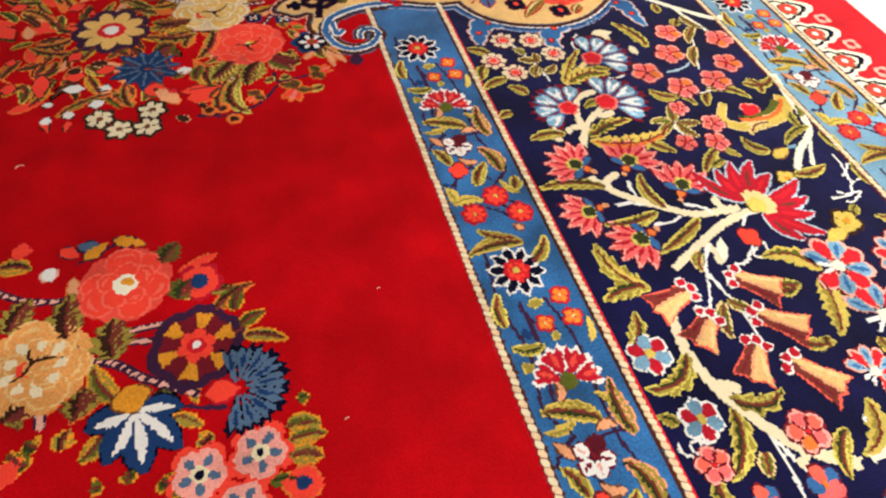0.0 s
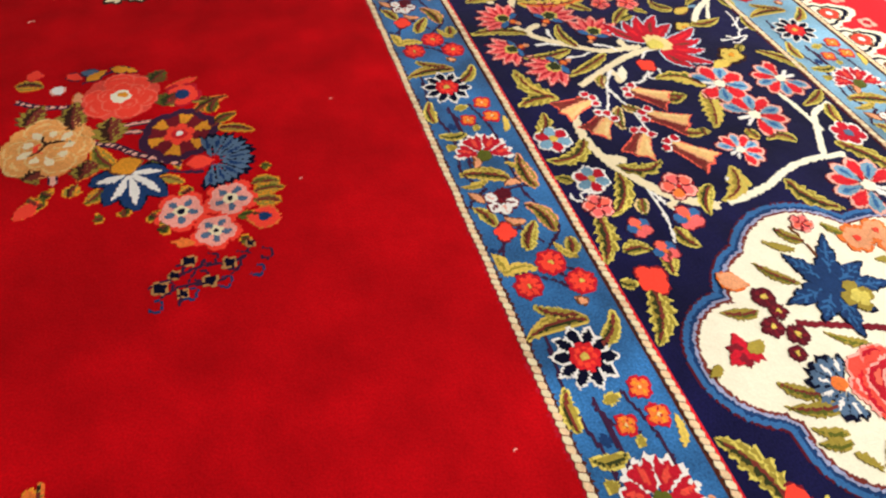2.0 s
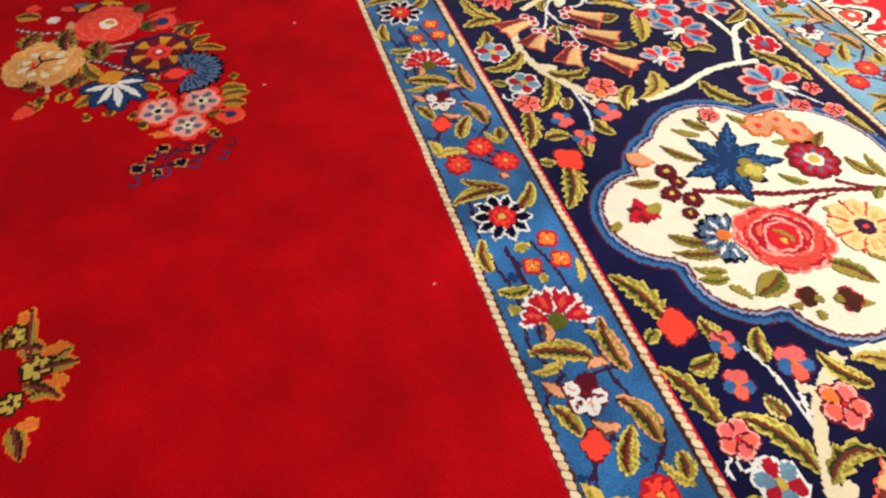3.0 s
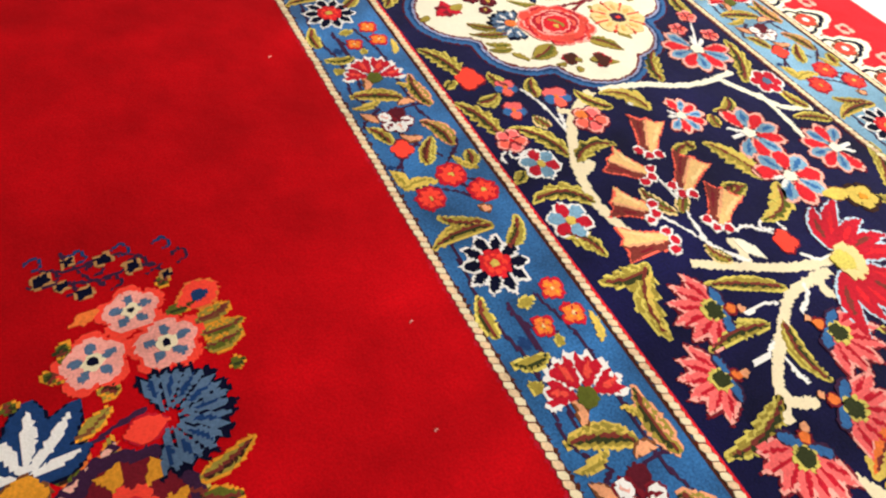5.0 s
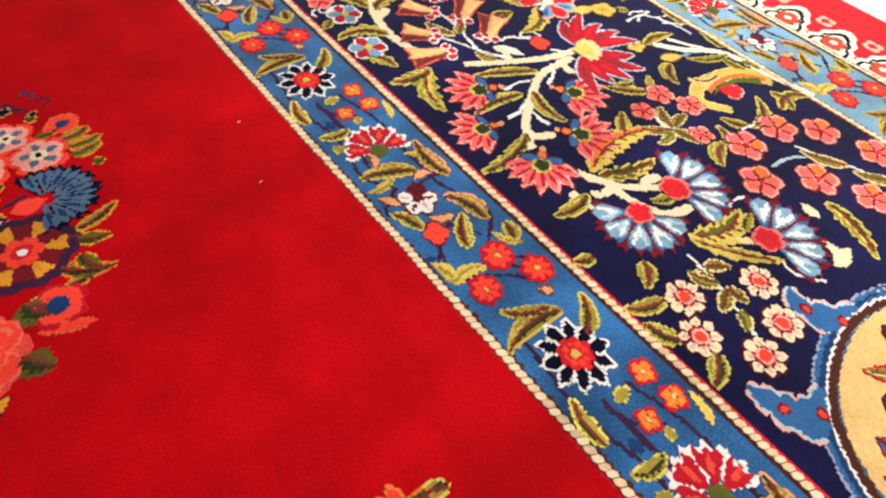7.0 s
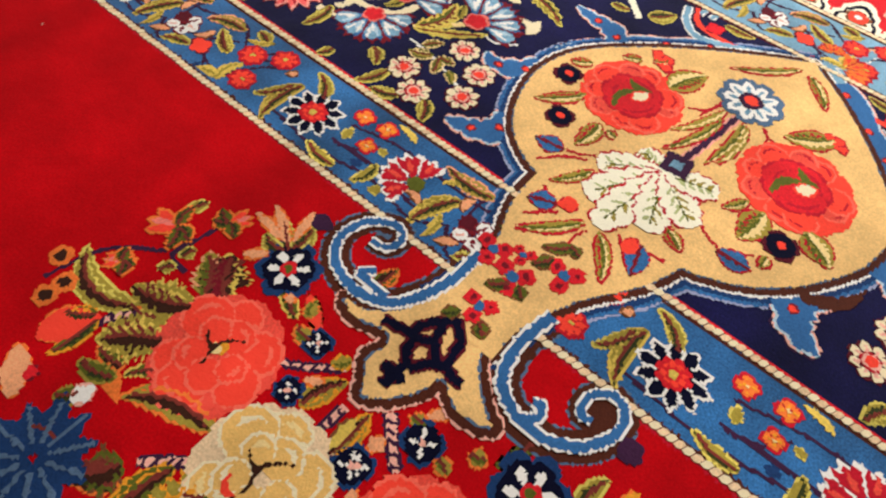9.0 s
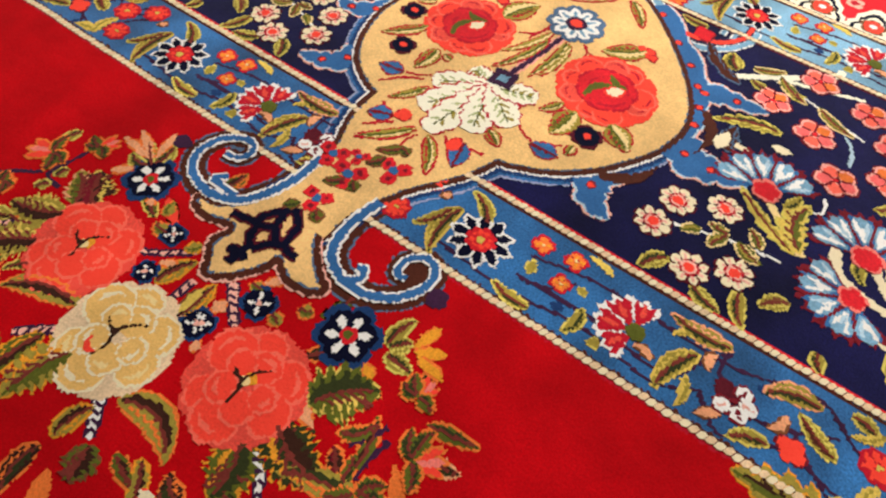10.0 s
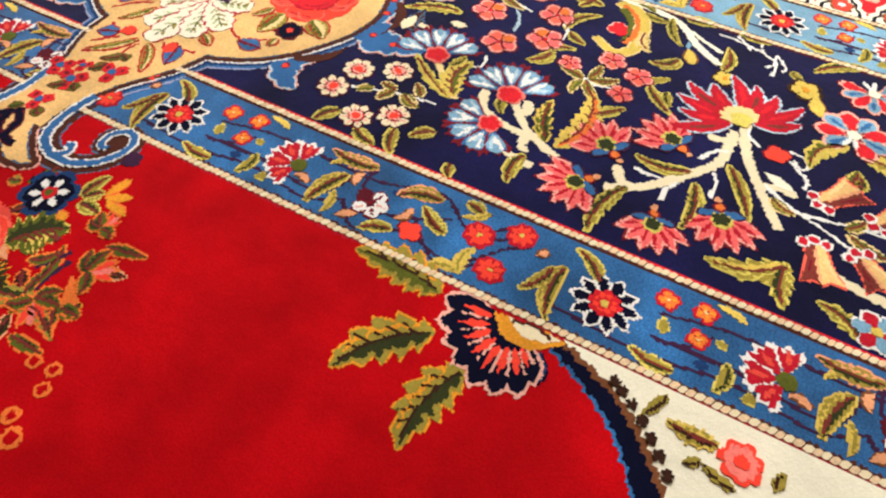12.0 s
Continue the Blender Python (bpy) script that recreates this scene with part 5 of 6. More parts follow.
for pts in (((0.1687, -1.0778), (0.1946, -1.1003), (0.2068, -1.1210)), ((0.2026, -1.0951), (0.2083, -1.1095), (0.2188, -1.1243)), ((0.1449, -1.1062), (0.1372, -1.1135)), ((0.1011, -1.1110), (0.1250, -1.1353)), ((0.1451, -1.1980), (0.1357, -1.2065), (0.1437, -1.2237), (0.1488, -1.2483)),
            ((0.2147, -1.2553), (0.2052, -1.2689), (0.2020, -1.2794)), ((0.2089, -1.3000), (0.2197, -1.3130)), ((0.1270, -1.1703), (0.1136, -1.1657), (0.0951, -1.1646)), ((0.3599, -1.1796), (0.3877, -1.1881), (0.4041, -1.1914)), ((0.3627, -1.1639), (0.3733, -1.1804), (0.3954, -1.1918)),
            ((0.3977, -1.2468), (0.3789, -1.2578), (0.3593, -1.2557)), ((0.3873, -1.2544), (0.3819, -1.2666))):
    stem(list(pts), 0.0035, "crimson", taper=1.0, name="sprig")
for a, b in (((0.4052, -1.0929), (0.4286, -1.1121)), ((0.4263, -1.3162), (0.4490, -1.3269))):
    fan(a, b, 1.6, 3, "coral", "crimson", "", "", 1, name="small_flower", label="small coral sprig flower")
for c, p in (((0.0450, -1.1147), (0.0547, -1.1274)), ((0.0324, -1.1468), (0.0437, -1.1610)), ((0.0670, -1.1829), (0.0778, -1.1958)), ((-0.0133, -1.1430), (-0.0043, -1.1549)), ((0.0591, -1.1406), (0.0656, -1.1490))):
    t0, r0 = polar(c, p)
    for k in (0.0, 2.1, 4.2):
        disc(at(c, t0 + k, r0 * 0.72), r0 * 0.50, "scarlet", 3, lobes=4, wob=0.12, ang=k)
        disc(at(c, t0 + k, r0 * 0.72), r0 * 0.20, "wine", 4, n=8)
    disc(c, r0 * 0.34, "slate", 5, n=10)
    finish("small_flower", "three small scarlet blooms round a blue heart")
for a, b, w in (((0.1028, -1.1725), (0.0809, -1.1482), 0.013), ((0.0772, -1.1636), (0.0572, -1.1516), 0.016), ((0.0960, -1.1831), (0.1009, -1.1706), 0.013), ((0.0259, -1.1483), (0.0099, -1.1315), 0.013), ((0.0188, -1.1690), (0.0308, -1.1575), 0.015), ((-0.0347, -1.1656), (-0.0221, -1.1529), 0.015),
                ((-0.0274, -1.1321), (-0.0405, -1.1205), 0.012), ((0.0634, -1.1665), (0.0765, -1.1673), 0.012)):
    leaf(a, b, w, 0.1, "moss", "green", "bark")
raised(first)
SCROLLS = (((0.0319, -1.1081), (-0.0052, -1.1077), (-0.0402, -1.0976), (-0.0653, -1.0805), (-0.0758, -1.0500), (-0.0680, -1.0175), (-0.0446, -0.9989), (-0.0150, -1.0050), (0.0012, -1.0278), (-0.0056, -1.0433), (-0.0231, -1.0401), (-0.0274, -1.0227)),
           ((0.0246, -1.1985), (-0.0135, -1.1919), (-0.0432, -1.1956), (-0.0610, -1.2070), (-0.0723, -1.2334), (-0.0690, -1.2605), (-0.0516, -1.2857), (-0.0255, -1.2984), (-0.0063, -1.2926), (-0.0023, -1.2772), (-0.0176, -1.2639), (-0.0332, -1.2665), (-0.0334, -1.2772)))
for s in SCROLLS:
    for wide, dye, lv in ((0.0185, "steel", 1.6), (0.0165, "brown", 2), (0.0078, "white", 9), (0.0050, "slate", 10)):
        poly(ribbon(curve(list(s), 9), lambda u: wide * (1 - 0.42 * u)), dye, lv)
    finish("scroll", "blue and white curling scroll")
for s in (((-0.0623, -1.0744), (-0.0622, -1.0539), (-0.0593, -1.0407), (-0.0487, -1.0500)), ((-0.0705, -1.2322), (-0.0604, -1.2414), (-0.0502, -1.2383), (-0.0526, -1.2306))):
    stem(list(s), 0.0075, "slate", "white", taper=0.9, name="scroll_hook", lv=8)
for a, b, w in (((-0.0425, -0.9878), (-0.0462, -0.9613), 0.020), ((-0.0269, -1.3017), (-0.0365, -1.3244), 0.024)):
    drop(a, b, w, "plum", name="scroll_tip")
# blue fronds with pink spots round the palmette
for spine, w0, n0 in ((((0.361, -1.019), (0.299, -1.000), (0.270, -0.976), (0.261, -0.950), (0.271, -0.933)), 0.036, 3), (((0.199, -1.028), (0.165, -1.015), (0.153, -0.991), (0.148, -0.968)), 0.034, 2),
                      (((0.225, -1.368), (0.188, -1.366), (0.166, -1.380), (0.157, -1.402)), 0.040, 1), (((0.312, -1.415), (0.293, -1.445), (0.297, -1.475), (0.301, -1.510)), 0.050, 2),
                      (((0.399, -1.390), (0.424, -1.427), (0.427, -1.460), (0.433, -1.490)), 0.034, 2), (((0.546, -1.286), (0.481, -1.350), (0.426, -1.396), (0.366, -1.420), (0.300, -1.422)), 0.036, 6),
                      (((0.346, -1.011), (0.401, -1.044), (0.469, -1.108), (0.513, -1.172), (0.562, -1.246)), 0.030, 5)):
    frond(spine, w0 * 1.15, n0)
for spine in (((0.385, -1.424), (0.347, -1.446), (0.305, -1.440)), ((0.205, -1.366), (0.229, -1.402), (0.268, -1.416))):
    poly(ribbon(curve(list(spine), 9), lambda u: 0.0075 * (0.7 + 0.5 * (u * 7 % 1)) * math.sin(math.pi * min(u + 0.15, 1)) + 0.0006), "brown", 4)
    finish("brown_feather", "narrow brown feather leaf")
leaf((0.3362, -1.4728), (0.3839, -1.4661), 0.024, 0.1, "brown", "brown", "steel", 3, "")
leaf((0.4613, -1.4417), (0.5230, -1.3745), 0.022, 0.1, "brown", "brown", "steel", 3, "")
stem([(0.4725, -1.4299), (0.5041, -1.4732), (0.5547, -1.5342), (0.5743, -1.5441)], 0.009, "ivory", taper=1.2)
stem([(0.5041, -1.4732), (0.5195, -1.5290), (0.5369, -1.5831)], 0.007, "ivory")
leaf((0.4859, -1.4289), (0.5172, -1.4135), 0.028, 0.1)
leaf((0.4751, -1.4751), (0.4798, -1.4506), 0.014, 0.1)
leaf((0.4830, -1.5174), (0.4943, -1.5066), 0.018, 0.1)
for s in (((0.5740, -1.2545), (0.5958, -1.2833), (0.6449, -1.3023)), ((0.5740, -1.2545), (0.5578, -1.2818), (0.5258, -1.2986))):
    stem(list(s), 0.016, "sky", "white", name="palmette_tip")
stem([(0.5348, -1.2829), (0.5199, -1.3088), (0.5134, -1.3424), (0.5228, -1.3843), (0.5545, -1.4113), (0.5881, -1.4161)], 0.011, "coral", "plum", taper=0.6, name="tendril")
stem([(0.5315, -1.2963), (0.4970, -1.3559), (0.5139, -1.3947), (0.5485, -1.4205), (0.5818, -1.4254)], 0.010, "sky", "white", taper=0.8, name="tendril")
stem([(0.5384, -1.4015), (0.5617, -1.4001), (0.5590, -1.3874), (0.5457, -1.3857)], 0.007, "sky", "white", name="tendril")
stem([(0.5744, -1.2459), (0.5402, -1.2185), (0.5126, -1.1801), (0.4966, -1.1357)], 0.011, "coral", "plum", taper=0.6, name="tendril")
fan((0.5787, -1.2776), (0.6011, -1.3141), 1.8, 4, "orange", "crimson", "coral", "", 2, name="shell_flower", label="orange shell flower")
fan((0.5978, -1.2616), (0.6234, -1.2513), 1.8, 4, "orange", "crimson", "coral", "", 2, name="shell_flower", label="orange shell flower")
bud((0.5284, -1.3636), (0.5394, -1.3788), "scarlet", "wine")
leaf((0.5483, -1.3644), (0.5524, -1.3241), 0.014, 0.1)
stem([(0.6244, -1.2806), (0.6574, -1.3062), (0.6559, -1.3234)], 0.012, "peach", "bark", name="tendril")


def across(pts):
    """The same points on the palmette's other side."""
    return [(x, 2 * axis(x) - y) for x, y in pts]


# the fronds, stems and leaves beside the palmette's other shoulder
frond(across(((0.399, -1.390), (0.424, -1.427), (0.427, -1.460), (0.433, -1.490))), 0.034, 2)
stem(across([(0.4725, -1.4299), (0.5041, -1.4732), (0.5547, -1.5342), (0.5743, -1.5441)]), 0.009, "ivory", taper=1.2)
stem(across([(0.5041, -1.4732), (0.5195, -1.5290), (0.5369, -1.5831)]), 0.007, "ivory")
stem(across([(0.5348, -1.2829), (0.5199, -1.3088), (0.5134, -1.3424), (0.5228, -1.3843), (0.5545, -1.4113)]), 0.011, "coral", "plum", taper=0.6, name="tendril")
stem(across([(0.5315, -1.2963), (0.4970, -1.3559), (0.5139, -1.3947), (0.5485, -1.4205)]), 0.010, "sky", "white", taper=0.8, name="tendril")
stem(across([(0.5384, -1.4015), (0.5617, -1.4001), (0.5590, -1.3874), (0.5457, -1.3857)]), 0.007, "sky", "white", name="tendril")
for foot_to_tip, w0 in (([(0.4859, -1.4289), (0.5172, -1.4135)], 0.028), ([(0.4751, -1.4751), (0.4798, -1.4506)], 0.014), ([(0.4830, -1.5174), (0.4943, -1.5066)], 0.018), ([(0.5483, -1.3644), (0.5524, -1.3241)], 0.014)):
    leaf(*across(foot_to_tip), w0, -0.1)
bud(*across([(0.5284, -1.3636), (0.5394, -1.3788)]), "scarlet", "wine")
PALMETTE = list(MADE)

# ---------------------------------------------------------------- bouquet under the palmette
MADE.clear()
stem([(-0.1333, -1.0955), (-0.1524, -1.0734), (-0.1684, -1.0482)], 0.005, "blush", "plum", name="twig")
stem([(-0.2122, -0.9336), (-0.2267, -0.9215), (-0.2425, -0.9138)], 0.006, "blush", "plum", name="twig")
stem([(-0.2631, -1.0632), (-0.2751, -1.0475), (-0.2881, -1.0335)], 0.006, "blush", "plum", name="twig")
stem([(-0.1559, -1.1192), (-0.1704, -1.1176), (-0.1846, -1.1161)], 0.006, "blush", "plum", name="twig")
stem([(-0.1364, -1.1498), (-0.1506, -1.1636), (-0.1677, -1.1834)], 0.009, "blush", "plum", name="twig")
stem([(-0.1624, -0.8962), (-0.1879, -0.8627), (-0.2137, -0.8485), (-0.2487, -0.8423)], 0.005, "plum", name="twig")
stem([(-0.1657, -0.9265), (-0.1609, -0.9028), (-0.1313, -0.9058), (-0.1083, -0.9105)], 0.005, "plum", name="twig")
rose((-0.1951, -1.0075), (-0.1604, -1.0491), "coral", "rosered", "coral", "butter", "umber", 13, label="full coral rose with yellow heart")
rose((-0.2369, -1.1103), (-0.2019, -1.1534), "butter", "sand", "butter", "coral", "umber", 11, name="yellow_rose", label="pale yellow rose with brown folds")
for c, p in (((-0.1007, -0.9900), (-0.0840, -1.0108)),):
    rosette(c, p, 6, "ink", "deepblue", "moss", 0.14, "scarlet", name="navy_flower", label="navy flower with white petals and red heart", streak="white", fat=1.25)
for c, p in (((-0.1337, -1.0629), (-0.1259, -1.0719)), ((-0.1780, -1.0753), (-0.1706, -1.0839)), ((-0.1828, -1.1584), (-0.1759, -1.1680))):
    rosette(c, p, 4, "ink", "deepblue", "blush", 0.22, name="small_flower", label="small navy flower", streak="white", fat=1.3)
leaf((-0.0903, -0.9739), (-0.0883, -0.9453), 0.020, 0.1)
leaf((-0.0865, -0.9761), (-0.0543, -0.9725), 0.018, -0.1)
leaf((-0.0885, -0.9759), (-0.0671, -0.9455), 0.018, 0.0)
drop((-0.0834, -0.9693), (-0.0785, -0.9200), 0.009, "peach", "orange")
drop((-0.0820, -0.9709), (-0.0610, -0.9283), 0.009, "peach", "orange")
drop((-0.0779, -0.9704), (-0.0418, -0.9605), 0.009, "peach", "orange")
drop((-0.1012, -0.9647), (-0.1191, -0.9477), 0.010, "peach", "orange")
drop((-0.1148, -1.0125), (-0.1253, -1.0145), 0.010, "peach", "orange")
for c, p, g in (((-0.1415, -0.8758), (-0.1526, -0.8510), 0), ((-0.1007, -0.9137), (-0.0833, -0.9223), 0), ((-0.1968, -0.8743), (-0.2061, -0.8619), 0)):
    t0, r0 = polar(c, p)
    for k in (-0.5, 0.0, 0.5):
        poly(petal(at(c, t0, -r0 * 0.5), at(c, t0 + k, r0 * 0.95), r0 * 0.42), "orange", 3)
        poly(petal(at(c, t0, -r0 * 0.4), at(c, t0 + k, r0 * 0.82), r0 * 0.3), "coral" if k else "pink", 4)
    for k in (2.1, -2.1, 2.9):
        leaf(at(c, t0 + math.pi, r0 * 0.2), at(c, t0 + k * 0.9, r0 * 1.0), 0.015, 0.1, "moss", "green", "orange", done=False, lv=5)
    finish("rosebud", "coral rosebud with dark green leaves")
leaf((-0.1220, -0.8741), (-0.1018, -0.8801), 0.013, 0.1)
leaf((-0.1790, -0.9068), (-0.1670, -0.9155), 0.013, 0.1)
leaf((-0.1577, -0.9113), (-0.1439, -0.9140), 0.015, 0.1)
leaf((-0.2136, -0.9230), (-0.2038, -0.8400), 0.026, 0.22, "olive", "umber")
leaf((-0.1700, -0.9572), (-0.1381, -0.9234), 0.034, -0.1, "olive", "moss", "peach", 5)
leaf((-0.1584, -0.9704), (-0.1236, -0.9426), 0.050, 0.1, "umber", "wine", "gold", 7)
leaf((-0.1794, -0.9575), (-0.2025, -0.9039), 0.044, 0.1, "olive", "umber", "gold", 8)
leaf((-0.2162, -0.9679), (-0.2525, -0.9262), 0.050, -0.08, "olive", "umber", "gold", 9)
drop((-0.2384, -0.9124), (-0.2840, -0.8900), 0.030, "coral", "orange", -0.1, name="bud")
leaf((-0.2403, -0.9103), (-0.2851, -0.9093), 0.015, 0.05, "moss", "green", "amber")
leaf((-0.2380, -0.9067), (-0.2541, -0.8831), 0.018, 0.1, "moss", "green", "amber")
for c in ((-0.2576, -0.8596), (-0.2396, -0.8600), (-0.2271, -0.8335)):
    disc(c, 0.011, "orange", 3, n=10)
    disc(c, 0.006, "umber", 4, n=8)
    finish("seed", "orange ring")
leaf((-0.2609, -0.9654), (-0.2700, -0.9308), 0.016, 0.1, "moss", "green", "olive")
leaf((-0.2856, -0.9561), (-0.3000, -0.9431), 0.016, 0.1, "moss", "green", "olive")
drop((-0.2746, -0.9612), (-0.2949, -0.9567), 0.015, "white", "blush", name="bud")
leaf((-0.2389, -1.0559), (-0.2678, -0.9823), 0.030, -0.15, "olive", "umber", "orange")
leaf((-0.2720, -1.0575), (-0.3404, -1.0559), 0.022, -0.1, "moss", "umber", "amber")
leaf((-0.2670, -1.0927), (-0.3297, -1.0780), 0.048, -0.1, "olive", "moss", "amber", 7)
leaf((-0.1803, -1.0907), (-0.1399, -1.1059), 0.020, 0.05, "olive", "umber", "amber")
leaf((-0.1931, -1.1355), (-0.1472, -1.1372), 0.020, -0.05, "olive", "umber", "amber")
drop((-0.1885, -1.1337), (-0.1583, -1.1319), 0.012, "gold", "bark")
leaf((-0.1226, -1.0403), (-0.1053, -1.0326), 0.012, 0.1, "olive", "moss", "orange")
leaf((-0.1347, -1.0574), (-0.1340, -1.0381), 0.016, 0.1, "olive", "moss", "orange")
leaf((-0.1252, -1.0941), (-0.1383, -1.0831), 0.012, 0.1, "olive", "moss", "amber")
drop((-0.1532, -1.0921), (-0.1634, -1.0786), 0.008, "peach", "orange")
drop((-0.1620, -1.1650), (-0.1611, -1.1513), 0.014, "peach", "orange")
drop((-0.2006, -1.1755), (-0.2032, -1.1656), 0.010, "peach", "orange")
leaf((-0.1234, -1.1767), (-0.1256, -1.1625), 0.014, 0.1, "olive", "moss", "orange")
leaf((-0.1131, -1.2301), (-0.1185, -1.2163), 0.016, 0.1, "olive", "moss", "orange")
leaf((-0.1414, -1.2147), (-0.1354, -1.2001), 0.014, 0.1, "olive", "moss", "orange")
leaf((-0.2950, -1.0253), (-0.3191, -1.0105), 0.040, 0.1, "moss", "umber", "bark", 5)
c0 = (-0.3347, -0.9756)
a0, r0 = polar(c0, (-0.2827, -0.9768))
for k in range(11):
    poly(petal(at(c0, a0 + k * 0.571, r0 * 0.05), at(c0, a0 + k * 0.571, r0 * (0.85 + 0.15 * (k % 2))), r0 * 0.42, "point"), "deepblue", 3)
    poly(ribbon([at(c0, a0 + k * 0.571, r0 * 0.2), at(c0, a0 + k * 0.571, r0 * 0.8)], lambda s: 0.0016), "steel", 5)
finish("blue_leaf", "large dark blue leaf flower")
drop((-0.2977, -0.9117), (-0.3172, -0.8970), 0.045, "peach", "orange", name="bud")
bud((-0.3025, -0.9134), (-0.2979, -0.9200), "scarlet", "wine")
rose((-0.2004, -1.2321), (-0.1653, -1.2739), "coral", "rosered", "coral", "butter", "umber", 13, label="full coral rose with yellow heart")
rosette((-0.1123, -1.2712), (-0.0970, -1.2960), 6, "ink", "deepblue", "moss", 0.14, "scarlet", name="navy_flower", label="navy flower with white petals and red heart", streak="white", fat=1.25)
for c, p in (((-0.1374, -1.1843), (-0.1293, -1.1979)), ((-0.1859, -1.1549), (-0.1783, -1.1676))):
    rosette(c, p, 4, "ink", "deepblue", "blush", 0.22, name="small_flower", label="small navy flower", streak="white", fat=1.3)
leaf((-0.1820, -1.2872), (-0.1374, -1.3294), 0.058, 0.12, "moss", "green", "gold", 7)
leaf((-0.2071, -1.2750), (-0.2230, -1.3382), 0.052, -0.1, "green", "umber", "amber", 8)
leaf((-0.2369, -1.2642), (-0.2834, -1.2743), 0.050, 0.1, "moss", "green", "amber", 8)
leaf((-0.2376, -1.3028), (-0.2361, -1.4128), 0.024, 0.16, "olive", "green", "orange")
stem([(-0.2367, -1.2779), (-0.2461, -1.2947), (-0.2679, -1.3091)], 0.006, "white", "plum", name="twig")
stem([(-0.2797, -1.1432), (-0.2901, -1.1517), (-0.3067, -1.1641)], 0.008, "white", "plum", name="twig")
leaf((-0.2735, -1.1568), (-0.2861, -1.2285), 0.030, 0.22, "olive", "umber", "orange")
leaf((-0.0985, -1.3045), (-0.0623, -1.3117), 0.016, 0.05)
leaf((-0.1056, -1.3105), (-0.1070, -1.3396), 0.018, 0.0)
leaf((-0.0993, -1.3087), (-0.0819, -1.3226), 0.018, 0.0)
for a, b in (((-0.0867, -1.3265), (-0.0544, -1.3361)), ((-0.0891, -1.3285), (-0.0735, -1.3557)), ((-0.0907, -1.3346), (-0.0956, -1.3659)), ((-0.1242, -1.2998), (-0.1313, -1.3152))):
    drop(a, b, 0.010, "amber", "orange")
for c, p in (((-0.1150, -1.3583), (-0.0977, -1.3628)), ((-0.1622, -1.3911), (-0.1492, -1.4125)), ((-0.2180, -1.3690), (-0.2369, -1.3861)), ((-0.2989, -1.3151), (-0.2816, -1.3092))):
    t0, r0 = polar(c, p)
    for k in (-0.5, 0.0, 0.5):
        poly(petal(at(c, t0, -r0 * 0.5), at(c, t0 + k, r0 * 0.95), r0 * 0.42), "orange", 3)
        poly(petal(at(c, t0, -r0 * 0.4), at(c, t0 + k, r0 * 0.82), r0 * 0.3), "coral" if k else "pink", 4)
    for k in (2.1, -2.1, 1.3):
        leaf(at(c, t0 + math.pi, r0 * 0.3), at(c, t0 + k * 0.9, r0 * 1.1), 0.016, 0.1, "moss", "green", "orange", done=False, lv=5)
    finish("rosebud", "coral rosebud with dark green leaves")
leaf((-0.1834, -1.3209), (-0.1559, -1.3434), 0.014, -0.2, "moss", "green", "orange")
leaf((-0.2101, -1.3424), (-0.1933, -1.3267), 0.014, 0.0, "umber", "wine", "orange")
leaf((-0.2081, -1.3917), (-0.2067, -1.4181), 0.018, 0.0, "moss", "green", "orange")
leaf((-0.2970, -1.2628), (-0.2853, -1.2382), 0.020, 0.2, "umber", "green", "orange")
leaf((-0.3000, -1.2420), (-0.3282, -1.2493), 0.020, 0.2, "umber", "green", "orange")
drop((-0.3057, -1.2420), (-0.3180, -1.2363), 0.020, "cream", "coral", name="bud")
stem([(-0.1556, -1.3532), (-0.1752, -1.3436), (-0.1876, -1.3349)], 0.005, "plum", name="twig")
stem([(-0.1637, -1.3601), (-0.1906, -1.3573), (-0.2055, -1.3576)], 0.005, "plum", name="twig")
leaf((-0.3104, -1.1676), (-0.3390, -1.1774), 0.034, 0.1, "moss", "umber", "bark", 5)
leaf((-0.3235, -1.1400), (-0.2868, -1.1472), 0.020, 0.1, "olive", "umber", "amber")
for c, p in (((-0.3152, -1.4555), (-0.3129, -1.4596)),):
    disc(c, 0.010, "orange", 3, n=10)
    disc(c, 0.006, "red", 4, n=8)
    finish("seed", "orange ring")
filler((-0.1720, -1.3573), 0.015, 0.070, 10, 12, (("moss", "green", "orange"), ("umber", "green", "orange"), ("green", "umber", "peach")))
filler((-0.2463, -1.3445), 0.015, 0.060, 7, 13, (("moss", "umber", "orange"), ("umber", "green", "amber")))
for c in ((-0.3018, -1.4395), (-0.2732, -1.4444), (-0.2581, -1.4163), (-0.2554, -1.4383)):
    disc(c, 0.008, "orange", 3, n=10)
    disc(c, 0.0045, "red", 4, n=8)
    finish("seed", "orange ring")
filler((-0.215, -1.115), 0.10, 0.17, 34, 3, (("moss", "umber", "orange"), ("olive", "umber", "amber"), ("umber", "green", "orange"), ("moss", "green", "gold")))
BOUQUET = list(MADE)
again(PALMETTE, -0.140, -1.0)
again(BOUQUET, -0.031, -0.93)

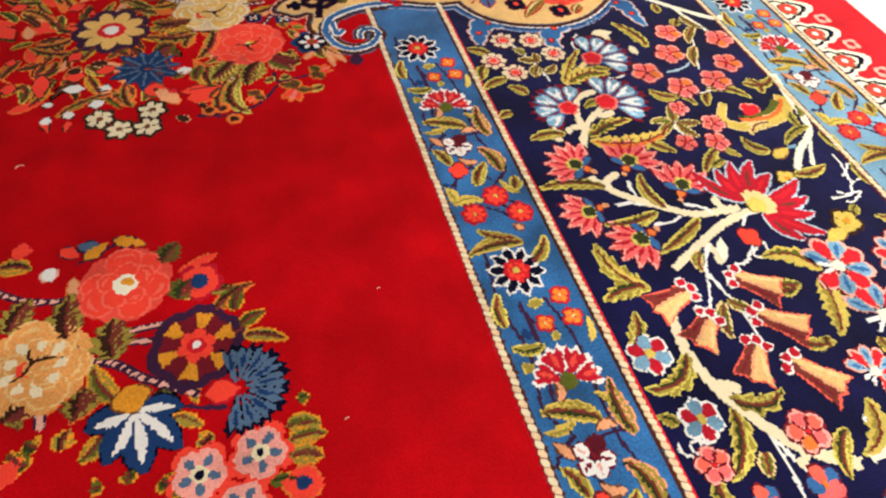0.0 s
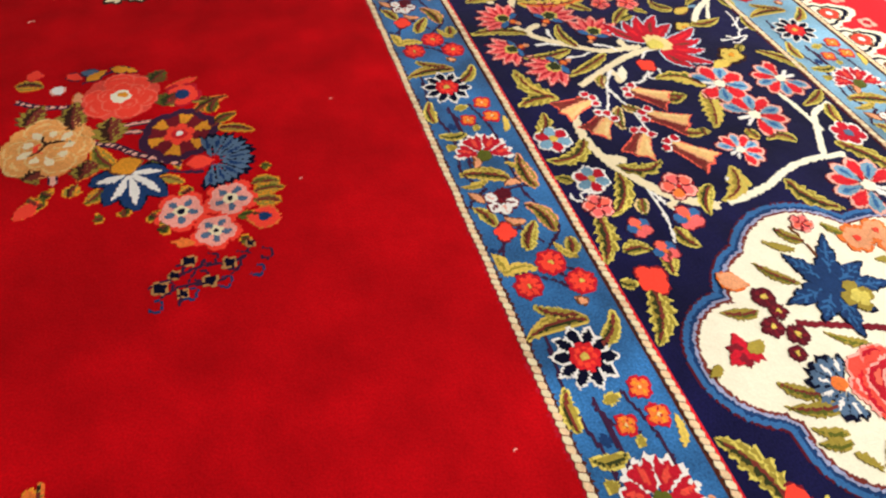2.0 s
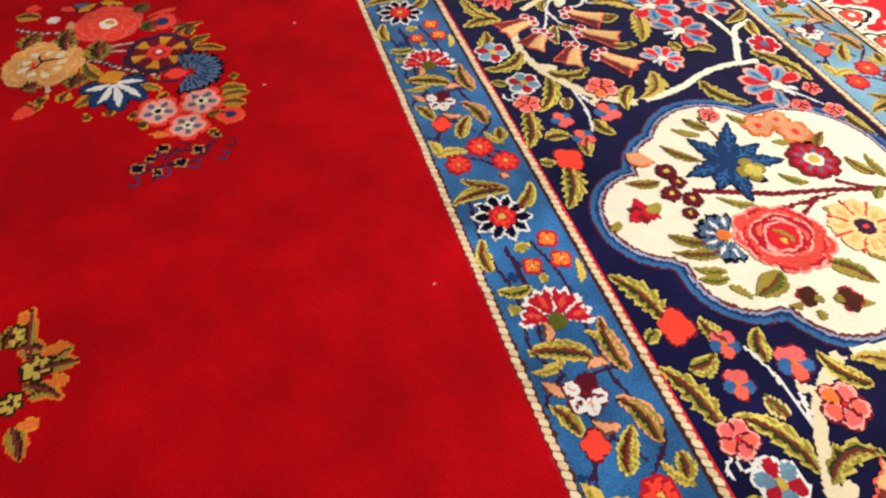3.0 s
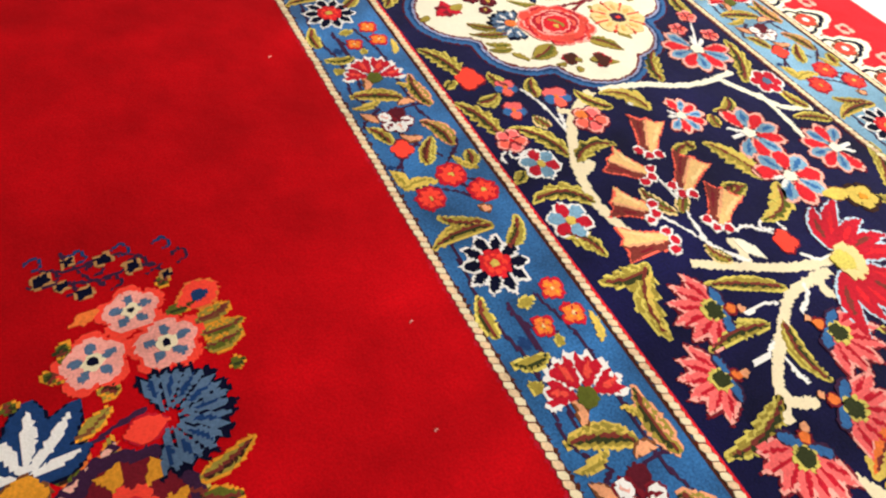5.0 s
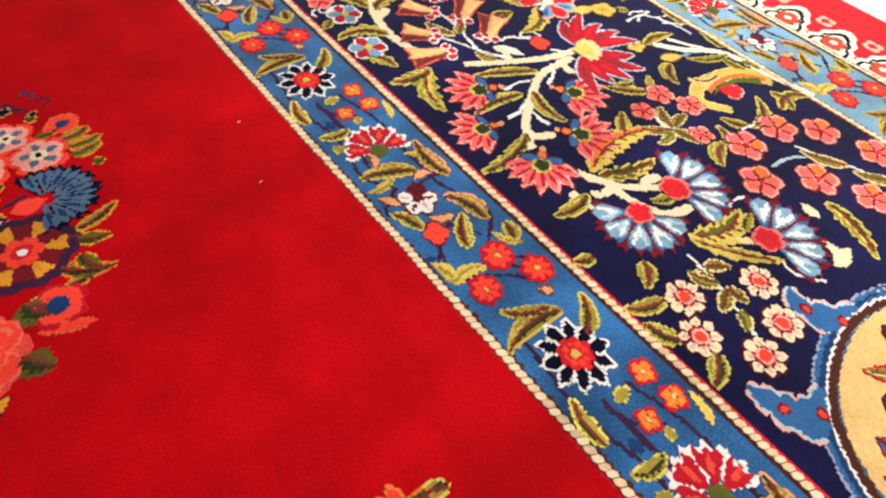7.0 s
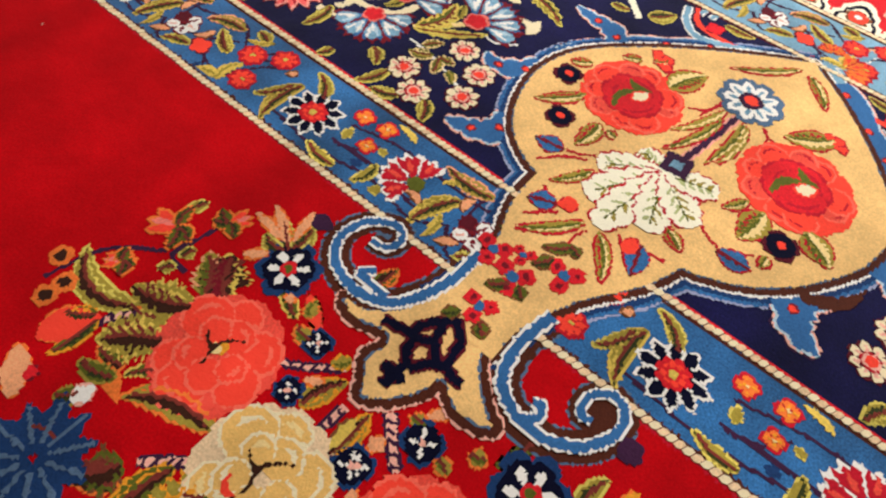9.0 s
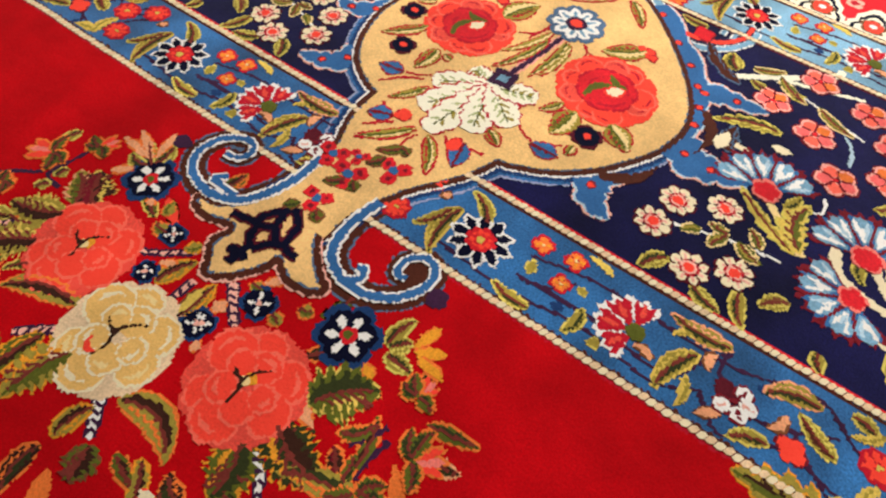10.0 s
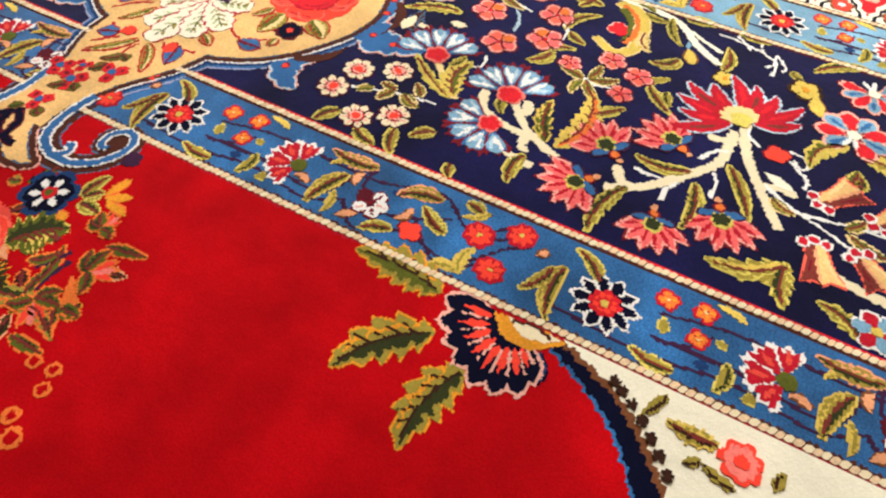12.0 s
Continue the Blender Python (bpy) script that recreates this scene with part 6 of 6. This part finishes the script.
# ---------------------------------------------------------------- farther sprays of the first bouquet
rosette((-0.3823, 0.9779), (-0.3336, 0.9634), 9, "honey", "plum", "white", 0.22, "scarlet", name="amber_daisy", label="amber daisy with red ring and white heart", fat=0.9)
for c, p in (((-0.3930, 0.7817), (-0.3759, 0.7755)), ((-0.3287, 0.7859), (-0.3119, 0.7797)), ((-0.3688, 0.7563), (-0.3525, 0.7504)), ((-0.3348, 0.7538), (-0.3183, 0.7478))):
    rosette(c, p, 6, "cream", "umber", "bark", 0.22, name="daisy", label="small cream daisy", fat=0.85)
for a, b, w in (((-0.2622, 0.9455), (-0.3321, 0.9530), 0.030), ((-0.2682, 0.9839), (-0.3252, 0.9881), 0.040), ((-0.4455, 0.7983), (-0.3711, 0.8307), 0.014), ((-0.3532, 0.7973), (-0.3605, 0.8527), 0.022), ((-0.4341, 0.9675), (-0.4854, 0.9578), 0.022), ((-0.2440, 0.7607), (-0.2272, 0.8292), 0.022),
                ((-0.4533, 0.9176), (-0.4660, 0.8949), 0.020), ((-0.5090, 1.0560), (-0.4675, 1.0176), 0.018), ((-0.4323, 0.9329), (-0.4928, 0.9593), 0.02), ((-0.2798, 0.9137), (-0.2662, 0.9463), 0.02)):
    leaf(a, b, w, 0.1, "olive", "umber", "orange", 4)
for a, b, w in (((-0.4401, 0.8766), (-0.4152, 0.8773), 0.034), ((-0.4009, 0.8805), (-0.3755, 0.8876), 0.03), ((-0.4688, 0.8411), (-0.4691, 0.8893), 0.034), ((-0.2920, 0.8128), (-0.2547, 0.8166), 0.03), ((-0.4386, 0.9144), (-0.4211, 0.9305), 0.03), ((-0.5107, 0.8564), (-0.5063, 0.8792), 0.03), ((-0.5134, 0.9843), (-0.5353, 1.0171), 0.04),
                ((-0.4458, 1.0431), (-0.4225, 1.0539), 0.03), ((-0.5026, 1.0701), (-0.5247, 1.0592), 0.03), ((-0.5181, 0.9253), (-0.5043, 0.9288), 0.02), ((-0.4535, 0.7709), (-0.4618, 0.7944), 0.014), ((-0.4337, 0.7662), (-0.4302, 0.7870), 0.014)):
    drop(a, b, w * 0.62, "coral", "umber", name="bud")
for a, b, w in (((-0.4422, 0.8527), (-0.4140, 0.8488), 0.016), ((-0.4090, 0.8101), (-0.3884, 0.8169), 0.016), ((-0.4386, 0.7945), (-0.4257, 0.8026), 0.016), ((-0.4649, 0.7918), (-0.4505, 0.7928), 0.014), ((-0.4505, 0.8231), (-0.4642, 0.8250), 0.010), ((-0.3819, 0.8416), (-0.3927, 0.8477), 0.014)):
    drop(a, b, w, "white", "umber", name="bud")
for a, b, w in (((-0.4372, 0.8885), (-0.4194, 0.8909), 0.016), ((-0.4089, 0.9014), (-0.3868, 0.9005), 0.014), ((-0.2869, 0.7649), (-0.2944, 0.7554), 0.018), ((-0.2607, 0.7819), (-0.2682, 0.7778), 0.014)):
    drop(a, b, w, "umber", "peach", name="seed")
rosette((-0.3244, 0.8262), (-0.3121, 0.8210), 4, "coral", "bark", "brown", 0.2, name="small_flower", label="small coral flower", fat=1.3)
stem([(-0.5217, 0.8948), (-0.4762, 0.8486), (-0.4488, 0.8483)], 0.004, "orange", name="twig")
stem([(-0.2728, 0.7616), (-0.2516, 0.7567), (-0.2400, 0.7655)], 0.005, "plum", name="twig")

filler((-0.400, 0.985), 0.02, 0.10, 40, 8, (("moss", "umber", "orange"), ("olive", "umber", "amber"), ("umber", "green", "orange"), ("moss", "green", "gold")))
filler((-0.390, 0.975), 0.09, 0.18, 64, 9, (("moss", "umber", "orange"), ("olive", "umber", "amber"), ("umber", "green", "orange"), ("moss", "green", "gold")))
filler((-0.470, 1.050), 0.02, 0.20, 60, 10, (("moss", "umber", "orange"), ("olive", "umber", "amber"), ("umber", "green", "orange"), ("moss", "green", "gold")))

# ---------------------------------------------------------------- middle bouquet of the field
MADE.clear()
stem([(-0.3901, 0.4505), (-0.3972, 0.4325), (-0.3683, 0.4182), (-0.3397, 0.3945), (-0.2937, 0.3664)], 0.006, "blush", "plum", name="twig")
stem([(-0.3580, 0.4521), (-0.3224, 0.4531)], 0.005, "blush", "plum", name="twig")
stem([(-0.3580, 0.4405), (-0.3365, 0.4361)], 0.005, "blush", "plum", name="twig")
stem([(-0.4336, 0.3901), (-0.4305, 0.3691)], 0.008, "blush", "plum", name="twig")
stem([(-0.4836, 0.5320), (-0.4496, 0.5120), (-0.4057, 0.5041)], 0.005, "blush", "plum", name="twig")
stem([(-0.3147, 0.3613), (-0.2945, 0.3533), (-0.2690, 0.3462)], 0.005, "plum", name="twig")
rose((-0.3601, 0.5109), (-0.3166, 0.4957), "coral", "scarlet", "ivory", "amber", "", 12, label="full coral rose with cream and amber heart")
rose((-0.4406, 0.4347), (-0.3907, 0.4243), "sand", "peach", "cream", "coral", "umber", 12, name="sand_rose", label="sand-coloured rose with cream folds")
c0 = (-0.2934, 0.4190)
a0, r0 = polar(c0, (-0.2499, 0.4073))
disc(c0, r0, "plum", 2, n=40, lobes=6, wob=0.06, ang=a0 + 0.5)
disc(c0, r0 * 0.78, "wine", 3, n=40, lobes=6, wob=0.06, ang=a0 + 0.5)
for k in range(6):
    q = a0 + k * math.pi / 3 + 0.5
    poly(petal(at(c0, q, r0 * 0.40), at(c0, q, r0 * 0.80), r0 * 0.40, "fan"), "amber", 4)
    disc(at(c0, q, r0 * 0.27), r0 * 0.15, "coral", 6, n=12)
disc(c0, r0 * 0.2, "scarlet", 7)
disc(c0, r0 * 0.1, "white", 8, n=8)
finish("amber_daisy", "red flower ringed plum with amber petals, white heart")
for b, w in (((-0.3941, 0.3578), 0.024), ((-0.3763, 0.3212), 0.024), ((-0.3431, 0.3039), 0.030), ((-0.3113, 0.3190), 0.026), ((-0.3086, 0.3596), 0.022)):
    drop((-0.3541, 0.3698), b, w, "deepblue", "ink", name="lotus", done=False)
for b, w in (((-0.3855, 0.3588), 0.009), ((-0.3693, 0.3272), 0.009), ((-0.3454, 0.3151), 0.010), ((-0.3199, 0.3281), 0.010), ((-0.3158, 0.3592), 0.008)):
    drop((-0.3521, 0.3645), b, w, "white", "", 0.05, lv=6, done=False)
drop((-0.3501, 0.3628), (-0.3577, 0.3913), 0.034, "amber", "bark", lv=8, done=False)
finish("lotus", "blue and white lotus with amber calyx")
fan((-0.2595, 0.3631), (-0.2077, 0.3628), 3.4, 9, "steel", "ink", "deepblue", "", 2, name="blue_fan_flower", label="blue fan flower with dark toothed rim")
drop((-0.2569, 0.3624), (-0.2886, 0.3649), 0.022, "coral", "crimson", name="calyx")
for c, p in (((-0.2981, 0.2911), (-0.2743, 0.2828)), ((-0.2455, 0.2961), (-0.2210, 0.2881)), ((-0.2648, 0.2535), (-0.2430, 0.2463))):
    rosette(c, p, 5, "petalrose", "coral", "ink", 0.15, "cream", name="pink_flower", label="pink flower with blue streaks and black heart", streak="steel", fat=1.15)
drop((-0.2318, 0.2644), (-0.1957, 0.2541), 0.030, "coral", "orange", name="bud")
disc((-0.2124, 0.2599), 0.007, "deepblue", 5, n=8)
finish("flower_heart")
rosette((-0.2863, 0.4954), (-0.2660, 0.4886), 5, "coral", "crimson", "deepblue", 0.45, name="small_flower", label="coral bud with blue heart", fat=1.3)
for a, b, w, d in (((-0.3075, 0.4782), (-0.2919, 0.5008), 0.040, "green"), ((-0.3233, 0.5288), (-0.3045, 0.5529), 0.030, "green"), ((-0.2545, 0.4494), (-0.2432, 0.4764), 0.016, "green"), ((-0.2505, 0.4303), (-0.2232, 0.4411), 0.016, "green"), ((-0.2488, 0.4180), (-0.2066, 0.4025), 0.014, "umber"),
                   ((-0.4114, 0.4562), (-0.4117, 0.5130), 0.040, "umber"), ((-0.4674, 0.4780), (-0.4499, 0.5157), 0.036, "umber"), ((-0.3684, 0.4247), (-0.3691, 0.4726), 0.046, "umber"), ((-0.3677, 0.3807), (-0.3892, 0.4239), 0.022, "moss"), ((-0.3996, 0.3719), (-0.3934, 0.3999), 0.034, "umber"),
                   ((-0.4624, 0.3837), (-0.4444, 0.3931), 0.034, "umber"), ((-0.4124, 0.3447), (-0.4063, 0.3624), 0.020, "umber"), ((-0.3794, 0.3492), (-0.3976, 0.3298), 0.018, "moss"), ((-0.3202, 0.3498), (-0.2931, 0.3336), 0.012, "bark"), ((-0.2860, 0.3259), (-0.2990, 0.3183), 0.018, "umber"),
                   ((-0.2201, 0.3132), (-0.1891, 0.3075), 0.020, "moss"), ((-0.2195, 0.2988), (-0.1854, 0.2978), 0.018, "moss"), ((-0.2214, 0.2854), (-0.1917, 0.2771), 0.018, "bark"), ((-0.2414, 0.2671), (-0.2146, 0.2621), 0.012, "green"), ((-0.3573, 0.3105), (-0.3572, 0.3001), 0.014, "green"),
                   ((-0.3132, 0.2749), (-0.3227, 0.2726), 0.022, "green"), ((-0.3782, 0.3061), (-0.3873, 0.3036), 0.014, "green"), ((-0.4316, 0.3528), (-0.4416, 0.3611), 0.020, "green"), ((-0.4373, 0.3384), (-0.4547, 0.3540), 0.02, "green"), ((-0.3221, 0.2901), (-0.3290, 0.2973), 0.018, "green"),
                   ((-0.2061, 0.3361), (-0.1952, 0.3361), 0.012, "green"), ((-0.4871, 0.5633), (-0.4532, 0.5545), 0.022, "umber"), ((-0.2409, 0.2320), (-0.2313, 0.2316), 0.014, "green")):
    leaf(a, b, w, 0.08, "olive" if d != "green" else "moss", d, "amber" if w < 0.03 else "bark", 5 if w > 0.025 else 0)
drop((-0.4476, 0.3284), (-0.4626, 0.3430), 0.030, "coral", "orange", name="bud")
drop((-0.3097, 0.2494), (-0.2870, 0.2429), 0.012, "orange", "", name="bud")
drop((-0.4553, 0.5790), (-0.4755, 0.5842), 0.022, "coral", "crimson", name="bud")
drop((-0.4322, 0.5335), (-0.4390, 0.5508), 0.016, "white", "blush", name="bud")
for a, b, d in (((-0.3823, 0.5644), (-0.4090, 0.5754), "steel"), ((-0.3796, 0.5721), (-0.4023, 0.5532), "amber"), ((-0.3737, 0.5748), (-0.3497, 0.5644), "amber"), ((-0.4083, 0.5588), (-0.4264, 0.5757), "coral"), ((-0.3497, 0.5602), (-0.3436, 0.5671), "amber")):
    drop(a, b, 0.015, d, "plum")
stem([(-0.3497, 0.5729), (-0.3735, 0.5663), (-0.4079, 0.5507)], 0.004, "plum", name="twig")
stem([(-0.3350, 0.1967), (-0.3119, 0.2023), (-0.2820, 0.2105), (-0.2552, 0.2070), (-0.2332, 0.2137)], 0.0035, "plum", name="twig")
stem([(-0.3239, 0.1813), (-0.3007, 0.1907), (-0.2717, 0.1863), (-0.2471, 0.1960)], 0.0035, "plum", name="twig")
stem([(-0.3073, 0.1685), (-0.2946, 0.1972), (-0.2786, 0.2181)], 0.0035, "plum", name="twig")
for k in range(11):
    q = (-0.335 + 0.011 * k, 0.170 + 0.052 * ((k * 0.37) % 1))
    stem([q, (q[0] + 0.010, q[1] - 0.004), (q[0] + 0.013, q[1] + 0.007), (q[0] + 0.005, q[1] + 0.010)], 0.0030, "plum" if k % 3 else "deepblue", name="curl")
for c, s in (((-0.2947, 0.2202), 1.0), ((-0.2552, 0.2070), 1.0), ((-0.2762, 0.1893), 1.0), ((-0.3100, 0.2059), 0.8), ((-0.3237, 0.1934), 1.1), ((-0.3022, 0.1814), 0.8), ((-0.2319, 0.2268), 0.7)):
    for r0, d0, l0 in ((0.0082, "ochre", 3), (0.0060, "ink", 4)):
        poly([(c[0] + r0 * s * u, c[1] + r0 * s * v) for u, v in ((1, 0.6), (-0.7, 1), (-1, -0.6), (0.7, -1))], d0, l0)
    finish("seed", "small black square edged peach")
filler((-0.350, 0.450), 0.05, 0.085, 18, 5, (("moss", "umber", "orange"), ("olive", "umber", "amber"), ("umber", "green", "orange"), ("moss", "green", "gold")))
MIDDLE = list(MADE)
again(MIDDLE, -0.1049, -0.9361, 0.014)
# spray on the near side of the field
for a, b, w in (((-0.4086, -0.0428), (-0.3750, -0.0429), 0.016), ((-0.4084, -0.0459), (-0.3806, -0.0264), 0.012), ((-0.4137, -0.0381), (-0.4193, 0.0296), 0.014), ((-0.4218, -0.0537), (-0.3876, -0.0763), 0.014), ((-0.4271, -0.0918), (-0.4175, -0.1238), 0.016), ((-0.4302, -0.0140), (-0.4054, -0.0219), 0.018), ((-0.4159, -0.0673), (-0.3929, -0.0659), 0.012), ((-0.4401, -0.0109), (-0.4328, 0.0131), 0.02)):
    leaf(a, b, w, 0.05, "olive", "umber", "orange")
for c, p in (((-0.4112, -0.0402), (-0.3989, -0.0453)), ((-0.4340, 0.0002), (-0.4238, -0.0044)), ((-0.4295, -0.0688), (-0.4200, -0.0729))):
    rosette(c, p, 6, "gold", "umber", "umber", 0.25, name="small_flower", label="small amber flower", fat=0.8)
for a, b in (((-0.4099, -0.0268), (-0.3833, -0.0224)), ((-0.4226, -0.0932), (-0.4038, -0.0938)), ((-0.4226, 0.0099), (-0.4290, 0.0257)), ((-0.3983, -0.0552), (-0.3838, -0.0610))):
    drop(a, b, 0.010, "orange", "amber")

# ---------------------------------------------------------------- corner piece
leaf((-0.0170, -1.7070), (-0.0120, -1.6040), 0.050, -0.06, "olive", "moss", "amber", 6, "umber", name="acanthus_leaf")
leaf((-0.0580, -1.7230), (-0.1350, -1.6530), 0.052, -0.10, "olive", "green", "amber", 5, "umber", name="acanthus_leaf")
leaf((-0.0780, -1.7640), (-0.1690, -1.7450), 0.050, -0.10, "olive", "green", "amber", 5, "umber", name="acanthus_leaf")
hub = (-0.016, -1.786)
for tip in ((-0.018, -1.713), (-0.044, -1.718), (-0.062, -1.734), (-0.078, -1.752), (-0.089, -1.774), (-0.087, -1.796), (-0.078, -1.817), (-0.060, -1.825)):
    poly(petal(hub, at(hub, polar(hub, tip)[0], polar(hub, tip)[1] + 0.002), 0.0305, "drop"), "blush", 3)
    poly(petal(hub, at(hub, polar(hub, tip)[0], polar(hub, tip)[1] - 0.0016), 0.0240, "drop"), "ink", 3.6)
    poly(petal(at(hub, polar(hub, tip)[0], 0.022), at(hub, polar(hub, tip)[0], polar(hub, tip)[1] * 0.72), 0.0080, "point"), "coral", 4.2)
    poly(ribbon([at(hub, polar(hub, tip)[0] + 0.16, 0.026), at(hub, polar(hub, tip)[0] + 0.16, polar(hub, tip)[1] * 0.72)], lambda u: 0.0012), "blush", 4.6)
finish("shell_flower", "dark blue shell flower edged pale with coral streaks")
poly(curve([(-0.010, -1.762), (-0.031, -1.782), (-0.032, -1.806), (-0.022, -1.822), (-0.008, -1.836), (-0.007, -1.800)], 6), "amber", 5)
poly(curve([(-0.009, -1.778), (-0.020, -1.792), (-0.020, -1.812), (-0.008, -1.830), (-0.007, -1.800)], 6), "cream", 6)
poly(ribbon(arc((-0.012, -1.782), (-0.012, -1.822), 0.12, 8), lambda u: 0.0014), "brown", 7)
finish("flower_base", "amber and cream calyx")
stem([(-0.032, -1.816), (-0.044, -1.826), (-0.056, -1.824), (-0.050, -1.812)], 0.010, "deepblue", "ink", name="scroll")
outer_edge = curve([(-0.014, -1.822), (-0.026, -1.842), (-0.042, -1.872), (-0.062, -1.900), (-0.084, -1.920), (-0.114, -1.938), (-0.150, -1.962), (-0.230, -2.010), (-0.300, -2.100), (-0.340, -2.260)], 6)
edge_line = curve([(-0.008, -1.842), (-0.022, -1.877), (-0.029, -1.893), (-0.041, -1.910), (-0.057, -1.928), (-0.075, -1.944), (-0.098, -1.962), (-0.150, -2.000), (-0.230, -2.050), (-0.300, -2.140), (-0.340, -2.300)], 6)
for off, dye, lv, line in ((0.0025, "blue", 1, outer_edge), (0.0, "ink", 2, outer_edge), (0.005, "bark", 3, edge_line), (0.0, "ivory", 4, edge_line)):
    ragged = [(x - off - 0.0022 * (i % 3 == 0), y + off * 0.9 + 0.0022 * (i % 3 == 0)) for i, (x, y) in enumerate(line)]
    poly(ragged + [(-0.006, -2.300), (-0.006, -1.835)], dye, lv)
finish("corner_piece", "cream corner piece with dark blue scalloped rim")
first = len(MADE)
leaf((-0.0356, -1.9869), (-0.0354, -1.9410), 0.018, 0.05, "olive", "umber", "gold", 5)
rosette((-0.0407, -2.0072), (-0.0336, -2.0223), 7, "pink", "coral", "coral", 0.4, name="pink_flower", label="round pink flower", fat=1.2)
for a, b in (((-0.0545, -1.9769), (-0.0648, -1.9626)), ((-0.0660, -2.0080), (-0.0568, -1.9775)), ((-0.0503, -2.0370), (-0.0318, -2.0430)), ((-0.0122, -1.9354), (-0.0420, -1.9184))):
    leaf(a, b, 0.011, 0.05, "olive", "umber", "")
for k in range(7):
    c0 = edge_line[9 + k * 4]
    disc((c0[0] + 0.003, c0[1] - 0.003), 0.0045, "umber", 5, lobes=5, wob=0.3)
    finish("rim_lobe")
raised(first)

# ---------------------------------------------------------------- cream trefoils along the red edge
MADE.clear()
X0 = LINE_D + 0.006
half = [(0.0, 0.037), (0.016, 0.036), (0.026, 0.027), (0.040, 0.028), (0.050, 0.019), (0.059, 0.016), (0.068, 0.007), (0.072, 0.0)]
for k, dye, lv in ((1.0, "ivory", 1), (0.80, "ink", 2), (0.66, "ivory", 3)):
    poly([(X0 + u * k, v * k) for u, v in half] + [(X0 + u * k, -v * k) for u, v in half[-2::-1]], dye, lv)
finish("trefoil", "cream trefoil with black inner outline")
rosette((X0 + 0.020, 0.0), (X0 + 0.036, 0.0), 5, "coral", "bark", "white", 0.3, name="small_flower", label="small coral flower", fat=1.2)
c0 = (X0 + 0.064, 0.037)
disc(c0, 0.012, "blush", 2, lobes=4, wob=0.2, ang=0.8)
disc(c0, 0.006, "crimson", 3, lobes=4, wob=0.2)
finish("square_motif", "small pink square motif")
TREFOIL = list(MADE)
for k in range(-33, 20):
    if k:
        again(TREFOIL, k * 0.074, 1.0)

# ---------------------------------------------------------------- lint on the field
def lint(x, y, size):
    """A loose fibre: a small bent tuft lying on the pile."""
    line = arc((x, y), (x + size, y + size * 0.3), 0.3, 5)
    out = ribbon(line, lambda u: 0.0005)
    n = len(out)
    ob = new("lint", mesh_from("lint", [(a, b, 0.0008) for a, b in out] + [(a, b, 0.0) for a, b in out], [tuple(range(n))[::-1]] + [(i, (i + 1) % n, n + (i + 1) % n, n + i) for i in range(n)], [DYE["blush"]]))
    tagged(ob, "pale loose fibre lying on the red pile", "lint", "lint on the carpet")


for x, y, size in ((-0.1055, 0.4380, 0.003), (-0.1670, 0.3052, 0.004), (-0.0484, -0.4445, 0.003), (-0.0714, -0.5367, 0.003), (-0.0477, -0.0597, 0.0035), (-0.4850, 0.7140, 0.009), (-0.2540, 0.2960, 0.002)):
    lint(x, y, size)
